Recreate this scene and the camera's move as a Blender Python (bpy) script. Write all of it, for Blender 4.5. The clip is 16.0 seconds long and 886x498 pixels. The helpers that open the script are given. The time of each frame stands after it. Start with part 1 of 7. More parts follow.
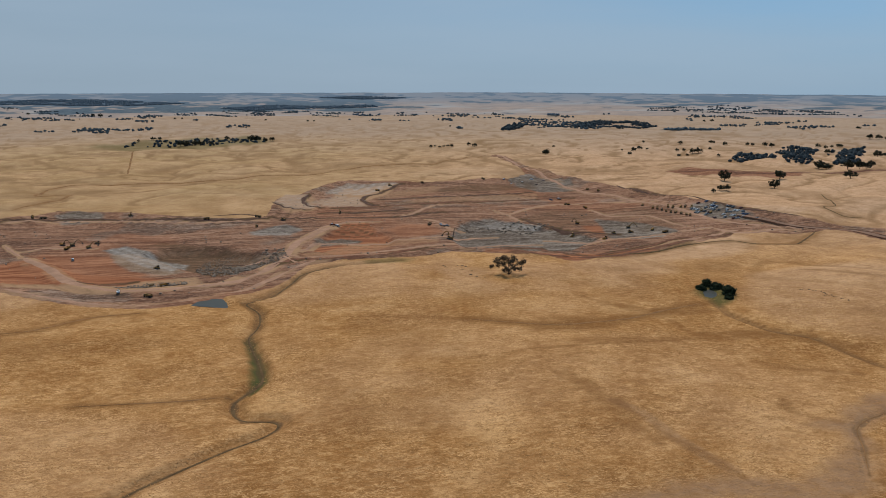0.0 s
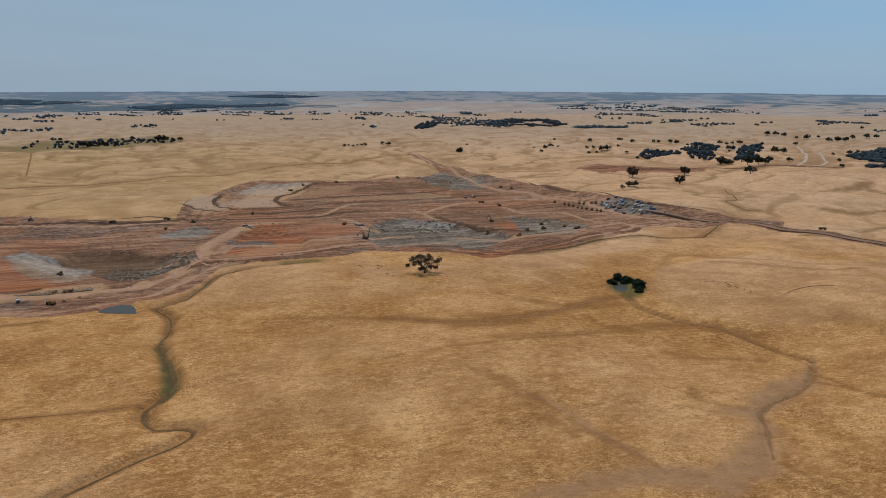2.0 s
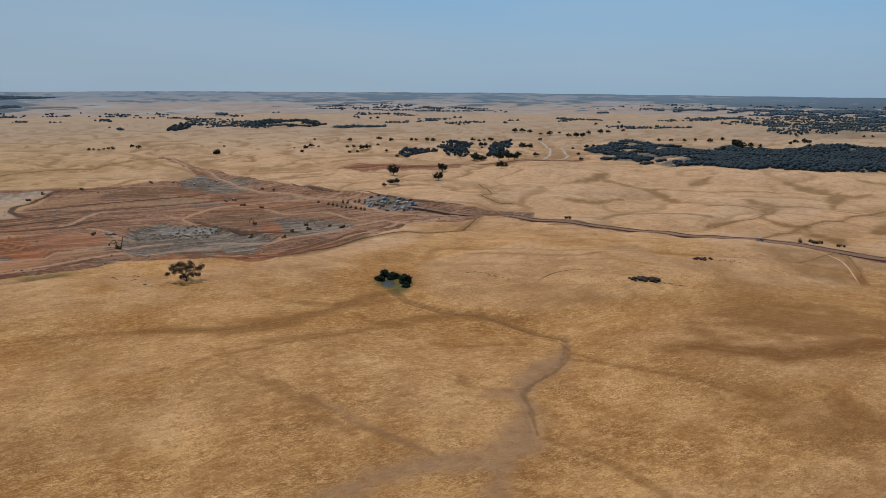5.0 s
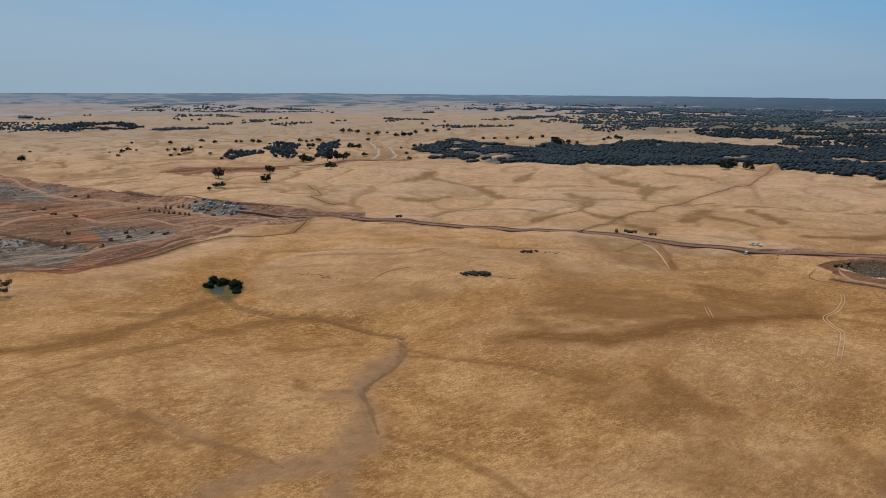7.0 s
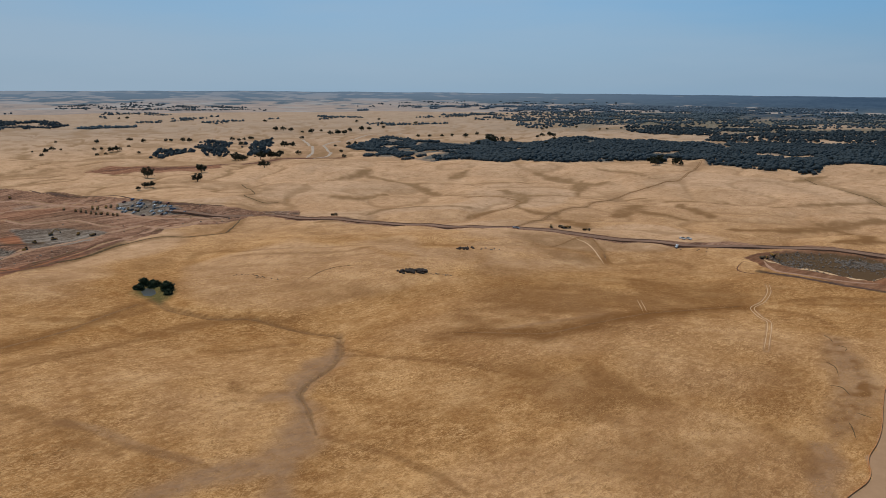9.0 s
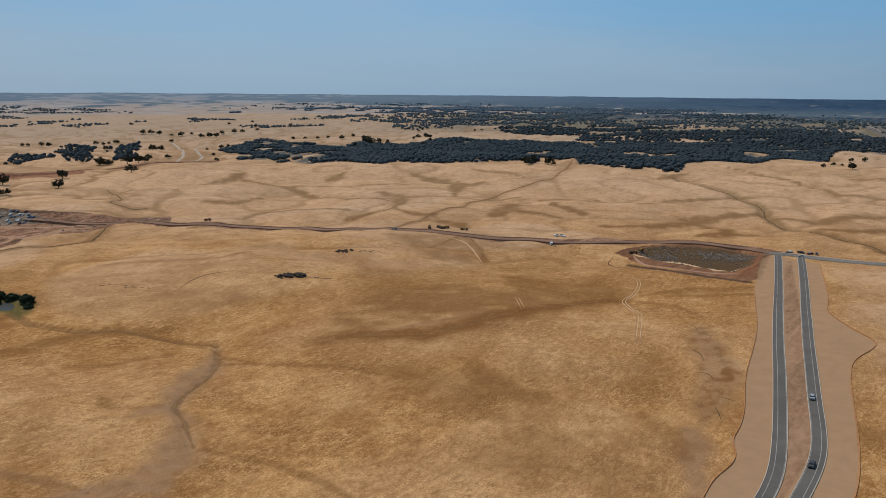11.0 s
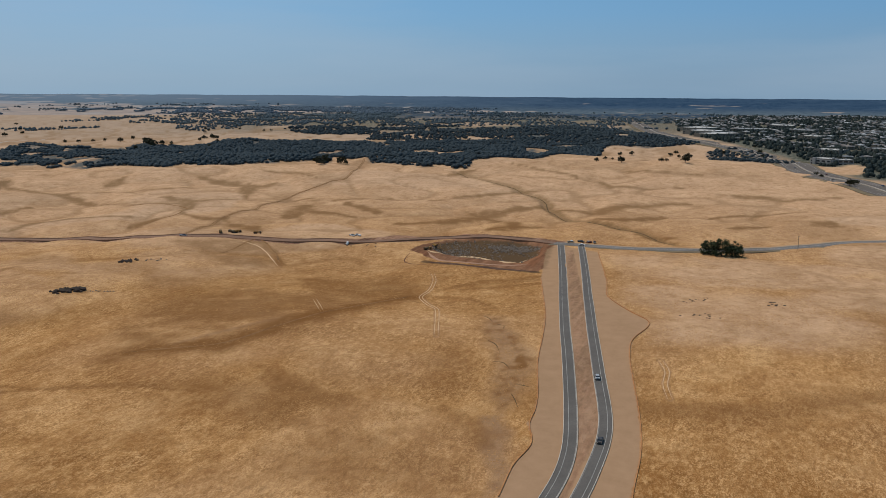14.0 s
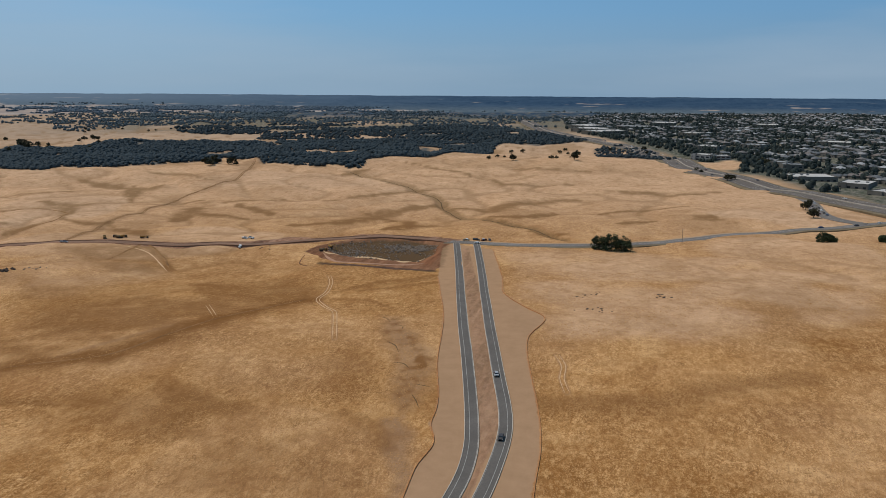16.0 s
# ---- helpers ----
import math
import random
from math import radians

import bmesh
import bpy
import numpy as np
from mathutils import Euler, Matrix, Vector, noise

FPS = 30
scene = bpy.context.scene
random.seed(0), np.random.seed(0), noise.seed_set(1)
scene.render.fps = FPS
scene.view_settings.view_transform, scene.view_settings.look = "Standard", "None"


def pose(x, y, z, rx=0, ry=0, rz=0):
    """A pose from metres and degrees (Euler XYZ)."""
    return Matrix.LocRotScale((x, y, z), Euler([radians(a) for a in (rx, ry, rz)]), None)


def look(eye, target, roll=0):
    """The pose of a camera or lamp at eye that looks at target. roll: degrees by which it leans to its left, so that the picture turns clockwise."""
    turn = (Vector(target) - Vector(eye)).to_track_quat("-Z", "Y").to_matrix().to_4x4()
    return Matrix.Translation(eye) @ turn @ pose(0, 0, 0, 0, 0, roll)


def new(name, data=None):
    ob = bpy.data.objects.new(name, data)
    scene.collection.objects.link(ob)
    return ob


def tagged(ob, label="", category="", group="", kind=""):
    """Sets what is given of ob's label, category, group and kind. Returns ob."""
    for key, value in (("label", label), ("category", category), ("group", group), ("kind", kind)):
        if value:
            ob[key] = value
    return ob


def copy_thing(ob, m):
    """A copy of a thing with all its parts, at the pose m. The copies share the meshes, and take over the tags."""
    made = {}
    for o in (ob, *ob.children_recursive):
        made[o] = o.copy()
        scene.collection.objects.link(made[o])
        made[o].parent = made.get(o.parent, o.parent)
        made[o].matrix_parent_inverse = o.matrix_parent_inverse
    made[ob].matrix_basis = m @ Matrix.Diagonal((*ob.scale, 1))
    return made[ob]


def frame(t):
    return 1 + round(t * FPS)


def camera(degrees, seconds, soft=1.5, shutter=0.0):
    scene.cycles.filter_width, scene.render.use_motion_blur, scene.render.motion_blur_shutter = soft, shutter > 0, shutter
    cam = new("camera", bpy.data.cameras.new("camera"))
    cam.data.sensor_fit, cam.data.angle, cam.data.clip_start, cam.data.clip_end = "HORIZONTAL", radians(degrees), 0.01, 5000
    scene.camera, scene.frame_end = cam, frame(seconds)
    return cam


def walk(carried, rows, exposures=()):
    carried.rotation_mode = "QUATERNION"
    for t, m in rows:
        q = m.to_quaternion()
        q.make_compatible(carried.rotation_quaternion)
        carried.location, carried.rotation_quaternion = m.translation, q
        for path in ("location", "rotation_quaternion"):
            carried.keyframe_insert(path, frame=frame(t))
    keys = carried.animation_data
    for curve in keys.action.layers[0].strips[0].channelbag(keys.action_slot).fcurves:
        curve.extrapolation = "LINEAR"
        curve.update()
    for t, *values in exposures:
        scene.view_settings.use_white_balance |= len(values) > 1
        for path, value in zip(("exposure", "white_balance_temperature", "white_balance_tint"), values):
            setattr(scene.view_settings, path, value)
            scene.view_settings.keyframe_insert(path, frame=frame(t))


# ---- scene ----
# camera: a hovering drone that pans to its right with a slight drift
cam = camera(54.89, 16.0, soft=0.9)
# seconds, x, y, z, turn, pitch, roll
ROWS = [
    (0, -0.16, -0.19, 120.01, -9.65, -10.90, -0.04),
    (0.5, -0.10, -0.11, 120.11, -10.92, -10.96, -0.05),
    (1, -0.06, -0.00, 120.17, -12.25, -10.93, -0.03),
    (1.5, -0.04, 0.14, 120.19, -13.70, -10.97, -0.02),
    (2, -0.03, 0.30, 120.19, -15.41, -11.00, -0.02),
    (2.5, -0.03, 0.48, 120.16, -17.27, -10.99, -0.03),
    (3, -0.03, 0.67, 120.11, -19.58, -10.98, -0.07),
    (3.5, -0.02, 0.88, 120.04, -22.10, -10.99, -0.07),
    (4, -0.01, 1.09, 119.95, -24.86, -10.98, -0.06),
    (4.5, 0.00, 1.30, 119.85, -28.03, -10.97, 0.01),
    (5, 0.03, 1.50, 119.74, -31.33, -10.99, 0.02),
    (5.2, 0.05, 1.59, 119.70, -32.68, -10.99, -0.11),
    (5.72, 0.11, 1.80, 119.57, -36.15, -10.99, -0.15),
    (6.25, 0.18, 2.00, 119.45, -39.34, -10.98, -0.14),
    (6.78, 0.28, 2.20, 119.32, -41.91, -10.97, -0.09),
    (7.3, 0.40, 2.38, 119.20, -43.53, -10.97, 0.00),
    (7.5, 0.46, 2.45, 119.16, -43.91, -10.95, 0.19),
    (8, 0.60, 2.61, 119.05, -44.90, -11.00, 0.13),
    (8.2, 0.67, 2.67, 119.01, -45.38, -11.09, 0.01),
    (8.72, 0.86, 2.83, 118.92, -46.51, -11.14, -0.07),
    (9.25, 1.07, 2.98, 118.83, -47.82, -11.12, -0.08),
    (9.78, 1.31, 3.12, 118.76, -49.53, -11.06, -0.05),
    (10.3, 1.57, 3.26, 118.71, -51.82, -11.03, -0.02),
    (10.5, 1.68, 3.31, 118.69, -52.82, -11.04, -0.04),
    (11, 1.95, 3.44, 118.67, -55.34, -11.03, -0.02),
    (11.5, 2.24, 3.57, 118.66, -58.07, -10.98, -0.04),
    (12, 2.55, 3.71, 118.67, -60.96, -11.01, -0.05),
    (12.5, 2.86, 3.86, 118.70, -63.75, -11.02, -0.04),
    (13, 3.18, 4.03, 118.75, -66.50, -11.03, -0.06),
    (13.5, 3.50, 4.22, 118.83, -67.70, -11.05, 0.02),
    (14, 3.83, 4.44, 118.92, -69.22, -11.08, 0.04),
    (14.5, 4.14, 4.69, 119.04, -70.11, -11.11, 0.02),
    (15, 4.45, 4.99, 119.18, -71.54, -11.17, 0.05),
    (15.5, 4.74, 5.33, 119.35, -73.84, -11.18, 0.10),
    (16, 5.01, 5.72, 119.54, -76.39, -11.17, 0.12),
]
walk(cam, [(t, pose(x, y, z, 90 + pitch, 0, turn) @ pose(0, 0, 0, 0, 0, roll)) for t, x, y, z, turn, pitch, roll in ROWS])

# ---- daylight: a high summer sun in a slightly hazy sky ----
SUN_TURN, SUN_HIGH = 8.0, 62.0
world = bpy.data.worlds.new("sky")
scene.world = world
world.use_nodes = True
wn, wl = world.node_tree.nodes, world.node_tree.links
sky = wn.new("ShaderNodeTexSky")
sky.sky_type = "NISHITA"
sky.sun_disc = False
sky.sun_elevation, sky.sun_rotation = radians(SUN_HIGH), radians(SUN_TURN)
sky.altitude, sky.air_density, sky.dust_density, sky.ozone_density = 100, 1.0, 0.2, 3.0
wn["Background"].inputs["Strength"].default_value = 0.1
# summer haze evens out the colour of the sky, and thin high cloud veils part of it
even = wn.new("ShaderNodeMix")
even.data_type = "RGBA"
even.inputs[0].default_value = 0.74
wl.new(sky.outputs[0], even.inputs[6])
even.inputs[7].default_value = (1.75, 4.45, 7.8, 1)
where = wn.new("ShaderNodeTexCoord")
veil_map = wn.new("ShaderNodeMapping")
veil_map.inputs["Scale"].default_value = (1.2, 1.2, 9.0)
veil_map.inputs["Rotation"].default_value = (radians(6), radians(-5), radians(20))
wl.new(where.outputs["Generated"], veil_map.inputs["Vector"])
veil = wn.new("ShaderNodeTexNoise")
veil.inputs["Scale"].default_value, veil.inputs["Detail"].default_value = 1.3, 5.0
wl.new(veil_map.outputs[0], veil.inputs["Vector"])
veil_range = wn.new("ShaderNodeMapRange")
for key, v in zip(("From Min", "From Max", "To Min", "To Max"), (0.42, 0.68, 0.0, 0.45)):
    veil_range.inputs[key].default_value = v
wl.new(veil.outputs["Fac"], veil_range.inputs["Value"])
cloud = wn.new("ShaderNodeMix")
cloud.data_type = "RGBA"
wl.new(veil_range.outputs[0], cloud.inputs[0])
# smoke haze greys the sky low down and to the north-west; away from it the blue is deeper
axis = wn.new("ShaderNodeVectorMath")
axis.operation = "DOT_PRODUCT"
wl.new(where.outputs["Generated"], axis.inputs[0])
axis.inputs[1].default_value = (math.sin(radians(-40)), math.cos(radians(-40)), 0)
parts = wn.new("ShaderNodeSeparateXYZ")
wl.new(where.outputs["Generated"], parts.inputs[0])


def sky_mix(value, low, high, start, end, colour_in, tint, how="MIX"):
    r = wn.new("ShaderNodeMapRange")
    for key, v in zip(("From Min", "From Max", "To Min", "To Max"), (low, high, start, end)):
        r.inputs[key].default_value = v
    wl.new(value, r.inputs["Value"])
    mix = wn.new("ShaderNodeMix")
    mix.data_type, mix.blend_type = "RGBA", how
    wl.new(r.outputs[0], mix.inputs[0])
    wl.new(colour_in, mix.inputs[6])
    mix.inputs[7].default_value = (*tint, 1)
    return mix.outputs[2]


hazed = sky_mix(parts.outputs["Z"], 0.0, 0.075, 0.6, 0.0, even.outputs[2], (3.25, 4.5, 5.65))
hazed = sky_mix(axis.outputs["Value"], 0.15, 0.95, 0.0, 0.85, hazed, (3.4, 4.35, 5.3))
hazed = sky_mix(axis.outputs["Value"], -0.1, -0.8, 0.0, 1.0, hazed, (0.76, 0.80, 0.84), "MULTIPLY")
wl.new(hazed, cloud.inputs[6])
cloud.inputs[7].default_value = (4.1, 5.3, 6.6, 1)
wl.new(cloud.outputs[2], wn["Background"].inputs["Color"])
sun = new("sun", bpy.data.lights.new("sun", "SUN"))
sun.data.energy, sun.data.angle, sun.data.color = 3.4, radians(0.6), (1.0, 0.94, 0.85)
sun.matrix_world = look((300 * math.sin(radians(SUN_TURN)) * math.cos(radians(SUN_HIGH)), 300 * math.cos(radians(SUN_TURN)) * math.cos(radians(SUN_HIGH)),
                         300 * math.sin(radians(SUN_HIGH))), (0, 0, 0))
scene.view_settings.exposure = -0.25


# ---- materials ----
def material(name, rough=0.9, metal=0.0):
    m = bpy.data.materials.new(name)
    m.use_nodes = True
    shader = m.node_tree.nodes["Principled BSDF"]
    shader.inputs["Roughness"].default_value, shader.inputs["Metallic"].default_value = rough, metal
    shader.inputs["Specular IOR Level"].default_value = 0.06
    return m, m.node_tree.nodes, m.node_tree.links, shader


def speckle(nodes, links, size, detail=4.0, rough=0.6, stretch=(1, 1, 1), turn=0.0, where=None, twist=0.0):
    """Noise with features of that size in metres, around 0.5."""
    mapping = nodes.new("ShaderNodeMapping")
    mapping.inputs["Scale"].default_value = [s / size for s in stretch]
    mapping.inputs["Rotation"].default_value = (0, 0, radians(turn))
    if where is None:
        where = nodes.new("ShaderNodeNewGeometry").outputs["Position"]
    links.new(where, mapping.inputs["Vector"])
    n = nodes.new("ShaderNodeTexNoise")
    n.inputs["Scale"].default_value, n.inputs["Detail"].default_value, n.inputs["Roughness"].default_value = 1.0, detail, rough
    n.inputs["Distortion"].default_value = twist
    links.new(mapping.outputs[0], n.inputs["Vector"])
    return n.outputs["Fac"]


def stretch_range(nodes, links, value, low, high, to_low=0.0, to_high=1.0):
    r = nodes.new("ShaderNodeMapRange")
    for key, v in zip(("From Min", "From Max", "To Min", "To Max"), (low, high, to_low, to_high)):
        r.inputs[key].default_value = v
    links.new(value, r.inputs["Value"])
    return r.outputs[0]


def blend(nodes, links, factor, a, b, how="MIX"):
    mix = nodes.new("ShaderNodeMix")
    mix.data_type, mix.blend_type = "RGBA", how
    for socket, value in ((mix.inputs[0], factor), (mix.inputs[6], a), (mix.inputs[7], b)):
        if isinstance(value, (int, float)):
            socket.default_value = value
        elif isinstance(value, tuple):
            socket.default_value = (*value, 1.0)
        else:
            links.new(value, socket)
    return mix.outputs[2]


def times(nodes, links, a, b):
    m = nodes.new("ShaderNodeMath")
    m.operation = "MULTIPLY"
    for socket, value in zip(m.inputs, (a, b)):
        if isinstance(value, (int, float)):
            socket.default_value = value
        else:
            links.new(value, socket)
    return m.outputs[0]


def relief(nodes, links, shader, value, strength, distance):
    b = nodes.new("ShaderNodeBump")
    b.inputs["Strength"].default_value, b.inputs["Distance"].default_value = strength, distance
    links.new(value, b.inputs["Height"])
    links.new(b.outputs[0], shader.inputs["Normal"])


def plain(name, colour, rough=0.7, metal=0.0, size=1.0, spread=0.25, vary=0.0):
    """A surface of one paint or stuff, mottled at two scales; vary: how far whole pieces differ."""
    m, n, l, s = material(name, rough, metal)
    dark = tuple(c * (1 - spread) for c in colour)
    light = tuple(min(c * (1 + spread), 0.95) for c in colour)
    where = n.new("ShaderNodeTexCoord").outputs["Object"]
    c = blend(n, l, stretch_range(n, l, speckle(n, l, size, where=where), 0.3, 0.7), dark, light)
    c = blend(n, l, stretch_range(n, l, speckle(n, l, size * 0.13, where=where), 0.35, 0.75, 0, 0.35), c, dark)
    if vary:
        info = n.new("ShaderNodeObjectInfo")
        c = blend(n, l, times(n, l, info.outputs["Random"], vary), c, (colour[1] * 0.5, colour[1] * 0.45, colour[1] * 0.35))
    l.new(c, s.inputs["Base Color"])
    return m


def ground_material():
    """Dry grass with bare earth, damp hollows, spoil and tracks as the masks of the sheet say."""
    m, n, l, s = material("dry_land", 0.95)
    s.inputs["Specular IOR Level"].default_value = 0.0
    def mask(name):
        a = n.new("ShaderNodeVertexColor")
        a.layer_name = name
        sep = n.new("ShaderNodeSeparateColor")
        l.new(a.outputs["Color"], sep.inputs[0])
        return list(sep.outputs) + [a.outputs["Alpha"]]
    earth, grey, pale, red = mask("works")
    swale, green, line, olive = mask("plants")
    wide, mid, small = speckle(n, l, 150, 4, 0.6), speckle(n, l, 36, 6, 0.7), speckle(n, l, 7, 5, 0.7)
    tuft = speckle(n, l, 1.7, 2.5, 0.5, stretch=(1, 1.5, 1), turn=35, twist=1.6)
    tuft_b = speckle(n, l, 4.2, 5, 0.75, stretch=(1, 1.5, 1), turn=-20)
    patch = speckle(n, l, 19, 5, 0.65)
    grass = blend(n, l, stretch_range(n, l, wide, 0.38, 0.62), (0.425, 0.211, 0.076), (0.282, 0.124, 0.038))
    grass = blend(n, l, stretch_range(n, l, mid, 0.49, 0.64, 0, 0.8), grass, (0.23, 0.096, 0.028))
    grass = blend(n, l, stretch_range(n, l, mid, 0.47, 0.34, 0, 0.75), grass, (0.545, 0.305, 0.13))
    grass = blend(n, l, stretch_range(n, l, patch, 0.50, 0.66, 0, 0.55), grass, (0.255, 0.105, 0.03))
    grass = blend(n, l, stretch_range(n, l, small, 0.52, 0.66, 0, 0.45), grass, (0.22, 0.095, 0.028))
    grass = blend(n, l, stretch_range(n, l, tuft_b, 0.51, 0.64, 0, 0.55), grass, (0.585, 0.325, 0.134))
    grass = blend(n, l, stretch_range(n, l, tuft_b, 0.47, 0.35, 0, 0.5), grass, (0.20, 0.088, 0.027))
    # standing straw: pale strands, gaps painted dark as shade; browner places are matted smooth
    thick = stretch_range(n, l, patch, 0.36, 0.58, 1.0, 0.35)
    lodged = speckle(n, l, 2.6, 5, 0.8, stretch=(0.45, 1.7, 1), turn=24)
    strand = times(n, l, thick, stretch_range(n, l, tuft, 0.51, 0.61, 0, 0.55))
    gaps = times(n, l, thick, stretch_range(n, l, tuft, 0.46, 0.36, 0, 0.5))
    grass = blend(n, l, strand, grass, (0.70, 0.40, 0.175))
    grass = blend(n, l, gaps, grass, (0.15, 0.064, 0.02))
    grass = blend(n, l, times(n, l, thick, stretch_range(n, l, lodged, 0.53, 0.68, 0, 0.55)), grass, (0.71, 0.41, 0.18))
    grass = blend(n, l, times(n, l, thick, stretch_range(n, l, lodged, 0.46, 0.33, 0, 0.4)), grass, (0.17, 0.075, 0.025))
    # short grass of knolls, and farther fields paled by haze put into the colour
    fields = mask("fields")
    short = blend(n, l, stretch_range(n, l, mid, 0.35, 0.65), (0.565, 0.350, 0.209), (0.465, 0.279, 0.160))
    short = blend(n, l, stretch_range(n, l, small, 0.5, 0.66, 0, 0.6), short, (0.30, 0.168, 0.082))
    short = blend(n, l, stretch_range(n, l, small, 0.46, 0.34, 0, 0.5), short, (0.66, 0.425, 0.262))
    short = blend(n, l, stretch_range(n, l, fields[0], 0.6, 1.0), short, blend(n, l, stretch_range(n, l, mid, 0.35, 0.65), (0.40, 0.275, 0.185), (0.32, 0.22, 0.148)))
    short = blend(n, l, times(n, l, olive, stretch_range(n, l, wide, 0.35, 0.6, 0.6, 1.0)), short, blend(n, l, stretch_range(n, l, mid, 0.38, 0.62), (0.44, 0.285, 0.148), (0.315, 0.195, 0.092)))
    grass = blend(n, l, stretch_range(n, l, fields[0], 0.0, 0.75), grass, short)
    yards = blend(n, l, stretch_range(n, l, small, 0.4, 0.6), (0.055, 0.062, 0.042), (0.17, 0.15, 0.12))
    grass = blend(n, l, fields[1], grass, yards)
    soil = blend(n, l, stretch_range(n, l, small, 0.35, 0.65), (0.33, 0.185, 0.097), (0.25, 0.135, 0.070))
    grass = blend(n, l, times(n, l, fields[2], stretch_range(n, l, tuft_b, 0.36, 0.56, 0.5, 1.0)), grass, soil)
    # hollows keep browner, denser growth
    ragged = stretch_range(n, l, speckle(n, l, 11, 6, 0.75), 0.26, 0.5, 0.45, 1.0)
    grass = blend(n, l, times(n, l, swale, ragged), grass, blend(n, l, stretch_range(n, l, fields[0], 0.1, 0.7), (0.19, 0.083, 0.028), (0.245, 0.142, 0.071)))
    # stripped earth: red clay, grey rock spoil, pale dust
    streak = speckle(n, l, 22, 7, 0.75, stretch=(0.5, 1.4, 1), turn=12)
    bands = speckle(n, l, 7, 5, 0.7, stretch=(0.1, 1.0, 1), turn=6)
    clay = blend(n, l, stretch_range(n, l, streak, 0.35, 0.65), (0.178, 0.080, 0.043), (0.33, 0.172, 0.103))
    clay = blend(n, l, stretch_range(n, l, bands, 0.49, 0.58, 0, 0.85), clay, (0.080, 0.040, 0.026))
    clay = blend(n, l, stretch_range(n, l, bands, 0.46, 0.37, 0, 0.75), clay, (0.41, 0.235, 0.148))
    clay = blend(n, l, stretch_range(n, l, small, 0.4, 0.7, 0, 0.6), clay, (0.165, 0.088, 0.058))
    spoil = blend(n, l, stretch_range(n, l, streak, 0.35, 0.65), (0.085, 0.060, 0.043), (0.215, 0.163, 0.122))
    spoil = blend(n, l, stretch_range(n, l, bands, 0.48, 0.62, 0, 0.75), spoil, (0.065, 0.043, 0.032))
    spoil = blend(n, l, stretch_range(n, l, bands, 0.46, 0.36, 0, 0.7), spoil, (0.33, 0.265, 0.21))
    grit = speckle(n, l, 2.2, 5, 0.8, stretch=(0.5, 1.3, 1), turn=8)
    clay = blend(n, l, stretch_range(n, l, grit, 0.5, 0.66, 0, 0.7), clay, (0.39, 0.235, 0.155))
    clay = blend(n, l, stretch_range(n, l, grit, 0.48, 0.34, 0, 0.7), clay, (0.075, 0.04, 0.028))
    spoil = blend(n, l, stretch_range(n, l, grit, 0.5, 0.66, 0, 0.7), spoil, (0.36, 0.29, 0.235))
    spoil = blend(n, l, stretch_range(n, l, grit, 0.48, 0.34, 0, 0.7), spoil, (0.055, 0.038, 0.028))
    dust = blend(n, l, stretch_range(n, l, small, 0.3, 0.7), (0.36, 0.212, 0.118), (0.305, 0.177, 0.097))
    # ragged edges where one stuff gives way to another
    fray = n.new("ShaderNodeMath")
    fray.operation = "MULTIPLY_ADD"
    l.new(speckle(n, l, 5, 6, 0.75), fray.inputs[0])
    fray.inputs[1].default_value, fray.inputs[2].default_value = 0.7, -0.35
    def crisp(v, low, high):
        a = n.new("ShaderNodeMath")
        l.new(v, a.inputs[0])
        l.new(fray.outputs[0], a.inputs[1])
        return times(n, l, stretch_range(n, l, a.outputs[0], low, high), stretch_range(n, l, v, 0.0, 0.12))
    earth, grey, pale, line = crisp(earth, 0.35, 0.6), crisp(grey, 0.2, 0.75), crisp(pale, 0.2, 0.8), crisp(line, 0.1, 0.75)
    clay = blend(n, l, red, clay, blend(n, l, stretch_range(n, l, bands, 0.4, 0.6), (0.36, 0.150, 0.075), (0.19, 0.068, 0.034)))
    colour = blend(n, l, earth, grass, clay)
    colour = blend(n, l, grey, colour, spoil)
    colour = blend(n, l, pale, colour, dust)
    colour = blend(n, l, green, colour, blend(n, l, small, (0.05, 0.055, 0.022), (0.11, 0.10, 0.035)))
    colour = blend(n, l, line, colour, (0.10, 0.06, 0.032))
    far = mask("far")
    colour = blend(n, l, far[1], colour, blend(n, l, stretch_range(n, l, grit, 0.4, 0.6), (0.36, 0.315, 0.27), (0.50, 0.45, 0.40)))
    # woodland floor and far woods: shade and haze put into the colour
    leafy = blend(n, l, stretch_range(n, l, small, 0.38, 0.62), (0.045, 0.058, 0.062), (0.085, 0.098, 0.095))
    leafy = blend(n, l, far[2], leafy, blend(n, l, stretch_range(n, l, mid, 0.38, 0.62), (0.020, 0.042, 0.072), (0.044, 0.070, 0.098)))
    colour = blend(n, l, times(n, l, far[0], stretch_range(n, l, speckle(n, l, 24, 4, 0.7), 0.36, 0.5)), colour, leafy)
    l.new(colour, s.inputs["Base Color"])
    both = n.new("ShaderNodeMath")
    both.operation = "MULTIPLY_ADD"
    l.new(small, both.inputs[0])
    both.inputs[1].default_value = 2.0
    l.new(tuft, both.inputs[2])
    height_ = blend(n, l, pale, both.outputs[0], (1.5, 1.5, 1.5))
    relief(n, l, s, height_, 0.8, 0.6)
    return m


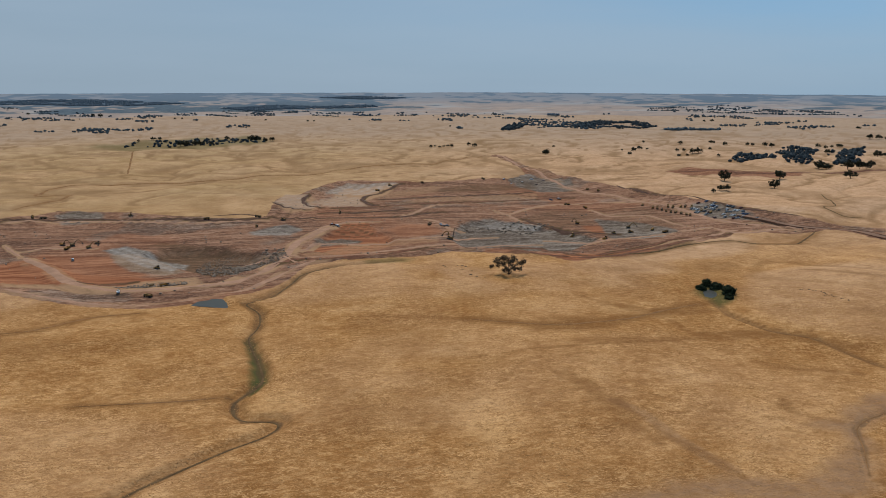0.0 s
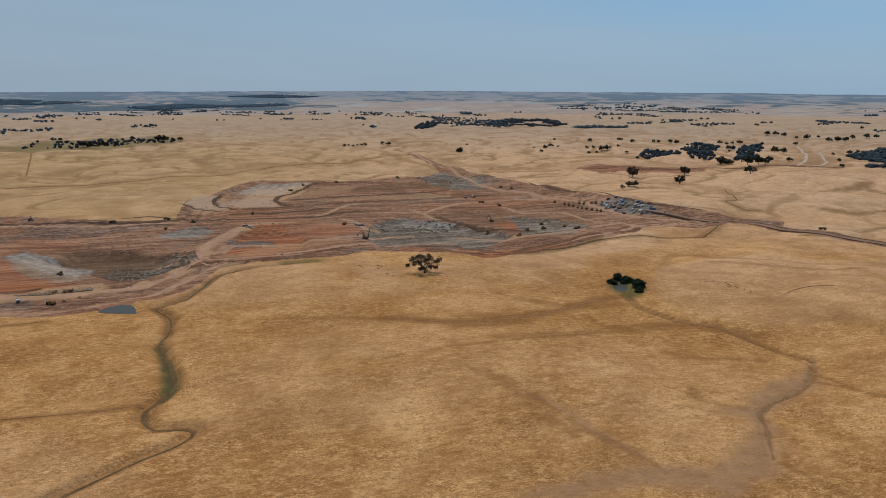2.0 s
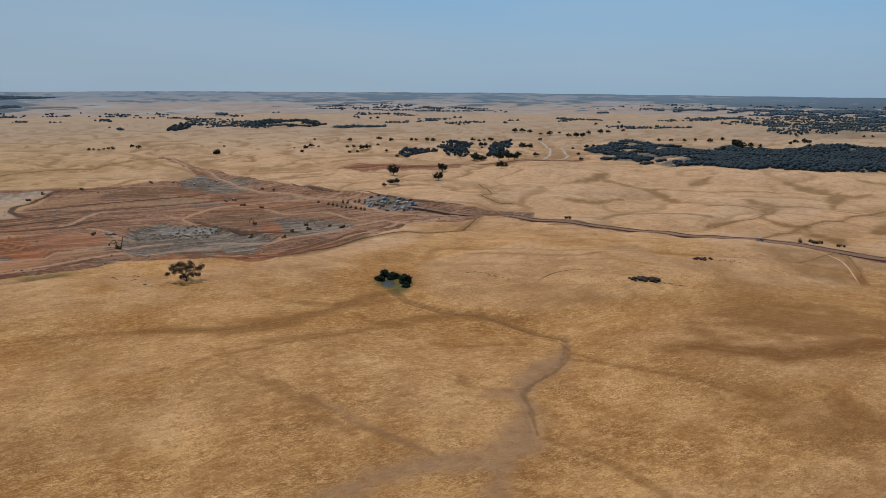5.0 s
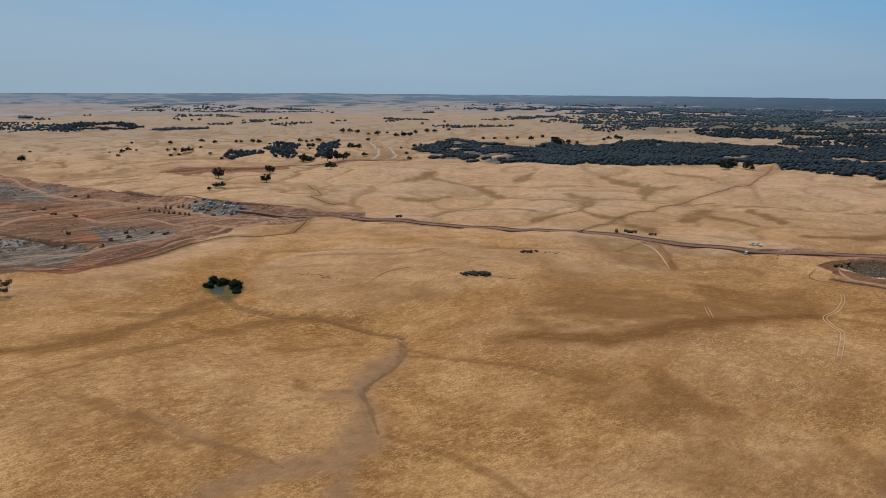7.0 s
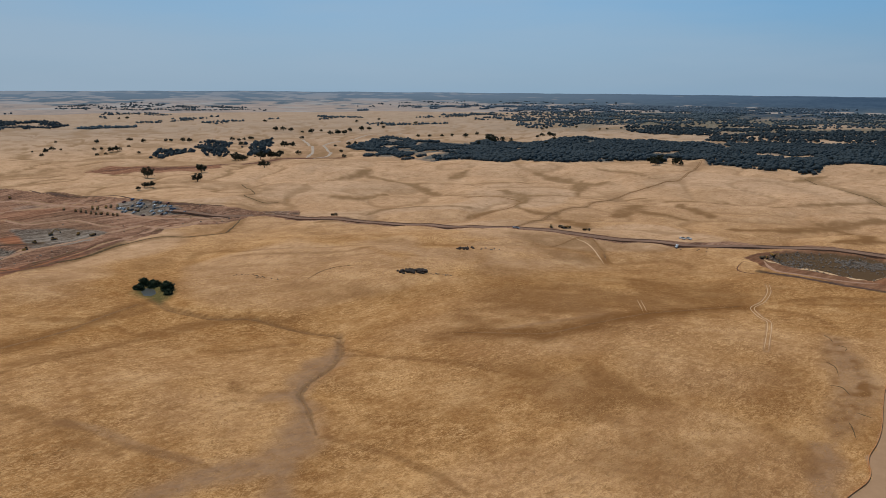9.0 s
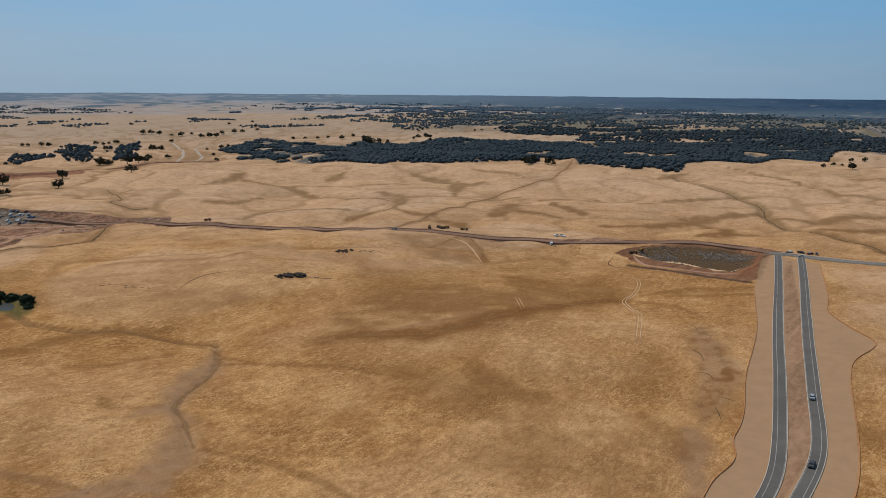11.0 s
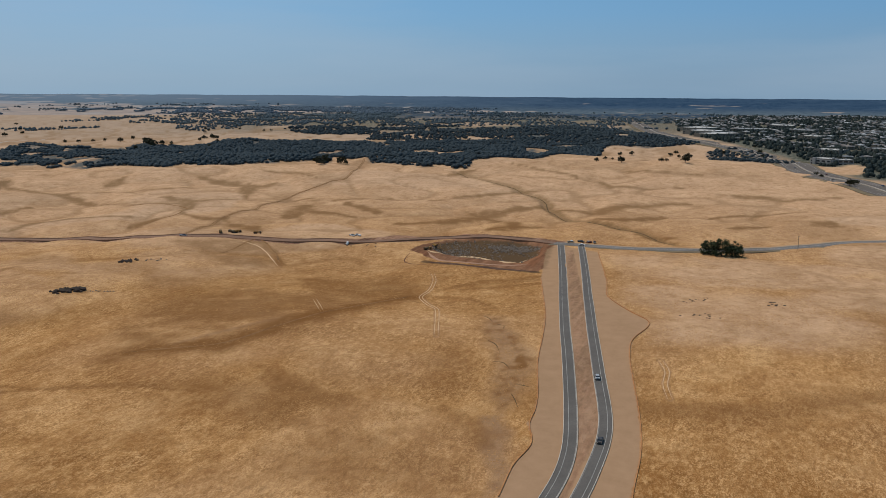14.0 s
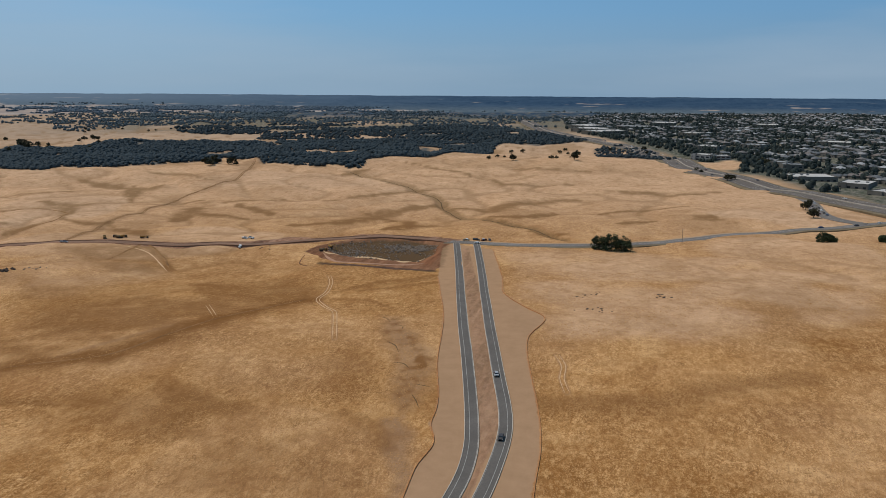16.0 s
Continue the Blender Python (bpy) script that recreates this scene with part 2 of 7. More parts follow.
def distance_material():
    """The far plain: woods blued by painted haze, with pale fields and a few bright roofs between."""
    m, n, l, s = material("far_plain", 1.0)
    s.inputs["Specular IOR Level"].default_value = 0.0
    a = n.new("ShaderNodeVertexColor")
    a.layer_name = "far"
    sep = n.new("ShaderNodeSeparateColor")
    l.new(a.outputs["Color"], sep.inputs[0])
    wood, haze_amount, east = sep.outputs
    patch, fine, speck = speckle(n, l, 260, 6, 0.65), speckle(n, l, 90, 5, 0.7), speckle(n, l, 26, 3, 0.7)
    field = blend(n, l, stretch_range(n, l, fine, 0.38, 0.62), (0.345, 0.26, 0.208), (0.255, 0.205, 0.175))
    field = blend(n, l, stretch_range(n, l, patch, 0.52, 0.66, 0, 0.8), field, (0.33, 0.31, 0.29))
    # with distance fields and woods blend to haze colours, navy in the east
    field = blend(n, l, haze_amount, field, blend(n, l, east, (0.205, 0.217, 0.235), (0.07, 0.10, 0.13)))
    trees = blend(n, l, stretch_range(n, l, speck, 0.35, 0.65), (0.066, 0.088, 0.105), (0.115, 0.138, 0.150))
    trees = blend(n, l, haze_amount, trees, (0.125, 0.16, 0.195))
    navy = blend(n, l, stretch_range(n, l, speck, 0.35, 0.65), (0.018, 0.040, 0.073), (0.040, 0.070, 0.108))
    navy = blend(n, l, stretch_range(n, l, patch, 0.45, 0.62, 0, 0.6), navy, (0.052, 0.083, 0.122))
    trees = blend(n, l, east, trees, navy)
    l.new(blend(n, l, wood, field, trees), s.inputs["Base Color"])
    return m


def leaf_material(name, dark, light):
    m, n, l, s = material(name, 0.75)
    where = n.new("ShaderNodeNewGeometry")
    k = speckle(n, l, 5.0, 3)
    c = blend(n, l, stretch_range(n, l, k, 0.3, 0.7), dark, light)
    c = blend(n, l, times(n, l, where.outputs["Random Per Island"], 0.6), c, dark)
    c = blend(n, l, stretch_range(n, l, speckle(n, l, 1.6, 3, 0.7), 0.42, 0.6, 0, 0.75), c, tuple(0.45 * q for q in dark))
    l.new(c, s.inputs["Base Color"])
    return m


def asphalt_material():
    m, n, l, s = material("asphalt", 0.85)
    c = blend(n, l, stretch_range(n, l, speckle(n, l, 9, 4), 0.35, 0.65), (0.108, 0.092, 0.078), (0.135, 0.115, 0.098))
    c = blend(n, l, stretch_range(n, l, speckle(n, l, 0.7, 4), 0.4, 0.7, 0, 0.5), c, (0.075, 0.068, 0.062))
    l.new(c, s.inputs["Base Color"])
    return m


LAND = ground_material()
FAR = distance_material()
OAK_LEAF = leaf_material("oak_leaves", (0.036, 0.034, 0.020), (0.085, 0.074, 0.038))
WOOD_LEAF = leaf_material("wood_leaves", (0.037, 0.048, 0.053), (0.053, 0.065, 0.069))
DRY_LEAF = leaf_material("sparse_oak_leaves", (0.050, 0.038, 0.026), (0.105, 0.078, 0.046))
# haze of distance is mixed into these leaf colours, bluer farther out
FAR_HAZE_LEAF = leaf_material("far_hazed_leaves", (0.072, 0.092, 0.102), (0.115, 0.135, 0.138))
HAZE_LEAF = leaf_material("skyline_hazed_leaves", (0.085, 0.112, 0.138), (0.125, 0.15, 0.172))
BELT_HAZE_LEAF = leaf_material("hazy_belt_leaves", (0.11, 0.14, 0.165), (0.16, 0.19, 0.21))
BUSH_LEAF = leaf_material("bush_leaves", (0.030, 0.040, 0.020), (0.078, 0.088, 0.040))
BARK = plain("bark", (0.075, 0.058, 0.045), 0.95, size=0.6)
ASPHALT = asphalt_material()
OLD_ROAD = plain("worn_road", (0.165, 0.14, 0.12), 0.95, size=30, spread=0.2)
PAINT_LINE = plain("road_paint", (0.33, 0.30, 0.265), 0.7, size=3, spread=0.12)
KERB = plain("kerb_concrete", (0.43, 0.36, 0.29), 0.9, size=2, spread=0.15)
DIRT_TAN = plain("graded_soil", (0.345, 0.225, 0.135), 0.98, size=16, spread=0.1)
DIRT_RED = plain("red_soil", (0.22, 0.115, 0.07), 0.98, size=9, spread=0.18)
ROCK = plain("rock", (0.25, 0.18, 0.128), 0.95, size=1.2, spread=0.35, vary=0.5)
ROCK_GREY = plain("grey_rubble", (0.215, 0.165, 0.13), 0.95, size=1.2, spread=0.35, vary=0.5)
ROCK_DARK = plain("dark_rock", (0.075, 0.052, 0.04), 0.95, size=1.2, spread=0.35, vary=0.3)
WATER, _n, _l, _s = material("pond_water", 0.35)
_s.inputs["Base Color"].default_value = (0.06, 0.058, 0.048, 1)
_s.inputs["Specular IOR Level"].default_value = 0.045
relief(_n, _l, _s, speckle(_n, _l, 1.5, 3), 0.06, 0.1)
# ---- the plan, in metres: outlines of areas, and lines of creeks, tracks and roads ----
PLAN = {
    "pit": [(-296, 616), (-404, 853), (-262, 802), (-228, 854), (-194, 863), (-117, 800), (-55, 779), (-31, 785), (-22, 881), (0, 908), (48, 1039), (104, 1045), (158, 1026), (230, 1067), (269, 1075), (301, 1108), (326, 1285), (330, 1441), (347, 1472), (340, 1254), (341, 1111), (371, 1018), (382, 884), (399, 810), (420, 768), (437, 717), (462, 684), (490, 641), (462, 604), (440, 650), (397, 632), (355, 646), (336, 621), (296, 606), (256, 578), (222, 558), (184, 544), (167, 565), (137, 579), (107, 592), (89, 579), (64, 576), (25, 575), (4, 566), (-5, 536), (-18, 506), (-31, 497), (-44, 495), (-64, 481), (-88, 478), (-121, 491), (-155, 507), (-174, 522), (-271, 562)],
    "cut_dark": [(-118, 656), (-100, 678), (-57, 672), (-22, 641), (-16, 603), (-39, 577), (-57, 569), (-83, 608)],
    "cut_grey": [(143, 746), (177, 770), (198, 729), (232, 704), (244, 665), (206, 623), (156, 620), (124, 636), (123, 691)],
    "cut_red": [(3, 655), (23, 708), (52, 721), (74, 699), (75, 664), (54, 638), (28, 626)],
    "pale_slope": [(-141, 659), (-119, 661), (-97, 628), (-77, 590), (-91, 584), (-116, 602), (-132, 627)],
    "pale_bench": [(33, 903), (53, 983), (114, 1013), (100, 944), (70, 881)],
    "bench_b": [(-22, 847), (-5, 898), (18, 903), (16, 828), (-11, 809)],
    "grey_top": [(263, 1038), (316, 1081), (339, 1055), (328, 975), (281, 960)],
    "grey_mid": [(272, 758), (304, 728), (323, 680), (293, 651), (253, 664)],
    "grey_left": [(-227, 838), (-210, 865), (-183, 846), (-176, 801), (-211, 804)],
    "red_left": [(-251, 645), (-176, 634), (-154, 607), (-106, 584), (-74, 560), (-71, 536), (-116, 546), (-167, 561), (-220, 564)],
    "red_edge": [(131, 586), (177, 600), (219, 596), (265, 598), (256, 578), (222, 558), (184, 544), (167, 568)],
    "park_lot": [(383, 787), (407, 786), (418, 762), (418, 730), (407, 700), (376, 729), (370, 761)],
    "pond": [(-61, 480), (-59, 488), (-51, 494), (-45, 494), (-42, 482), (-41, 471), (-54, 477)],
    "pool": [(233.9, 457.7), (239.6, 462.7), (241.3, 456.9), (237.1, 446.9), (231.9, 443.7), (229.9, 447.2)],
    "pool_green_shade": [(227, 456), (240, 471), (251, 456), (241, 435), (226, 422), (226, 439)],
    "green_creek": [(-28, 404), (-25, 409), (-21, 384), (-17, 358), (-15, 340), (-18, 330), (-22, 326), (-22, 343), (-24, 373)],
    "green_a": [(40, 569), (61, 577), (79, 568), (70, 556), (47, 555)],
    "damp_far": [(-415, 1745), (-339, 1909), (-251, 1947), (-112, 2064), (-57, 1969), (-63, 1764), (-160, 1730), (-323, 1696)],
    "wash": [(257, 309), (232, 274), (221, 266), (198, 255), (188, 247), (182, 232), (173, 218), (164, 208), (153, 205), (143, 196), (136, 186), (128, 191), (140, 203), (130, 210), (115, 212), (95, 209), (84, 216), (105, 221), (126, 224), (146, 218), (162, 226), (175, 238), (180, 247), (170, 254), (188, 259), (215, 283), (229, 285)],
    "wash_b": [(278, 94), (285, 88), (269, 80), (249, 76), (239, 71), (226, 71), (224, 75), (241, 79), (251, 85)],
    "rock_pit": [(574, 231), (606, 233), (635, 215), (637, 179), (621, 159), (580, 151), (551, 155), (554, 180), (561, 216)],
    "rock_rim": [(558, 240), (590, 239), (639, 226), (644, 171), (634, 151), (540, 135), (520, 138), (530, 169), (542, 217)],
    "graded": [(505, 130), (416, 105), (376, 96), (339, 89), (305, 80), (287, 77), (279, 77), (268, 72), (259, 71), (248, 73), (237, 72), (225, 71), (200, 73), (186, 76), (197, 31), (234, 35), (247, 35), (267, 36), (289, 39), (314, 44), (336, 49), (361, 54), (381, 56), (403, 52), (415, 53), (428, 64), (460, 81), (507, 90), (597, 112), (628, 150), (599, 150)],
    "median": [(600.9, 135.6), (601.2, 130.6), (408, 80.7), (310.5, 57.3), (288.2, 53), (273.8, 52.1), (242.1, 52.1), (229.7, 52.2), (229, 55), (245.3, 54.4), (265.6, 56.7), (288.6, 61.3), (356, 77.4), (428.4, 95.4)],
    "town": [(1893, 116), (1687, 50), (1541, -3), (1292, -66), (1144, -113), (1042, -165), (919, -223), (796, -272), (1109, -463), (1978, -769), (3201, -765), (3171, -274), (3058, 109), (2713, 270), (2214, 220)],
    "lot_grass": [(1294, -26), (1397, -113), (1339, -141), (1224, -107), (1232, -55)],
    "stain_1": [(274, 205), (291, 196), (285, 166), (275, 144), (266, 148), (266, 176)],
    "stain_4": [(89, 411), (119, 400), (155, 402), (142, 382), (103, 385)],
    "stain_5": [(454, 277), (464, 230), (446, 186), (418, 156), (419, 202), (421, 243)],
    "stain_6": [(352, 274), (378, 248), (379, 223), (335, 196), (322, 221), (317, 246)],
    "scald": [(399, 132), (399, 124), (364, 104), (351, 93), (317, 86), (290, 87), (284, 90), (302, 99), (335, 104), (357, 117)],
    "dk_1": [(262, 228), (271, 210), (277, 183), (281, 166), (277, 146), (268, 143), (258, 159), (246, 170), (250, 190)],
    "dk_2": [(327, 297), (363, 303), (404, 289), (430, 256), (486, 217), (462, 190), (433, 181), (363, 218), (331, 236), (296, 249), (279, 256)],
    "dk_3": [(495, 399), (534, 358), (492, 307), (469, 300), (454, 325)],
    "dk_4": [(294, 393), (321, 363), (315, 341), (285, 353)],
    "dk_5": [(310, 39), (313, 23), (316, 9), (321, -11), (312, -11), (305, 9), (300, 29), (301, 39)],
    "dk_6": [(328, 140), (346, 127), (337, 110), (321, 114), (312, 127)],
    "dk_7": [(395, 226), (420, 213), (433, 189), (417, 175), (382, 189), (356, 204)],
    "dk_8": [(258, 212), (269, 198), (273, 177), (274, 159), (247, 142), (238, 152), (244, 173), (248, 193)],
    "straw_r": [(590, 102), (629, 23), (595, -146), (465, -115), (394, -11), (379, 47), (435, 62)],
    "straw_l": [(325, 206), (372, 198), (399, 168), (388, 125), (328, 107), (297, 127), (286, 163)],
    "straw_m": [(464, 412), (501, 390), (505, 345), (465, 291), (433, 309), (394, 324), (384, 344)],
    "dk_9": [(229, 173), (251, 141), (268, 98), (224, 76), (204, 152)],
    "haul_road": [(-197, 642), (-169, 608), (-150, 569), (-131, 551), (-98, 537), (-47, 539), (-24, 567), (-13, 613), (-4, 669), (10, 700), (27, 735)],
    "haul_low": [(-177, 531), (-133, 503), (-90, 490), (-63, 497), (-35, 516), (-5, 562), (26, 591), (75, 593), (109, 605), (148, 588), (184, 569), (229, 576), (293, 619), (357, 651), (415, 661)],
    "haul_cars": [(345, 1461), (326, 1202), (327, 1017), (341, 864), (366, 778), (384, 700), (424, 676), (463, 653)],
    "bank": [(3, 577), (41, 582), (82, 586), (109, 602), (147, 583), (173, 561), (203, 551), (247, 578), (298, 610)],
    "berm": [(204, 554), (250, 574), (298, 602), (334, 607), (345, 593), (372, 591), (405, 620), (430, 648)],
    "creek": [(-60, 244.4), (-51.9, 254.2), (-41.3, 264.2), (-25.4, 278.3), (-16.6, 283.8), (-10.2, 290.5), (-9.1, 296.3), (-13.2, 299.9), (-23, 300.9), (-26.4, 308.4), (-27.6, 321.4), (-22.5, 330.1), (-17.5, 340.8), (-19.4, 362.9), (-24.1, 390), (-26.3, 409.3), (-22.9, 423), (-22.7, 452), (-27.7, 467.7), (-32.1, 479.4), (-17.7, 487), (-5.2, 523.6), (2.5, 544.2), (27.3, 557.9), (65.4, 565.3)],
    "wash_cut": [(255.9, 307.4), (234.8, 281.7), (217.5, 267.4), (196.4, 257), (187.1, 249.7), (181.6, 238.2), (175.2, 227.4), (169.8, 218.1)],
    "creek_upper": [(227, 433), (222, 404), (230, 376), (244, 365), (248, 345), (251, 324), (255, 306)],
    "creek_far": [(1037, 378), (981, 326), (939, 275), (900, 244), (875, 220), (840, 209), (784, 186), (752, 152), (725, 122), (709, 100), (674, 77), (655, 62)],
    "swale_a": [(82, 407), (106, 395), (127, 389), (160, 398), (188, 415), (218, 430)],
    "swale_b": [(189, 372), (217, 375), (240, 363), (258, 348)],
    "swale_c": [(286, 260), (296, 241), (309, 223), (340, 215), (368, 208), (403, 197), (431, 187)],
    "swale_e": [(307, 40), (311, 20), (322, -5), (342, -31), (355, -58)],
    "swale_f": [(-149, 440), (-134, 444), (-112, 465), (-87, 469)],
    "swale_g": [(-88, 327), (-69, 326), (-45, 324), (-28, 325)],
    "trail_a": [(524, 414), (622, 449), (695, 459), (823, 487), (885, 483), (965, 492), (1119, 549)],
    "trail_b": [(657, 579), (676, 558), (673, 520), (627, 497), (599, 497), (572, 496)],
    "trail_c": [(523, 359), (516, 338), (497, 319), (477, 300)],
    "tyre_a": [(493.2, 197.2), (476, 189.1), (449.2, 181.6), (431.9, 180.2), (407.9, 165.5), (399.8, 158), (354.6, 140.9)],
    "tyre_b": [(359, 40.9), (346.8, 36.5), (333.2, 36), (318.9, 32.4)],
    "tyre_c": [(403, 231), (374, 211)],
    "stub_a": [(306, 396), (321, 402), (333, 403), (341, 397)],
    "fence_scar": [(-300, 1662), (-260, 1410), (-233, 1235)],
    "far_track": [(-273, 871), (-250, 963), (-254, 1012), (-288, 997), (-283, 1068), (-251, 1094), (-161, 1117), (-36, 1167), (92, 1253), (202, 1315), (320, 1442)],
    "far_creek": [(521, 1114), (607, 1085), (677, 1011), (829, 1096)],
    "far_creek_b": [(509, 1106), (544, 1079), (607, 1038), (702, 1072), (751, 1057), (832, 1078), (904, 1052)],
    "white_road": [(1135, 1469), (1031, 1309), (914, 1152), (837, 1074)],
    "white_road_b": [(846, 1067), (916, 1107), (1031, 1273), (1118, 1318), (1268, 1398), (1422, 1449)],
    "creek_mid": [(562, 843), (519, 753), (495, 738), (492, 703), (511, 702)],
    "creek_mid_b": [(486, 349), (533, 352), (511, 324), (482, 301)],
    "dirt_road": [(405, 726), (419, 691), (452, 656), (460, 599), (477, 557), (502, 513), (508, 453), (521, 407), (536, 386), (537, 356), (541, 329), (561, 308), (563, 295), (581, 277), (612, 253), (641, 227), (644, 181), (634, 151)],
    "cross_road": [(633, 155), (630, 124), (622, 84), (634, 43), (659, 11), (668, -18), (709, -63), (740, -109), (756, -155), (818, -214), (854, -292)],
    "road_west": [(626.2, 145.5), (521.7, 120.1), (443.3, 101.7), (387.2, 88.2), (355.4, 80), (329.9, 73.6), (302.9, 67), (283.2, 62.5), (265, 58.9), (250.5, 57.3), (240.8, 57), (229.8, 57.3), (214.5, 58.5), (199.1, 60.7)],
    "road_east": [(627.4, 130.4), (521.7, 105.8), (443, 88.2), (389.3, 75.8), (354.8, 67.3), (327, 60.4), (303.3, 54.3), (286.2, 50.8), (269.9, 49.1), (252.8, 48.7), (243, 48.6), (232, 48.9), (216.8, 49.8), (201.5, 51.5)],
    "highway": [(2919, 472), (2295, 303), (1943, 194), (1764, 108), (1641, 48), (1482, -3), (1249, -48), (1106, -96), (996, -146), (951, -183), (888, -215), (814, -257)],
    "ramp": [(977, -143), (931, -154), (865, -150), (805, -147), (783, -156), (773, -172)],
    "fence_line": [(505, 130), (416, 105), (376, 96), (339, 89), (305, 80), (287, 77), (279, 77), (268, 72), (259, 71), (248, 73), (237, 72), (225, 71)],
    "fence_line_b": [(597, 112), (507, 90), (460, 81), (428, 64), (415, 53), (403, 52), (381, 56), (361, 54), (336, 49), (314, 44), (289, 39), (267, 36), (247, 35), (234, 34)],
    "pit_track": [(564, 229), (558, 222), (571, 202), (563, 180), (546, 164), (571, 156)],
    "pit_track_b": [(559, 227), (540, 211), (536, 186), (538, 160), (546, 149)],
    "pit_toe": [(533, 218), (528, 190), (526, 164), (522, 137)],
    "pit_spoil": [(551, 236), (571, 232), (553, 221), (545, 224)],
    "pit_red": [(547, 163), (610, 159), (623, 158), (573, 144), (538, 142)],
    "pit_scar": [(551, 237), (534, 234), (525, 229), (525, 215)],
    "swale_n": [(133, 357), (161, 358), (185, 364), (217, 372)],
    "swale_m": [(187, 398), (186, 381), (187, 364)],
    "hill_1": [(-355, 1099), (-286, 1107), (-257, 1123), (-170, 1184), (-143, 1207), (-217, 1246)],
    "hill_2": [(-58, 912), (-18, 995), (22, 1052), (50, 1061)],
    "hill_3": [(5, 1861), (94, 1957), (191, 1680), (278, 1539)],
    "hill_4": [(559, 853), (559, 803), (525, 761), (526, 728)],
    "hill_5": [(390, 432), (369, 432), (343, 460), (321, 495)],
    "hill_6": [(668, 719), (719, 677), (820, 641), (887, 606)],
    "hill_7": [(573, 526), (600, 495), (579, 490), (550, 504)],
    "hill_8": [(768, 674), (782, 616), (824, 556), (874, 516)],
    "hill_9": [(728, 251), (690, 203), (737, 175), (765, 236)],
    "hill_10": [(820, 177), (798, 102), (868, 53), (929, -2)],
    "hill_11": [(1059, 213), (995, 166), (960, 180)],
    "hill_12": [(1111, 200), (1110, 112), (1171, 27)],
    "hill_13": [(807, -2), (830, -73), (894, -131)],
    "hill_14": [(631, -29), (615, -62), (601, -100), (575, -141)],
    "br_1": [(234, 277), (249, 253), (256, 230), (262, 208), (262, 186), (262, 166), (270, 144)],
    "br_2": [(170, 214), (177, 186), (177, 166), (174, 155)],
    "br_3": [(217, 415), (192, 414), (166, 399), (141, 383), (114, 385)],
    "br_4": [(463, 170), (485, 159), (494, 143), (512, 132)],
    "br_5": [(455, 164), (469, 148), (488, 128)],
    "br_6": [(125, 361), (161, 360), (208, 368), (230, 370), (246, 367)],
    "pale_rut": [(112, 283), (118, 270), (121, 250), (125, 237), (129, 226)],
    "pale_path": [(292.7, 247.1), (308.5, 240.2), (325.5, 231.9), (352.4, 221.5)],
    "ledge_1": [(396.2, 131.2), (394, 128.3), (386.8, 124)],
    "ledge_2": [(384, 121), (382.9, 116.9), (376.7, 115.8)],
    "ledge_3": [(333.1, 106.7), (334, 102.6), (327.8, 97.7)],
    "ledge_4": [(313.4, 90.6), (312.8, 88.1), (312.2, 85.4)],
    "ledge_5": [(303.9, 90.5), (298.8, 87.3), (290.9, 83.7)],
    "ledge_6": [(357.1, 116.8), (353.4, 111.7), (344.1, 107.2)],
    "belt_a": [(1038, 1208), (1142, 1261), (1305, 1384), (1281, 1306), (1225, 1201), (1262, 1128), (1330, 1127), (1301, 1019), (950, 743), (924, 783), (892, 851), (914, 932), (930, 961), (899, 1006), (997, 1108)],
    "belt_b": [(1254, 1091), (1320, 1076), (1339, 1033), (1487, 1031), (1575, 872), (1633, 776), (1075, 513), (1135, 554), (1142, 612), (1041, 572), (1086, 612), (997, 677), (960, 752), (906, 734), (923, 806)],
    "belt_c": [(1633, 776), (1681, 684), (1722, 598), (1732, 429), (1658, 297), (1527, 284), (1240, 309), (1130, 386), (1074, 375), (1058, 433), (1085, 493), (1097, 523)],
    "belt_d": [(1905, 1159), (2034, 1139), (2162, 1024), (2205, 894), (2186, 758), (2164, 626), (1749, 507), (1690, 687), (1688, 828), (1784, 1029)],
    "belt_e": [(2164, 626), (2279, 595), (2241, 371), (1930, 217), (1769, 131), (1658, 209), (1658, 297), (1732, 429), (1737, 504)],
    "belt_f": [(1565, 106), (1614, 99), (1672, 60), (1483, -21), (1326, -35), (1323, 23), (1342, 74)],
    "grove_a": [(770, 2367), (983, 2714), (1068, 2540), (1025, 2336), (865, 2210)],
    "grove_b": [(-353, 1773), (-335, 1883), (-246, 1908), (-134, 1996), (-70, 1972), (-57, 1880), (-186, 1779), (-314, 1761)],
    "grove_c": [(543, 2273), (639, 2527), (686, 2505), (549, 2202)],
    "grove_d": [(671, 1254), (768, 1397), (772, 1286), (736, 1230), (679, 1232)],
    "grove_e": [(848, 1413), (954, 1541), (987, 1498), (891, 1369), (818, 1345)],
    "grove_f": [(750, 1241), (823, 1328), (796, 1221), (748, 1160), (728, 1180)],
    "grove_g": [(921, 1398), (983, 1440), (1100, 1523), (851, 1181), (810, 1098), (774, 1091), (761, 1117), (900, 1318)],
    "scrub_a": [(-451, 3232), (-230, 3517), (78, 3403), (502, 3262), (804, 3057), (884, 2769), (814, 2549), (713, 2862), (471, 3059), (75, 3284), (-281, 3096)],
    "scrub_b": [(1314, 3306), (1800, 3480), (1887, 3205), (2013, 2819), (1904, 2667), (1699, 2887), (1455, 3034)],
    "scrub_c": [(1986, 1972), (2433, 2011), (2458, 1619), (2593, 1447), (2674, 1199), (2628, 901), (2220, 760), (2203, 986), (2192, 1257), (2077, 1627)],
    "scrub_d": [(-1171, 3716), (-1001, 3563), (-644, 3228), (-655, 3094), (-998, 3342)],
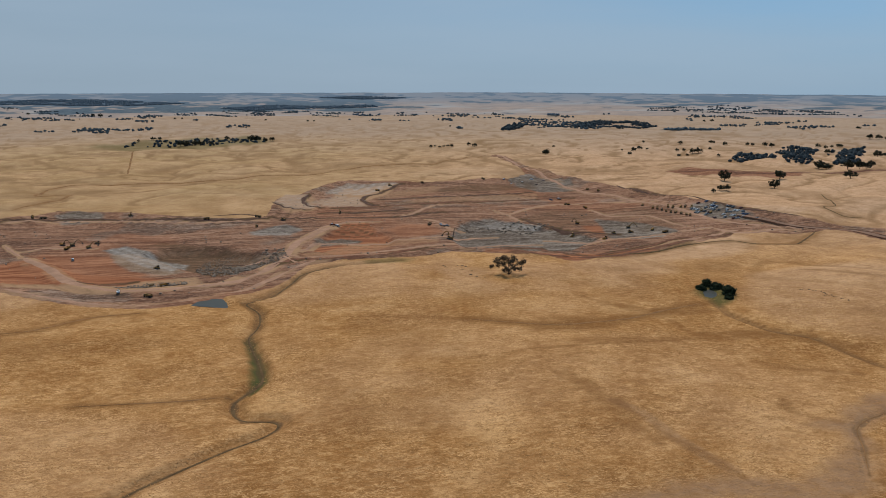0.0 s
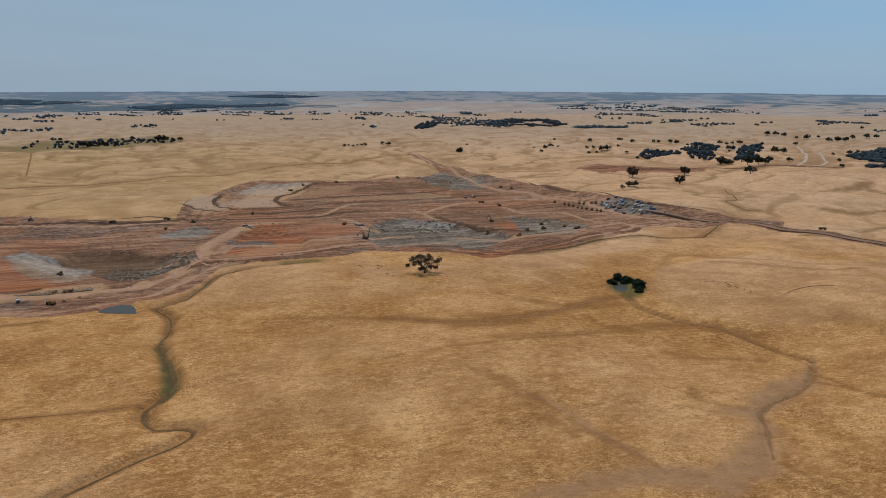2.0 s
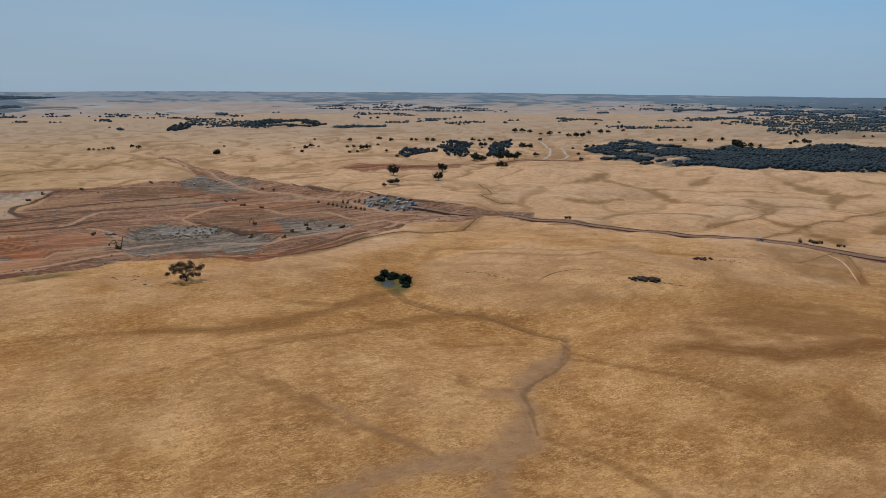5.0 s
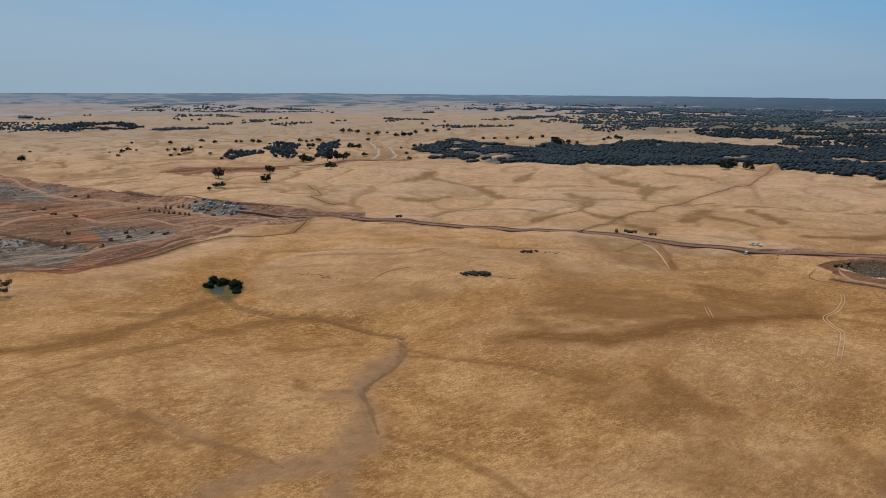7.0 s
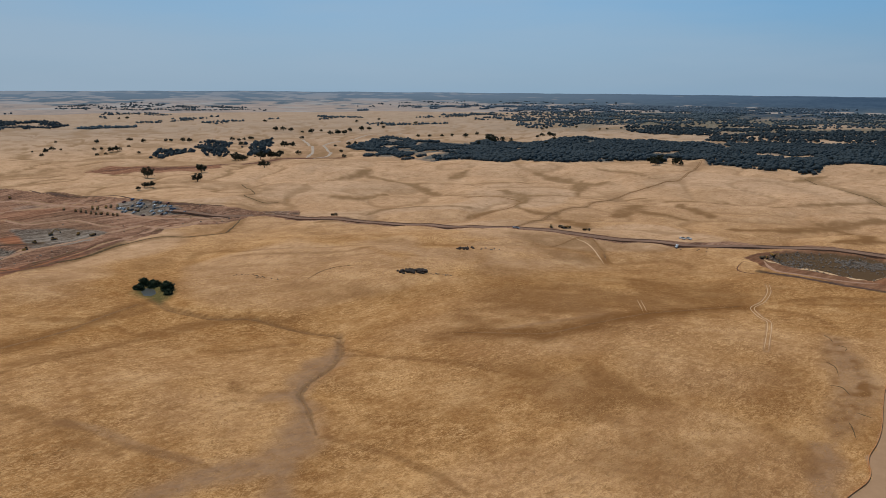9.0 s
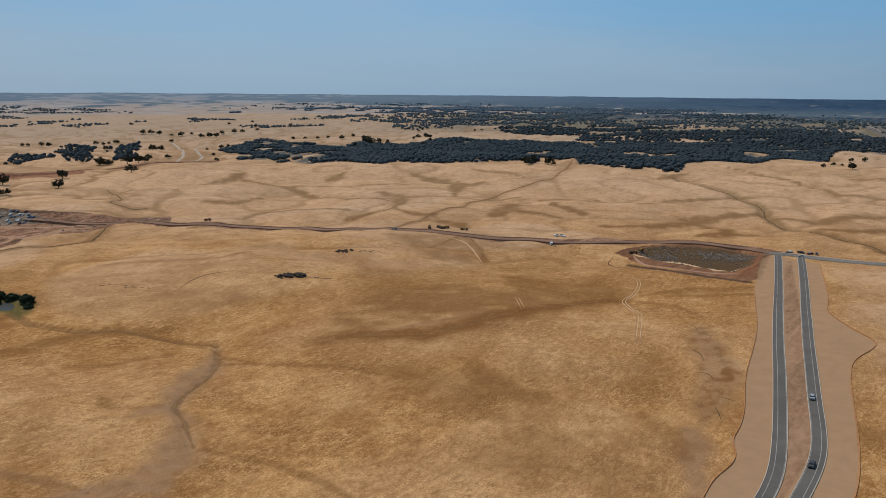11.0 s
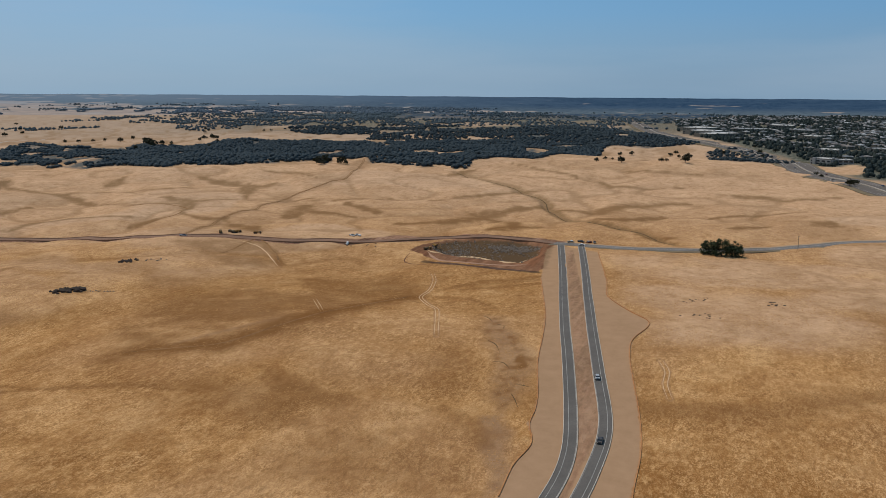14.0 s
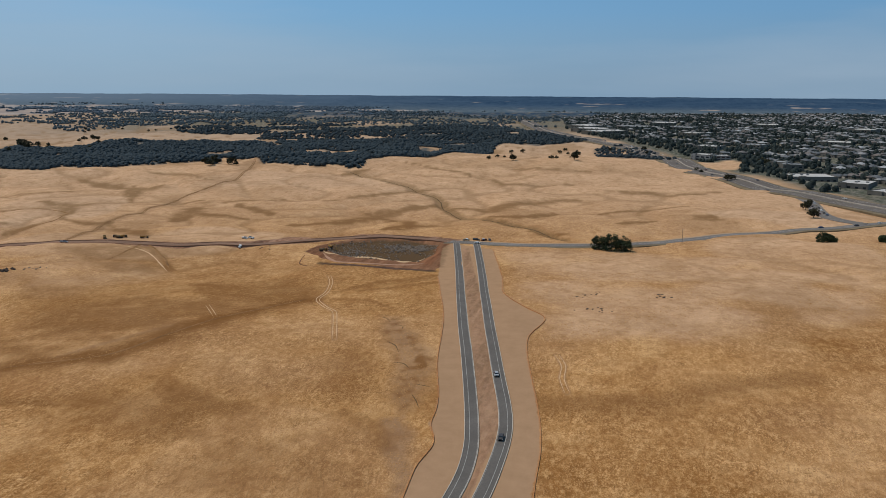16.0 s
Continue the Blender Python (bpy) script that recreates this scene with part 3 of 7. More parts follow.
    "band_a": [(-1416, 3934), (-1180, 4215), (-850, 4284), (-476, 3950), (-652, 3861), (-1081, 3853)],
    "band_b": [(-306, 3643), (-108, 3902), (88, 3801), (335, 3820), (349, 3699), (84, 3649), (-184, 3480)],
    "band_c": [(103, 4429), (343, 4574), (562, 4413), (321, 4282)],
    "band_d": [(2322, 2831), (2883, 2734), (3219, 2404), (3376, 2072), (3045, 1868), (2747, 2308), (2374, 2547)],
}
# the earthworks in detail: benches, slopes and cuts, then dark banks and pale tracks
WORKS = {
    "bench_a": [(-25, 856), (-14, 910), (10, 911), (5, 879), (24, 851), (2, 839), (-15, 836)],
    "bench_c": [(27, 926), (59, 1029), (120, 1020), (88, 967), (68, 933), (41, 927)],
    "bench_d": [(12, 877), (41, 918), (65, 918), (62, 881), (67, 844), (31, 848)],
    "bench_e": [(79, 894), (95, 946), (130, 985), (173, 1015), (155, 947), (121, 915)],
    "bench_f": [(83, 848), (165, 914), (272, 949), (255, 887), (157, 871)],
    "red_slope": [(24, 708), (36, 748), (60, 757), (64, 719), (62, 702), (48, 697), (39, 706)],
    "grey_slope": [(9, 671), (13, 690), (32, 699), (50, 689), (47, 679), (24, 670)],
    "blue_cut": [(154, 752), (180, 760), (213, 725), (210, 715), (186, 729), (163, 743)],
    "pink_low": [(-1, 634), (40, 675), (90, 682), (114, 680), (108, 662), (54, 649), (9, 615)],
    "red_mid": [(70, 720), (90, 738), (115, 740), (121, 708), (108, 692), (81, 692)],
    "slab": [(-149, 674), (-134, 687), (-118, 671), (-82, 640), (-87, 593), (-112, 617), (-131, 647)],
    "red_fan": [(-195, 629), (-191, 663), (-140, 652), (-120, 611), (-103, 588), (-113, 571), (-148, 566), (-177, 618)],
    "pit_floor": [(-124, 688), (-112, 701), (-75, 686), (-55, 664), (-72, 654), (-81, 642), (-104, 671)],
    "low_road": [(-184, 553), (-155, 541), (-114, 532), (-79, 533), (-62, 553), (-69, 569), (-101, 568), (-131, 551), (-161, 563), (-190, 571)],
    "rocks_right": [(-44, 726), (-12, 755), (4, 732), (-8, 711), (-36, 711)],
    "dark_mid": [(294, 816), (341, 798), (341, 699), (289, 674), (287, 709), (290, 736), (276, 767)],
    "brown_mid": [(204, 765), (241, 805), (277, 815), (286, 764), (271, 736), (232, 713), (213, 723)],
    "red_lobe": [(248, 720), (276, 722), (270, 684), (251, 681), (246, 704)],
    "grey_road": [(315, 1259), (299, 1122), (347, 1057), (341, 1022), (307, 1027), (264, 1056)],
    "strip_red": [(496, 1102), (544, 1124), (574, 1089), (572, 1048), (675, 1058), (635, 995), (558, 1024), (511, 1055)],
    "dk_top": [(143, 945), (182, 1008), (289, 1052), (286, 989), (171, 947)],
}
CUT_LINES = [
    [(125, 1019), (95, 964), (71, 919), (65, 885), (71, 850), (82, 836)],
    [(83, 889), (129, 899), (180, 924), (268, 959)],
    [(31, 843), (83, 839), (170, 871), (252, 878)],
    [(19, 816), (53, 809), (95, 812), (108, 822)],
    [(-26, 782), (20, 785), (84, 780), (137, 803)],
    [(-20, 578), (2, 614), (34, 577), (72, 620), (113, 643), (166, 649), (190, 646)],
    [(11, 912), (4, 885), (8, 860), (23, 845)],
    [(-28, 862), (-16, 841), (9, 835)],
    [(163, 650), (190, 643), (197, 591), (221, 588), (263, 612), (303, 637), (336, 630), (351, 641)],
    [(204, 765), (214, 728), (237, 694), (268, 680)],
    [(378, 979), (374, 878), (401, 830), (409, 772), (429, 728), (450, 700)],
    [(238, 952), (264, 899), (293, 884)],
    [(-260, 795), (-211, 827), (-146, 797), (-95, 783), (-56, 771), (-30, 777)],
    [(-78, 795), (-54, 804), (-31, 786)],
    [(-148, 568), (-125, 563), (-107, 569)],
    [(-64, 637), (-44, 633), (-21, 635), (-13, 641)],
]
TRACK_LINES = [
    [(92, 784), (109, 798), (132, 844), (145, 852)],
    [(-1, 640), (15, 678), (51, 675), (89, 680), (143, 697), (164, 692)],
    [(187, 804), (196, 776), (200, 749)],
    [(114, 765), (126, 740), (129, 718), (141, 724)],
    [(6, 703), (27, 744), (49, 760), (71, 757)],
    [(-22, 629), (22, 617), (68, 634), (118, 654), (195, 663)],
    [(197, 784), (243, 835), (306, 850), (358, 840), (383, 802)],
    [(286, 807), (290, 764), (325, 759), (330, 714), (349, 681)],
    [(220, 637), (257, 661), (309, 667), (353, 685), (353, 641), (417, 647)],
    [(202, 678), (229, 664), (253, 661)],
    [(-259, 791), (-209, 818), (-124, 781), (-64, 768), (-28, 770)],
    [(-203, 655), (-175, 615), (-155, 585), (-135, 556), (-119, 558)],
    [(-203, 658), (-214, 677), (-228, 702)],
    [(-209, 677), (-190, 685), (-156, 681)],
    [(-45, 625), (-28, 643), (-6, 603), (11, 602)],
]
# brown tracks over the far fields
FIELD_LINES = [
    [(-369, 1144), (-284, 1113), (-221, 1216), (-146, 1192), (-72, 1185), (-8, 1250), (61, 1283)],
    [(-406, 1424), (-278, 1224), (-248, 1272), (-183, 1270), (-141, 1169)],
    [(-146, 1611), (-35, 1485), (64, 1345)],
    [(61, 1284), (159, 1289), (264, 1383), (317, 1427)],
    [(296, 1550), (303, 1428), (303, 1129)],
]
# browner growth along the hollows of the open hills: half width, line
HOLLOWS = [
    (5, [(728, 817), (700, 723), (688, 672), (657, 616)]),
    (6, [(783, 715), (832, 733)]),
    (2.5, [(681, 716), (745, 673), (774, 626), (815, 595)]),
    (7, [(876, 655), (866, 606), (843, 544), (880, 547)]),
    (5, [(874, 584), (762, 513)]),
    (5, [(716, 580), (711, 544), (632, 494)]),
    (3, [(667, 633), (666, 589), (691, 546), (740, 506), (790, 447)]),
    (2.5, [(632, 494), (622, 462), (635, 447)]),
    (4, [(571, 500), (602, 501), (618, 502)]),
    (4, [(558, 693), (578, 662), (624, 665)]),
    (4, [(664, 805), (714, 810), (769, 843)]),
    (3, [(544, 581), (575, 567), (607, 506)]),
    (6, [(667, 407), (696, 413), (751, 431)]),
    (6, [(770, 399), (742, 363), (722, 342)]),
    (4, [(702, 422), (693, 380), (693, 351)]),
    (6, [(628, 448), (600, 411), (577, 379)]),
    (4, [(958, 617), (965, 578), (919, 511)]),
    (2.5, [(772, 443), (787, 399), (836, 369)]),
    (4, [(510, 571), (551, 586), (568, 589)]),
    (5, [(455, 568), (476, 563), (501, 542)]),
    (7, [(678, 297), (697, 265), (738, 258), (786, 246), (840, 207)]),
    (5, [(779, 273), (741, 232), (693, 200), (703, 183)]),
    (5, [(670, 217), (695, 196)]),
    (3, [(825, 329), (869, 282), (921, 259), (931, 236)]),
    (5, [(994, 374), (1040, 368), (1072, 363)]),
    (8, [(816, 195), (805, 150), (866, 125), (900, 83)]),
    (5, [(759, 141), (753, 121), (780, 100), (797, 88)]),
    (6, [(963, 52), (960, 7), (946, -22), (982, -65)]),
    (5, [(1119, 181), (1104, 137), (1116, 84)]),
    (3, [(1041, 222), (1025, 191), (989, 172), (991, 134), (1020, 94)]),
    (3, [(796, 49), (840, 3), (854, -32)]),
    (3, [(734, 28), (766, -1)]),
    (8, [(775, -40), (787, -53)]),
    (2.5, [(1129, 334), (1060, 247), (1046, 216)]),
    (3, [(691, 97), (684, 71), (676, 76)]),
]
# browner threads and hollows of the near slopes: half width, line
NEAR_HOLLOWS = [
    (1.2, [(224, 409), (231, 382), (245, 363), (249, 341), (249, 303), (243, 288)]),
    (1.3, [(241, 286), (242, 259), (255, 233), (257, 219), (260, 198)]),
    (1.0, [(267, 264), (282, 257), (295, 246)]),
    (4, [(176, 278), (173, 264), (184, 256)]),
    (4, [(192, 326), (207, 316), (234, 312)]),
    (0.8, [(185, 364), (202, 372), (227, 375), (249, 372)]),
    (4, [(22, 429), (43, 423), (68, 413), (95, 398)]),
    (5, [(96, 400), (117, 388), (145, 393), (168, 402), (207, 418)]),
    (1.5, [(69, 344), (102, 352), (130, 354), (169, 359), (221, 372)]),
    (5, [(99, 320), (108, 295), (111, 265), (115, 246)]),
    (2, [(114, 277), (118, 252), (127, 232), (131, 217)]),
    (5, [(155, 443), (166, 426), (182, 414)]),
    (3, [(329, 230), (358, 220), (381, 204)]),
    (5, [(451, 174), (478, 156), (502, 130)]),
    (3, [(434, 173), (434, 152), (414, 131)]),
    (7, [(269, 188), (269, 166), (272, 148)]),
    (6, [(279, 107), (266, 92), (256, 84)]),
]
# single oaks: x, y, height
OAKS = []
OAKS += [(575, 1426, 5.3), (613, 1501, 8), (639, 1536, 7.4), (707, 1681, 5.4), (652, 1532, 4.1), (602, 1531, 3.2), (777, 1657, 7.2), (686, 1475, 5.6), (698, 1472, 6.4), (639, 1366, 5.2), (669, 1397, 4.6), (686, 1413, 9.3), (695, 1408, 9.3), (835, 1639, 7.2), (814, 1588, 6.1), (771, 1516, 5), (826, 1563, 7.8), (696, 1336, 4.4), (875, 1566, 7.1), (887, 1567, 6.2), (906, 1554, 8), (892, 1506, 8.6), (1009, 1536, 8.1), (1038, 1536, 6.4), (1063, 1549, 7.4), (746, 1122, 10.6), (750, 1117, 7.9), (839, 1143, 7), (423, 1428, 11), (491, 1606, 4.1)]
OAKS += [(263, 1689, 5), (271, 1686, 4.2), (277, 1671, 4.2), (285, 1667, 4.2), (291, 1653, 4.9), (296, 1639, 5.7), (332, 1651, 6.6), (341, 1639, 6.6), (36, 2817, 6.9), (56, 2820, 5.5), (435, 2434, 4.9), (-98, 1906, 13.5), (-86, 1905, 13.5), (-67, 1880, 10.2), (-53, 1901, 9.3), (-157, 2010, 7.9), (-328, 1881, 5.6), (-302, 1907, 7.6), (-290, 1913, 7.6), (-230, 1782, 12.4), (-219, 1777, 10.6), (-204, 1791, 10.6), (-192, 1782, 10.6), (-173, 1811, 8.9), (-702, 3185, 11.2), (-673, 3163, 12.7), (1279, 2564, 7), (1308, 2568, 8.5), (1475, 2076, 7.5), (-937, 3263, 8.3)]
OAKS += [(-399, 2985, 5.9), (-378, 2994, 5.9), (-521, 3122, 4.7), (-501, 3108, 4.6), (-101, 2925, 5.7), (520, 980, 13.1), (454, 864, 5.8), (462, 865, 6.8), (441, 853, 4.7), (590, 973, 12.3), (539, 898, 10.3), (746, 1131, 12), (759, 1126, 8), (1011, 1515, 7.2), (1066, 1548, 7.4), (928, 1384, 8.2), (774, 1104, 13.5), (687, 972, 10.5), (785, 1093, 13.2), (789, 1083, 10.5), (944, 1271, 10.9), (962, 1272, 9.4), (857, 1117, 6.9), (842, 1141, 5.6), (1137, 1468, 7.3), (1476, 2070, 6.2), (1693, 1922, 7.5), (1814, 1956, 6.5), (1635, 1752, 8.2), (1510, 1612, 7.6)]
OAKS += [(1736, 1719, 9.6), (1236, 1696, 10.3), (1256, 1692, 10.3), (1272, 1684, 10.4), (1294, 1668, 6.2), (1288, 1627, 11.2), (1323, 1633, 6.2), (1259, 1520, 9.7), (1272, 1509, 12.6), (1284, 1501, 11.6), (1352, 1560, 9.1), (1379, 1549, 10.2), (1396, 1540, 8.2), (1304, 1285, 7.2), (1313, 1260, 6.2), (1331, 1241, 6.3), (1350, 1229, 6.3), (1354, 1194, 8.9), (1405, 1207, 8.2), (1360, 1135, 13.5), (1344, 1087, 8.5), (1360, 1078, 6.8), (1085, 1256, 7.3), (959, 1131, 5.8), (895, 1049, 6.1), (1035, 1237, 4.7), (1101, 1255, 6.6), (1491, 1097, 8.2), (1551, 1122, 9.4), (1482, 1060, 8)]
OAKS += [(1824, 1337, 6.7), (1052, 591, 9.5), (1086, 600, 8.5), (1118, 610, 6.3), (1101, 579, 7.3), (1104, 574, 6.1), (2081, 1407, 6.2), (1720, 1264, 5.2), (1739, 1266, 6.3), (1941, 1325, 5.7), (1859, 1259, 5.5), (1841, 1177, 5.3), (1849, 1161, 5.3), (1447, 1077, 7.1), (1482, 1068, 8.9), (1443, 1031, 6.9), (1363, 992, 6.6), (1329, 1054, 6.6), (1314, 1062, 6.6), (1312, 1094, 11.7), (1298, 1070, 13.2), (1246, 1067, 8), (1035, 574, 8.1), (1061, 579, 9.5), (1060, 558, 7), (1060, 549, 5.8), (1225, 233, 6.1), (1260, 227, 5), (1184, 191, 9.4), (1520, 247, 7.5)]
OAKS += [(1540, 230, 7.6), (1272, 218, 3.8), (1202, 140, 5.9), (1195, 132, 5.3), (1529, 162, 6.8), (1557, 155, 6.1), (1199, 108, 10.6), (1420, 123, 9.8), (1505, 145, 5.9), (1559, 75, 6.9), (1578, 17, 7), (1514, 11, 6.7), (1599, -8, 6.3), (1077, -86, 8.5), (1089, -92, 6.4), (1204, -56, 4.7), (1184, -61, 4.7), (1367, -160, 9.5), (1360, -165, 9.4), (860, -139, 8.6), (901, -149, 6.3), (794, -135, 8.7), (1703, 29, 5)]
SPOTS = {
    "oak": (125.8, 499.6),
    "bush": (622.6, 38.7),
    "bush_b": (620.6, 29.7),
    "bush_c": (625.0, 21.8),
    "bush2": (677.2, -122.8),
    "bush2b": (678.9, -127.8),
    "bush3": (704.7, -171.1),
    "poolbush_a": (234.9, 462.8),
    "poolbush_b": (239.0, 436.5),
    "poolbush_c": (244.0, 446.5),
    "poolbush_d": (244.5, 462.5),
    "poolbush_e": (241.6, 469.6),
    "rock1": (353.9, 357.0),
    "rock2": (427.1, 378.7),
    "pole": (657.9, -20.6),
}
# large buildings: two corners of the front, depth, height, look
HALLS = [
    (1110, -165, 1120, -217, 42, 6, 0),
    (1066, -206, 1052, -236, 45, 6, 0),
    (1009, -225, 966, -272, 42, 6, 0),
    (1420, -57, 1401, -85, 30, 9, 1),
    (1400, -87, 1405, -116, 26, 8, 1),
    (1311, -162, 1300, -181, 26, 9, 2),
    (1249, -172, 1251, -199, 24, 9, 2),
    (1576, -67, 1557, -106, 40, 8, 0),
    (1778, -304, 1753, -361, 50, 8, 0),
    (2129, 198, 2086, 127, 70, 9, 0),
    (1997, 119, 2069, 58, 60, 9, 0),
    (2246, 223, 2201, 162, 80, 9, 0),
    (2217, 79, 2215, 10, 70, 9, 2),
    (2480, 11, 2468, -53, 80, 9, 0),
    (2207, -45, 2195, -91, 60, 8, 2),
    (1663, -154, 1644, -187, 40, 8, 2),
    (2234, -451, 2206, -495, 60, 9, 0),
    (2440, -255, 2419, -312, 70, 9, 0),
    (1915, -51, 1887, -87, 40, 9, 0),
]
# lines of stones
DOTS = {
    "stones_a": [(289, 445), (295, 436), (293, 425), (297, 412)],
    "stones_b": [(461, 40), (468, 36), (473, 29)],
    "stones_c": [(430, 36), (437, 30), (431, 24), (442, 32)],
    "stones_d": [(468, -0), (474, -4), (467, -7)],
    "stones_e": [(88, 530), (97, 536), (105, 519), (109, 489)],
    "stones_f": [(560, 289), (558, 279), (565, 269)],
}
# machines and site vehicles: x, y
MACHINES = {
    "excavator": [(120, 674), (286, 705), (-183, 694), (-175, 692), (-161, 683), (-154, 816), (38, 810), (583, 231), (248, 733)],
    "dozer": [(265, 685), (-158, 698), (-99, 607), (248, 660), (231, 693), (-15, 774), (280, 686), (106, 999)],
    "dump_truck": [(-94, 550), (-86, 549), (-91, 519), (301, 688), (306, 673), (-37, 781), (-82, 780), (148, 1020), (342, 976), (346, 949), (273, 841), (285, 819), (113, 736), (545, 392), (551, 386), (554, 383), (560, 369), (482, 581), (232, 1061), (-177, 683), (-240, 819), (-232, 824), (-37, 748), (89, 972), (564, 229)],
    "pickup": [(-164, 645), (32, 734), (28, 739), (123, 735), (127, 731), (260, 1064), (301, 1079), (314, 1067), (276, 878), (266, 875), (-111, 534), (640, 141), (644, 134), (645, 128), (647, 124), (585, 300), (587, 296), (559, 291), (517, 405), (282, 1053), (295, 1034), (267, 1052)],
    "row_truck": [(340, 804), (344, 788), (347, 784), (349, 778), (351, 772), (353, 766), (356, 762), (359, 756), (361, 749), (363, 745), (360, 788), (363, 783), (371, 783), (375, 781), (379, 776), (382, 761), (386, 750)],
}

# ---- the lie of the land ----
def lattice(ix, iy, seed):
    h = (ix * 374761393 + iy * 668265263 + seed * 974711) & 0xFFFFFFFF
    h = ((h ^ (h >> 13)) * 1274126177) & 0xFFFFFFFF
    a = ((h ^ (h >> 16)) & 0xFFFF) / 65536.0 * 2 * np.pi
    return np.cos(a), np.sin(a)


def waves(x, y, size, seed):
    """Smooth gradient noise, about -0.7 to 0.7, with features of that size in metres."""
    u, v = np.asarray(x, float) / size, np.asarray(y, float) / size
    iu, iv = np.floor(u).astype(np.int64), np.floor(v).astype(np.int64)
    fu, fv = u - iu, v - iv
    su, sv = fu * fu * fu * (fu * (fu * 6 - 15) + 10), fv * fv * fv * (fv * (fv * 6 - 15) + 10)
    corner = []
    for dv in (0, 1):
        for du in (0, 1):
            gx, gy = lattice(iu + du, iv + dv, seed)
            corner.append(gx * (fu - du) + gy * (fv - dv))
    low = corner[0] + su * (corner[1] - corner[0])
    high = corner[2] + su * (corner[3] - corner[2])
    return low + sv * (high - low)


def ramp(v, a, b):
    k = np.clip((v - a) / (b - a), 0, 1)
    return k * k * (3 - 2 * k)


def inside(x, y, poly):
    hit = np.zeros(np.shape(x), bool)
    n = len(poly)
    for i in range(n):
        (x0, y0), (x1, y1) = poly[i], poly[(i + 1) % n]
        if y0 == y1:
            continue
        cross = (y0 > y) != (y1 > y)
        hit ^= cross & (x < (x1 - x0) * (y - y0) / (y1 - y0) + x0)
    return hit


def away(x, y, line):
    """Distance from a polyline, and how far along it (0 to 1) its nearest point lies."""
    best = np.full(np.shape(x), 1e9)
    along = np.zeros(np.shape(x))
    n = len(line) - 1
    for i in range(n):
        (x0, y0), (x1, y1) = line[i], line[i + 1]
        dx, dy = x1 - x0, y1 - y0
        k = np.clip(((x - x0) * dx + (y - y0) * dy) / (dx * dx + dy * dy + 1e-9), 0, 1)
        d = np.hypot(x - x0 - k * dx, y - y0 - k * dy)
        near = d < best
        best = np.where(near, d, best)
        along = np.where(near, (i + k) / n, along)
    return best, along


def area(x, y, poly, soft):
    """1 inside a polygon, 0 outside, with an edge about that soft and slightly ragged."""
    d, _ = away(x, y, list(poly) + [poly[0]])
    d = np.where(inside(x, y, poly), d, -d) + soft * 0.8 * waves(x, y, soft * 2.5, 5)
    return ramp(d, -soft, soft)


# knolls and hollows: x, y, radius, height
KNOLLS = [
    (110, 505, 70, 5), (330, 215, 75, 6), (395, 400, 70, 7), (150, 285, 60, 4), (60, 330, 70, 3),
    (455, -10, 90, 5), (255, 330, 45, -3), (470, 240, 60, -3),
    (990, 830, 130, 8), (1090, 640, 130, 9), (1190, 480, 130, 9), (1240, 310, 130, 9), (1230, 130, 120, 8),
    (1290, 750, 150, -9), (1430, 520, 160, -10), (1460, 250, 160, -9), (820, 215, 90, -4),
    (560, 1010, 90, 5), (700, 900, 80, 4), (430, 850, 80, 4), (-100, 900, 120, 5), (120, 950, 120, 5),
]


def hollow(x, y):
    """0 along the dry drainage lines, rising to about 0.4 on the backs between them."""
    u, v = x + 30 * waves(x, y, 110, 17), y + 30 * waves(x, y, 110, 18)
    big, fine = abs(waves(u, v, 210, 12)), abs(waves(u, v, 95, 15))
    return big, fine


def swells(x, y):
    """Near 0 in the small creases between the swells of the open hills, up to 0.3 on their backs; and how strong they are at a place."""
    u, v = x + 22 * waves(x, y, 90, 103), y + 22 * waves(x, y, 90, 104)
    r = np.hypot(x, y)
    strong = ramp(r, 420, 750) * (1 - 0.93 * np.exp(-(np.maximum(0, np.hypot((x - 90) / 1.35, y - 740) - 150) / 90) ** 2))
    for key, clear in (("highway", 60), ("cross_road", 25), ("ramp", 25)):
        strong = strong * ramp(away(x, y, PLAN[key])[0], clear, clear + 90)
    return np.minimum(abs(waves(u, v, 85, 101)), 0.3), np.minimum(abs(waves(u, v, 190, 102)), 0.32) * ramp(r, 1000, 1500), strong * ramp(r, 3000, 2500)


def base_height(x, y):
    r = np.hypot(x, y)
    big, fine = hollow(x, y)
    small_swell, wide_swell, strong = swells(x, y)
    z = 4.5 * waves(x, y, 330, 11) + (13 * np.minimum(big, 0.36) + 4.5 * np.minimum(fine, 0.36) - 3.2) * ramp(r, 180, 800) * (1 - 0.7 * ramp(r, 1300, 1700)) * (1 - 0.75 * np.exp(-((x - 130) ** 2 + (y - 740) ** 2) / 120000)) + 1.2 * waves(x, y, 55, 14) * ramp(r, 200, 500)
    z = z + 5.0 * waves(x, y, 900, 13) * ramp(r, 800, 1800) * (1 - ramp(r, 2300, 3000))
    for kx, ky, size, height in KNOLLS:
        z = z + height * np.exp(-((x - kx) ** 2 + (y - ky) ** 2) / (2 * size * size))
    z = z + strong * (8.5 * (small_swell - 0.15) + 16.0 * (wide_swell - 0.16 * ramp(r, 1000, 1500)))
    # the plain climbs gently towards the skyline
    return z + (76 - 44 * ramp(np.degrees(np.arctan2(x, y)), 10, 90)) * np.clip((r - 2500) / 2400, 0, 1) ** 1.6


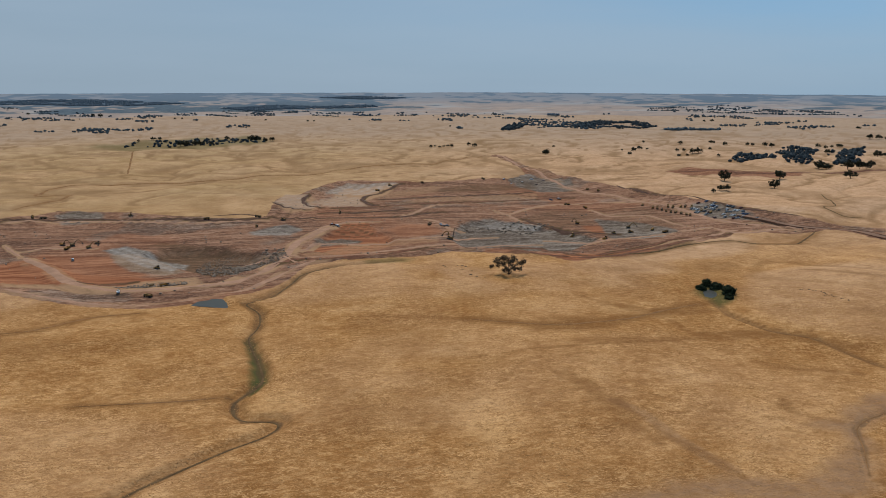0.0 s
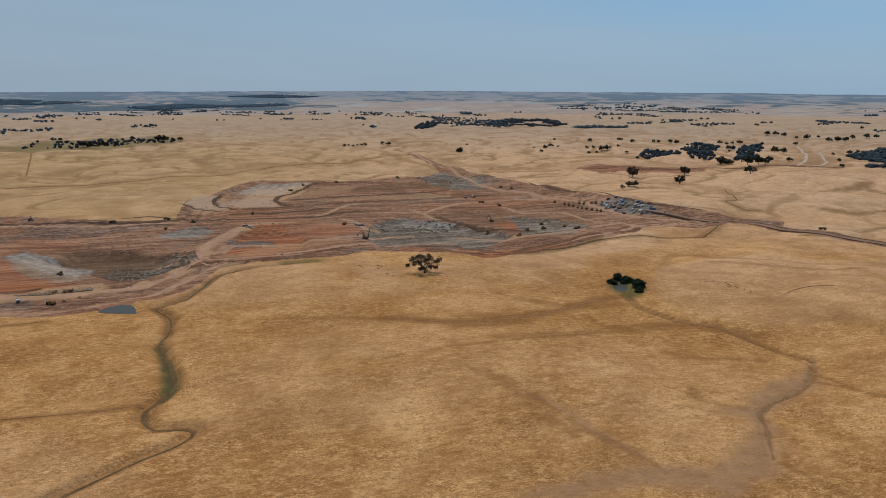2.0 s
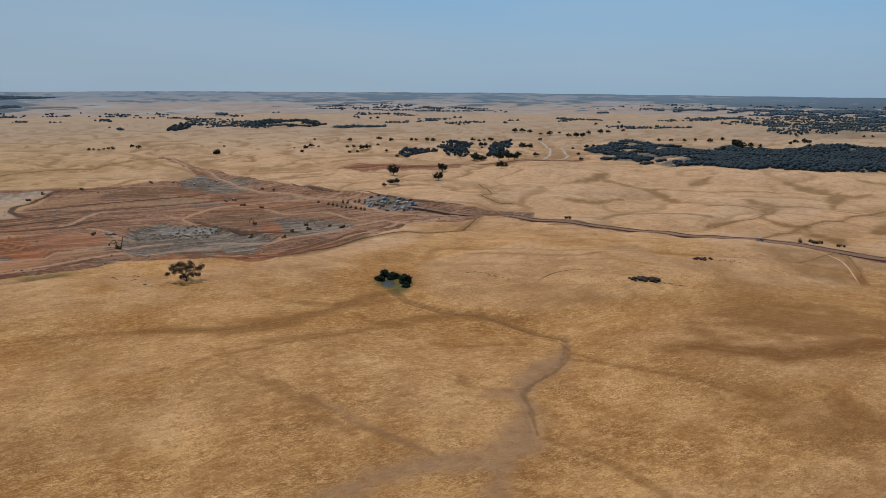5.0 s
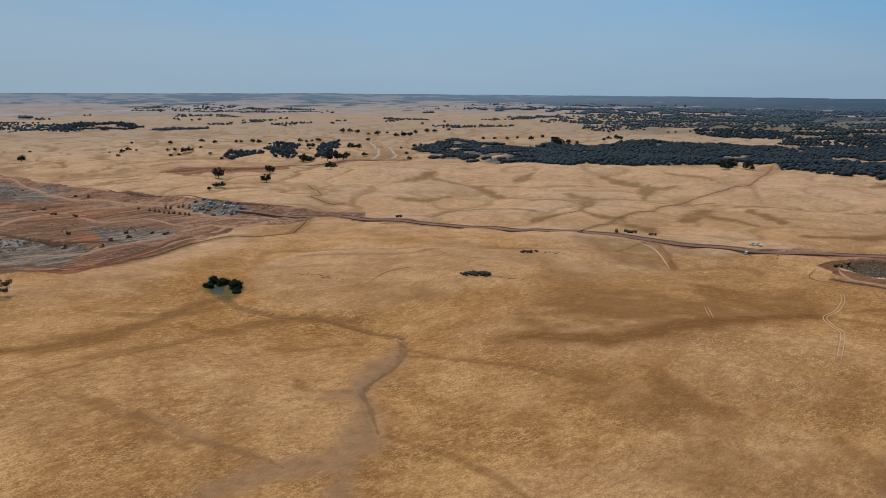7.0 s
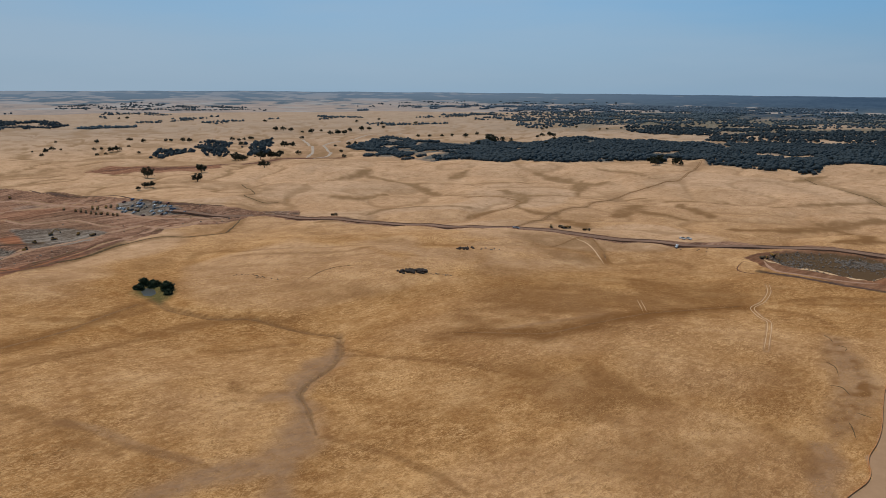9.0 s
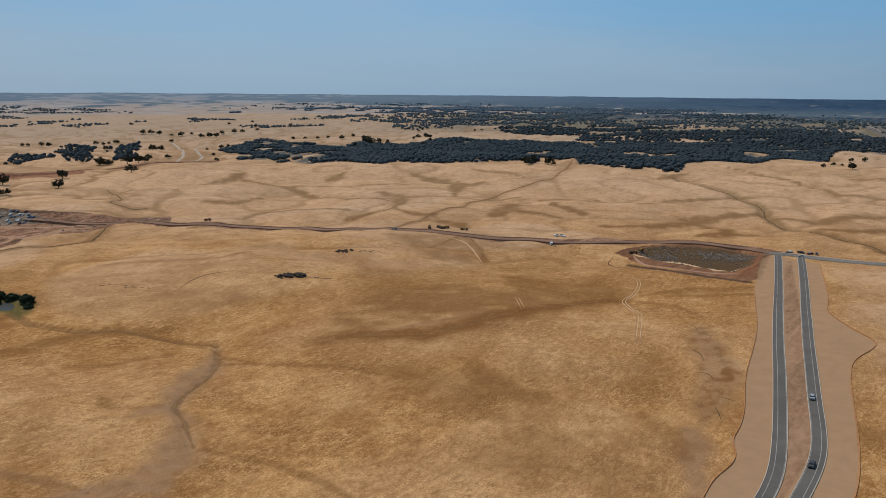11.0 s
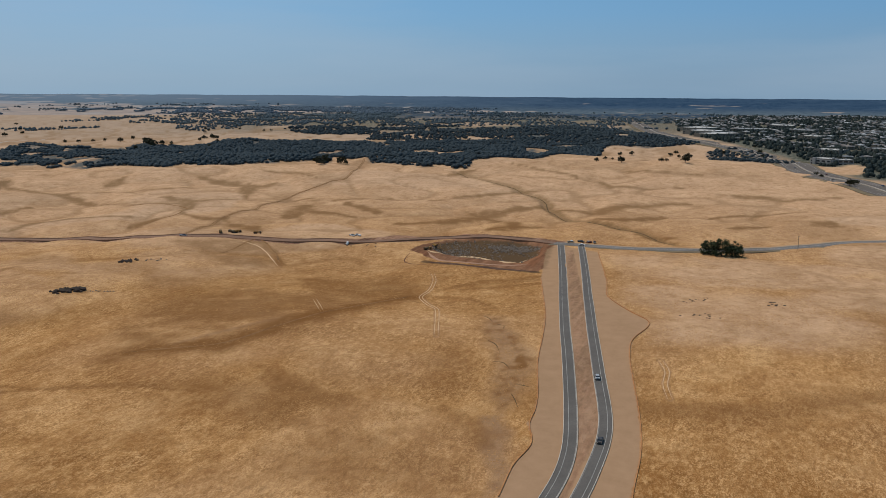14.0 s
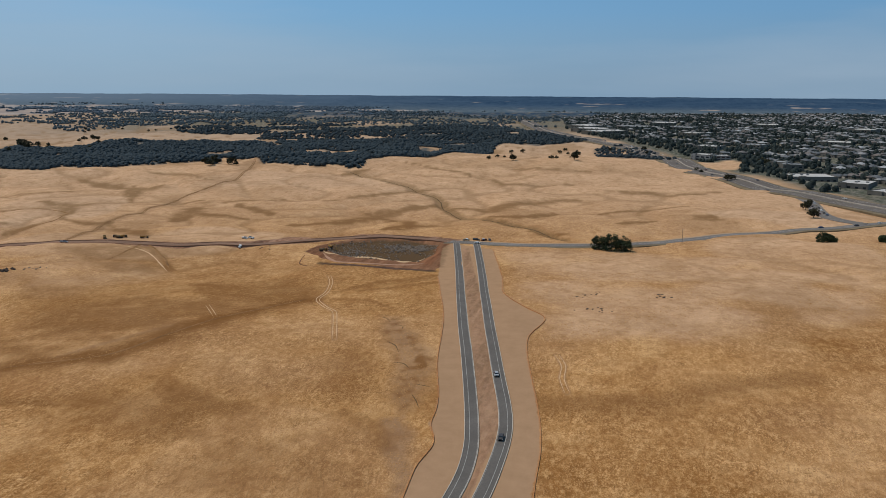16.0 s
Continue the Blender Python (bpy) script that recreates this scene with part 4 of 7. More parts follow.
def height(x, y):
    x, y = np.asarray(x, float), np.asarray(y, float)
    z = base_height(x, y)
    if not PLAN:
        return z
    works = ramp(away(x, y, PLAN["pit"] + [PLAN["pit"][0]])[0] * np.where(inside(x, y, PLAN["pit"]), 1, -1), 0, 20)
    z = z + works * (0.9 * waves(x, y, 60, 21) + 0.5 * waves(x, y, 18, 22) - 1.2)
    edge = away(x, y, PLAN["pit"] + [PLAN["pit"][0]])[0] * np.where(inside(x, y, PLAN["pit"]), 1, -1) + 4 * waves(x, y, 45, 23)
    for step in (9, 19, 31, 46):
        z = z - 0.9 * ramp(edge, step - 1.5, step + 1.5) + 0.5 * np.exp(-((edge - step + 2.5) / 1.8) ** 2)
    # terraces and cuts of the earthworks
    for name, depth in (("cut_dark", 6.0), ("cut_grey", 4.0), ("cut_red", 3.0), ("rock_pit", 3.0)):
        poly = PLAN[name]
        d, _ = away(x, y, poly + [poly[0]])
        d = np.where(inside(x, y, poly), d, -d)
        z = z - depth * ramp(d, -4, 7)
    d, _ = away(x, y, PLAN["haul_road"])
    z = z + 1.4 * (1 - ramp(d, 5, 12)) * works
    d, _ = away(x, y, PLAN["bank"])
    z = z + 1.6 * (1 - ramp(d, 2, 7))
    # creeks have cut into the ground
    for name, width, depth in (("creek", 3.5, 1.6), ("wash_cut", 2.2, 0.6), ("creek_upper", 2.0, 0.8), ("creek_far", 5, 2.0)):
        d, _ = away(x, y, PLAN[name])
        z = z - depth * (1 - ramp(d, width * 0.4, width * 1.6))
    for name, depth in (("pond", 1.2), ("pool", 1.2)):
        poly = PLAN[name]
        d, _ = away(x, y, poly + [poly[0]])
        d = np.where(inside(x, y, poly), d, -d)
        z = z - depth * ramp(d, -3, 1.5)
    return z

# ---- the ground: one sheet of rings round the middle, finer where the land is open to view ----
def mesh_object(name, verts, faces, mat, parent=None, smooth=False):
    me = bpy.data.meshes.new(name)
    me.from_pydata(verts, [], faces)
    for q in (mat if isinstance(mat, (list, tuple)) else [mat]):
        me.materials.append(q)
    if smooth:
        me.polygons.foreach_set("use_smooth", [True] * len(me.polygons))
    ob = new(name, me)
    ob.parent = parent
    return ob


BEARINGS = np.radians(np.concatenate([np.arange(-20, 106, 0.08), np.arange(106, 340, 2.0)]))
REACH = 120.0 / np.tan(np.radians(np.concatenate([np.arange(31, 13, -0.1), np.arange(13, 5, -0.065), np.arange(5, 2.2, -0.06)])))
REACH = np.concatenate([np.arange(8, REACH[0] - 6, 12), REACH, [3200]])
OUTER = np.concatenate([[3200], np.arange(3230, 4940, 30)])


def rings(radii):
    rr, bb = np.meshgrid(radii, BEARINGS, indexing="ij")
    return rr * np.sin(bb), rr * np.cos(bb)


GX, GY = rings(REACH)
GZ = height(GX, GY)


def ground_z(x, y):
    """The height of the built sheet at a place."""
    x, y = np.asarray(x, float), np.asarray(y, float)
    r, b = np.hypot(x, y), np.arctan2(x, y)
    b = np.where(b < BEARINGS[0], b + 2 * np.pi, b)
    i = np.clip(np.searchsorted(REACH, r) - 1, 0, len(REACH) - 2)
    j = np.clip(np.searchsorted(BEARINGS, b) - 1, 0, len(BEARINGS) - 2)
    u = np.clip((r - REACH[i]) / (REACH[i + 1] - REACH[i]), 0, 1)
    v = np.clip((b - BEARINGS[j]) / (BEARINGS[j + 1] - BEARINGS[j]), 0, 1)
    z = (GZ[i, j] * (1 - u) + GZ[i + 1, j] * u) * (1 - v) + (GZ[i, j + 1] * (1 - u) + GZ[i + 1, j + 1] * u) * v
    return np.where(r > REACH[-1], height(x, y), z)


def sheet(name, x, y, z, mat, cap=False):
    nr, nb = x.shape
    co = np.stack([x, y, z], -1).reshape(-1, 3).astype(np.float32)
    i, j = np.meshgrid(np.arange(nr - 1), np.arange(nb), indexing="ij")
    k = (j + 1) % nb
    quads = np.stack([i * nb + j, i * nb + k, (i + 1) * nb + k, (i + 1) * nb + j], -1).reshape(-1, 4).astype(np.int32)
    me = bpy.data.meshes.new(name)
    me.vertices.add(len(co))
    me.vertices.foreach_set("co", co.ravel())
    loops = quads.ravel()
    starts = np.arange(len(quads), dtype=np.int32) * 4
    if cap:
        loops = np.concatenate([loops, np.arange(nb, dtype=np.int32)[::-1]])
        starts = np.concatenate([starts, [len(quads) * 4]]).astype(np.int32)
    me.loops.add(len(loops))
    me.loops.foreach_set("vertex_index", loops)
    me.polygons.add(len(starts))
    me.polygons.foreach_set("loop_start", starts)
    me.update(calc_edges=True)
    me.polygons.foreach_set("use_smooth", [True] * len(me.polygons))
    me.materials.append(mat)
    return new(name, me)


def paint(ob, name, *channels):
    values = np.zeros((len(ob.data.vertices), 4), np.float32)
    for c, v in enumerate(channels):
        values[:, c] = np.clip(np.ravel(v), 0, 1)
    ob.data.color_attributes.new(name, "FLOAT_COLOR", "POINT").data.foreach_set("color", values.ravel())


def band(x, y, name, half, soft=1.0, wobble=0.0):
    d, _ = away(x, y, PLAN[name])
    d = d - 0.0035 * np.clip(np.hypot(x, y) - 350, 0, 600)  # farther lines are worn wider
    if wobble:
        d = d + wobble * waves(x, y, 14, 31)
    r = np.hypot(x, y)
    cell = 0.75 * (r * r + 14400) / 120 * np.radians(np.where(r < 520, 0.1, 0.065))
    wide = np.maximum(half, cell)  # no line is thinner than the sheet can carry
    return (1 - ramp(d, wide - np.maximum(soft, cell * 0.6), wide + np.maximum(soft, cell * 0.6))) * np.minimum(1, 0.35 + 0.65 * half / wide)


ground = tagged(sheet("ground", GX, GY, GZ, LAND, cap=True), "rolling land of dry golden summer grass with stripped earth", "ground", kind="structure")
x, y = GX, GY
earth = area(x, y, PLAN["pit"], 2.5)
grey = np.maximum.reduce([area(x, y, PLAN[k], 4) * s for k, s in (("cut_grey", 0.95), ("grey_top", 0.8), ("grey_mid", 0.85), ("grey_left", 0.8), ("cut_dark", 0.3), ("park_lot", 0.8), ("pale_slope", 0.7))])
grey = np.maximum(grey, earth * 0.45 * ramp(waves(x, y, 90, 41) + 0.6 * waves(x, y, 30, 42), 0.16, 0.4))
pale = np.maximum.reduce([area(x, y, PLAN["pale_slope"], 3) * 0.4, area(x, y, PLAN["pale_bench"], 6) * 0.95, area(x, y, PLAN["bench_b"], 6) * 0.7])
for k, w in (("haul_road", 6.5), ("haul_low", 7), ("haul_cars", 6)):
    pale = np.maximum(pale, band(x, y, k, w, 2.5, 3) * (0.95 if k == "haul_road" else 0.6) * ramp(waves(x, y, 25, 43), -0.6, 0.2))
red = np.maximum.reduce([area(x, y, PLAN[k], 4) for k in ("red_left", "red_edge", "cut_red")] + [0.6 * area(x, y, PLAN["rock_rim"], 3), area(x, y, PLAN["pit_red"], 3), 0.8 * area(x, y, PLAN["pit_spoil"], 2), 0.45 * area(x, y, PLAN["rock_pit"], 4)])
grey, pale = grey * (1 - 0.85 * red), pale * (1 - 0.5 * red)
bare = np.maximum.reduce([area(x, y, PLAN["wash"], 4.5), area(x, y, PLAN["wash_b"], 3) * 0.9, area(x, y, PLAN["scald"], 5) * 0.85]) * ramp(waves(x, y, 22, 44) + 0.4 * waves(x, y, 7, 45), -0.9, -0.3)
for k, w, s in (("pale_rut", 2.5, 0.6), ("pale_path", 1.2, 1.0), ("trail_a", 0.8, 0.7), ("trail_b", 1.5, 0.6), ("trail_c", 1.2, 0.6), ("far_track", 4, 0.35), ("white_road", 6, 1.0), ("white_road_b", 6, 1.0)):
    bare = np.maximum(bare, band(x, y, k, w, w * 0.5) * s)
for k in ("tyre_a", "tyre_b", "tyre_c"):
    d, _ = away(x, y, PLAN[k])
    bare = np.maximum(bare, 0.7 * (1 - ramp(abs(d - 1.1), 0.25, 0.7)))
graded = area(x, y, PLAN["graded"], 1.2)
pale = np.maximum(pale, graded)
rim = area(x, y, PLAN["rock_rim"], 3)
earth = np.maximum.reduce([earth, rim, band(x, y, "dirt_road", 8, 3, 4) * 0.85, band(x, y, "far_creek_b", 5, 3, 4) * 0.85])
median = area(x, y, PLAN["median"], 0.8)
earth, pale = np.maximum(earth, median), pale * (1 - median) + 0.5 * median
grey = np.maximum(grey, area(x, y, PLAN["rock_pit"], 4) * 0.1)
# benches, slopes and cuts of the stripped earth
for k, s_ in (("bench_a", 0.75), ("bench_c", 0.45), ("bench_d", 0.7), ("bench_e", 0.45), ("bench_f", 0.45), ("pink_low", 0.45), ("low_road", 0.75)):
    pale = np.maximum(pale, s_ * area(x, y, WORKS[k], 2.5))
for k, s_ in (("bench_c", 0.8), ("grey_slope", 0.75), ("blue_cut", 1.0), ("slab", 1.0), ("rocks_right", 0.8), ("grey_road", 0.9)):
    grey = np.maximum(grey, s_ * area(x, y, WORKS[k], 3) * earth)
ash = np.maximum.reduce([s_ * area(x, y, WORKS[k], 2) for k, s_ in (("slab", 0.5), ("blue_cut", 0.42), ("bench_c", 0.42), ("bench_a", 0.3), ("bench_d", 0.3), ("rocks_right", 0.2))])
for k, s_ in (("red_slope", 1.0), ("red_fan", 0.7), ("red_mid", 0.6), ("red_lobe", 0.9), ("pink_low", 0.4), ("strip_red", 0.4)):
    red = np.maximum(red, s_ * area(x, y, WORKS[k], 3))
earth = np.maximum(earth, area(x, y, WORKS["strip_red"], 6) * 0.9)
edge, _ = away(x, y, PLAN["pit"] + [PLAN["pit"][0]])
edge = edge * inside(x, y, PLAN["pit"]) + 4 * waves(x, y, 45, 23)
for k, line_ in enumerate(TRACK_LINES):
    d, _ = away(x, y, line_)
    d = d + 1.2 * waves(x, y, 14, 31)
    pale = np.maximum(pale, earth * 0.95 * (1 - ramp(d, 1.4, 3.4)))
pale = np.maximum(pale, band(x, y, "pit_track", 1.0, 0.8) * 0.8)
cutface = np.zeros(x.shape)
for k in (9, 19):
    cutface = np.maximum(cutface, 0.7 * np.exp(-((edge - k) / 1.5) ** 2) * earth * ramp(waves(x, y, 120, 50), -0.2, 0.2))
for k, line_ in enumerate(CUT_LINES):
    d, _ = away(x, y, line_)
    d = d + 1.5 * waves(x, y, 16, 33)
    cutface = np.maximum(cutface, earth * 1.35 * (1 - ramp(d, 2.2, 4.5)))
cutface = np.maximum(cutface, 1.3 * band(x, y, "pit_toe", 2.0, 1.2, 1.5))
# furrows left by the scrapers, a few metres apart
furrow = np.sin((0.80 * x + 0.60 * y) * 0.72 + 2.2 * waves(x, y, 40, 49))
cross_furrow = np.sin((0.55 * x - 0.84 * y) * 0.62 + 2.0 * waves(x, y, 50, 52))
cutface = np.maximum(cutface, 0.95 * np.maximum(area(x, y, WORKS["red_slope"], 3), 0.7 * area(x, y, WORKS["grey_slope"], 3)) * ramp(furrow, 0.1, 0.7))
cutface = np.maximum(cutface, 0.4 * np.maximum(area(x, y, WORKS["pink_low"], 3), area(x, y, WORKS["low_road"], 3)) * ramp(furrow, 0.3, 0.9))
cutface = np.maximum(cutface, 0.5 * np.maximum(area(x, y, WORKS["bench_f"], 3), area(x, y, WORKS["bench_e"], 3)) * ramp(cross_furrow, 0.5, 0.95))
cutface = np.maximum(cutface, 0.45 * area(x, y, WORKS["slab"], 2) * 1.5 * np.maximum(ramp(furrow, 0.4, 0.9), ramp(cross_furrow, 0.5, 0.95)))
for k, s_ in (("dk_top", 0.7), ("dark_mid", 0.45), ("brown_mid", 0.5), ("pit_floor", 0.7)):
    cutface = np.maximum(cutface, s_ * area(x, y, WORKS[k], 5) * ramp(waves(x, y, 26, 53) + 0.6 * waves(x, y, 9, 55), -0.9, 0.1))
paint(ground, "works", earth, grey, pale, np.maximum(red, 0.3 * ramp(waves(x, y, 110, 73), 0.1, 0.35)))
big, fine = hollow(x, y)
reach_ = np.hypot(x, y)
valley = np.minimum(big, 1.5 * fine + 0.03) + 0.02 * waves(x, y, 20, 62)
# haze paling the fields with distance, as a colour mask; knoll straw follows
straw = 0.6 * ramp(reach_ + 120 * waves(x, y, 300, 71), 430, 1000) + 0.4 * ramp(reach_, 1200, 2300)
for kx, ky, size, rise in KNOLLS:
    if rise > 0:
        straw = np.maximum(straw, (0.14 + 0.36 * ramp(reach_, 350, 700)) * np.exp(-((x - kx) ** 2 + (y - ky) ** 2) / (1.3 * size * size)) * ramp(waves(x, y, 35, 72), -0.5, 0.2))
straw = np.maximum(straw, (0.12 + 0.53 * ramp(reach_, 380, 800)) * ramp(big + 0.12 * waves(x, y, 50, 63), 0.14, 0.3))
for k, s in (("straw_r", 0.5), ("straw_l", 0.14), ("straw_m", 0.35)):
    straw = np.maximum(straw, s * area(x, y, PLAN[k], 22) * ramp(waves(x, y, 40, 79), -0.8, 0.1))
under = 0.85 * ramp(np.degrees(np.arctan2(x, y)), 48, 62) * ramp(reach_, 1950, 2300) * ramp(waves(x, y, 300, 64) + 0.5 * waves(x, y, 90, 65), -0.5, 0.0)
paint(ground, "fields", straw, np.maximum(under, area(x, y, PLAN["town"], 20)) * (1 - area(x, y, PLAN["lot_grass"], 5)), bare * (1 - earth))
traced = ramp(np.degrees(np.arctan2(x, y)), 30, 42) * ramp(reach_, 560, 660) * ramp(reach_, 1500, 1150)
warp_x, warp_y = x + 45 * waves(x, y, 140, 17), y + 45 * waves(x, y, 140, 18)
drift = waves(warp_x, warp_y, 120, 66) + 0.55 * waves(warp_x, warp_y, 48, 67) + 0.3 * waves(x, y, 18, 68)
swale = (0.25 + 0.45 * ramp(reach_, 350, 750)) * (0.75 * ramp(drift, 0.16, 0.42) + 0.5 * (1 - ramp(valley, 0.01, 0.07)) * ramp(waves(x, y, 160, 54), -0.15, 0.25))
crease, broad, strong_ = swells(x, y)
swale = np.maximum(swale, strong_ * 0.9 * (1 - ramp(crease, 0.02, 0.085)) * ramp(waves(x, y, 130, 69), -0.4, 0.0))
swale = np.maximum(swale, strong_ * 0.85 * (1 - ramp(broad, 0.02, 0.09)) * ramp(reach_, 1150, 1400) * ramp(waves(x, y, 260, 70), -0.35, 0.0))
swale = swale * (1 - 0.45 * traced)
for half, line_ in HOLLOWS:
    d, at = away(x, y, line_)
    d = d + half * (1.2 * waves(x, y, 30, 35) + 1.2 * waves(x, y, 11, 36))
    wide_ = half * 2.1 * (0.35 + 0.65 * np.sin(np.pi * np.clip(at, 0.06, 0.94)))
    swale = np.maximum(swale, 0.95 * (1 - ramp(d, wide_ * 0.3, wide_ * 1.5)))
for half, line_ in NEAR_HOLLOWS:
    d, at = away(x, y, line_)
    d = d + half * (1.1 * waves(x, y, 17, 38) + 0.8 * waves(x, y, 6, 39))
    wide_ = half * (0.5 + 0.5 * np.sin(np.pi * np.clip(at, 0.05, 0.95)))
    swale = np.maximum(swale, (0.7 if half < 2 else 0.5) * (1 - ramp(d, wide_ * 0.4, wide_ * 1.5)))
for line_ in FIELD_LINES:
    d, _ = away(x, y, line_)
    swale = np.maximum(swale, 0.75 * (1 - ramp(d + 4 * waves(x, y, 40, 37), 3, 11)))
for k, w, s in (("swale_a", 5, 0.8), ("swale_b", 5, 0.7), ("swale_n", 2, 0.55), ("swale_m", 2.2, 0.5), ("swale_c", 9, 1.0), ("swale_e", 8, 0.6), ("swale_f", 4, 0.7), ("swale_g", 3, 0.7), ("creek_upper", 1.5, 0.45),
                ("creek_mid", 3, 1), ("creek_mid_b", 2.5, 0.8), ("far_creek", 10, 0.9), ("far_creek_b", 10, 0.9), ("creek_far", 6, 0.6), ("berm", 3, 0.9), ("far_track", 7, 0.6), ("br_1", 2, 0.6), ("br_2", 2, 0.55), ("br_3", 4, 0.65), ("br_4", 2.5, 0.8), ("br_5", 2.5, 0.7), ("br_6", 4, 0.5), ("creek", 4, 0.5)):
    swale = np.maximum(swale, s * band(x, y, k, w, w * 0.7, w * 0.8))
for k in range(1, 15):
    swale = np.maximum(swale, (0.55 - 0.4 * traced) * band(x, y, f"hill_{k}", 2.2, 2.0, 2.5))
for k, s in enumerate((0.7, 0.75, 0.7, 0.55, 0.65, 0.4, 0.7, 0.7, 0.45), 1):
    swale = np.maximum(swale, s * area(x, y, PLAN[f"dk_{k}"], 11) * ramp(waves(x, y, 34, 56) + 0.6 * waves(x, y, 11, 57), -0.75, 0.05))
swale = np.maximum(swale, 0.9 * area(x, y, PLAN["scald"], 5) * ramp(waves(x, y, 9, 58) + 0.6 * waves(x, y, 4, 98), -0.1, 0.4))
for k in (1, 4, 5, 6):
    swale = np.maximum(swale, 0.8 * area(x, y, PLAN[f"stain_{k}"], 9) * ramp(waves(x, y, 30, 59) + 0.5 * waves(x, y, 10, 60), -0.4, 0.2))
# the pool's green ring also holds the bushes' base shadow in its colour
green = np.maximum.reduce([area(x, y, PLAN["green_creek"], 2.5), area(x, y, PLAN["pool_green_shade"], 4) * 0.85, area(x, y, PLAN["green_a"], 4) * 0.5,
                           area(x, y, PLAN["damp_far"], 25) * 0.55, band(x, y, "creek_far", 3, 2, 3) * 0.15])
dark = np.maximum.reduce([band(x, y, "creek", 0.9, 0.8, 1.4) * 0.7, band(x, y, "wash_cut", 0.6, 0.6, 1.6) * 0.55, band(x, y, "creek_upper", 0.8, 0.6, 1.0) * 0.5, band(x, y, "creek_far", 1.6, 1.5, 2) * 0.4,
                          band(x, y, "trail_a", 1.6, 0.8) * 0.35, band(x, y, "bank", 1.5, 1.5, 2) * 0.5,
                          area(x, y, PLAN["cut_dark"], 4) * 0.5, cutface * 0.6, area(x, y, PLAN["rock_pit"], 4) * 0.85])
dark = np.maximum(dark, rim * 0.36)
swale = swale * (1 - 0.8 * area(x, y, PLAN["town"], 20))
dark = dark * (1 - ash)
olive = ramp(np.degrees(np.arctan2(x, y)) + 6 * waves(x, y, 400, 78), 24, -6) * ramp(reach_, 520, 850) * ramp(reach_, 2300, 1500)
swale = swale * (1 - 0.45 * ramp(reach_, 1600, 2600))
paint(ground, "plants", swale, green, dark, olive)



# the ground under the woods is coloured dark to stand for litter and shade
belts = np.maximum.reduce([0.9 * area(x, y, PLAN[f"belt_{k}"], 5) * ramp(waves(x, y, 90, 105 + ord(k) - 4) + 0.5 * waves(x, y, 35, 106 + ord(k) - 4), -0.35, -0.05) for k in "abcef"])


def woods_at(x, y):
    """0 to 1: how wooded the far plain is at a place."""
    b, r = np.degrees(np.arctan2(x, y)), np.hypot(x, y)
    west = 0.72 * ramp(b, 14, 2) * ramp(r, 3250, 3550)                      # dark belts to the north-west
    north = 0.42 * ramp(r, 3800, 4200) + 0.22 * ramp(b, 17, 25) * ramp(r, 3200, 3500)
    east = ramp(b, 40, 62) * (0.4 * ramp(r, 2350, 2700) + 0.2 * ramp(r, 3200, 3800))
    full = 0.5 * ramp(b, 58, 78) * ramp(r, 2700, 3300)
    many_ = np.clip(np.maximum(west, north) + east + full, 0, 1.1)
    u, v = x + 90 * waves(x, y, 420, 93), y + 90 * waves(x, y, 420, 94)
    mix = 0.8 * waves(u, v, 420, 95) + 0.9 * waves(u, v, 150, 96) + 0.7 * waves(x, y, 60, 97)
    return ramp(mix, 0.62 - 1.25 * many_, 0.80 - 1.25 * many_)


bearing_ = np.degrees(np.arctan2(x, y))
# third mask: eastern woods turn navy, distance haze held in the colour
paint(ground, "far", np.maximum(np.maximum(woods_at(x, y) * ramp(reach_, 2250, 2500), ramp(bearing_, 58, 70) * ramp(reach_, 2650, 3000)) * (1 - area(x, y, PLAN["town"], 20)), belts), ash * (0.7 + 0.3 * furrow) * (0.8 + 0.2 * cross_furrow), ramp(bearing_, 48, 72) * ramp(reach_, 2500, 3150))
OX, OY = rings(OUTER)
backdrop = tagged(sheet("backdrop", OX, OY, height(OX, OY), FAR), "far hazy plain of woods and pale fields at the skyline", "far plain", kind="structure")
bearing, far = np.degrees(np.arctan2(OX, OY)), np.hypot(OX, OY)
# second and third masks: how much haze goes into the colour
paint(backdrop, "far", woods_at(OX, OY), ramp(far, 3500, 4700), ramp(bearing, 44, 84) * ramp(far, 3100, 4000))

for key, level, name, label in (("pond", 0.55, "water", "small blue-grey settling pond beside the earthworks"), ("pool", 0.5, "water", "small dark pool among willow bushes")):
    poly = PLAN[key]
    cx, cy = np.mean([p[0] for p in poly]), np.mean([p[1] for p in poly])
    z0 = float(np.min(ground_z(np.array([p[0] for p in poly]), np.array([p[1] for p in poly]))))
    z0 = 0.5 * z0 + 0.5 * float(np.mean(ground_z(np.array([p[0] for p in poly]), np.array([p[1] for p in poly]))))
    ring = [(cx + (px - cx) * 1.08, cy + (py - cy) * 1.08) for px, py in poly]
    pond = mesh_object(name, [(px, py, z0 + 0.15) for px, py in ring], [list(range(len(ring)))], WATER)
    tagged(pond, label, "water", kind="structure")

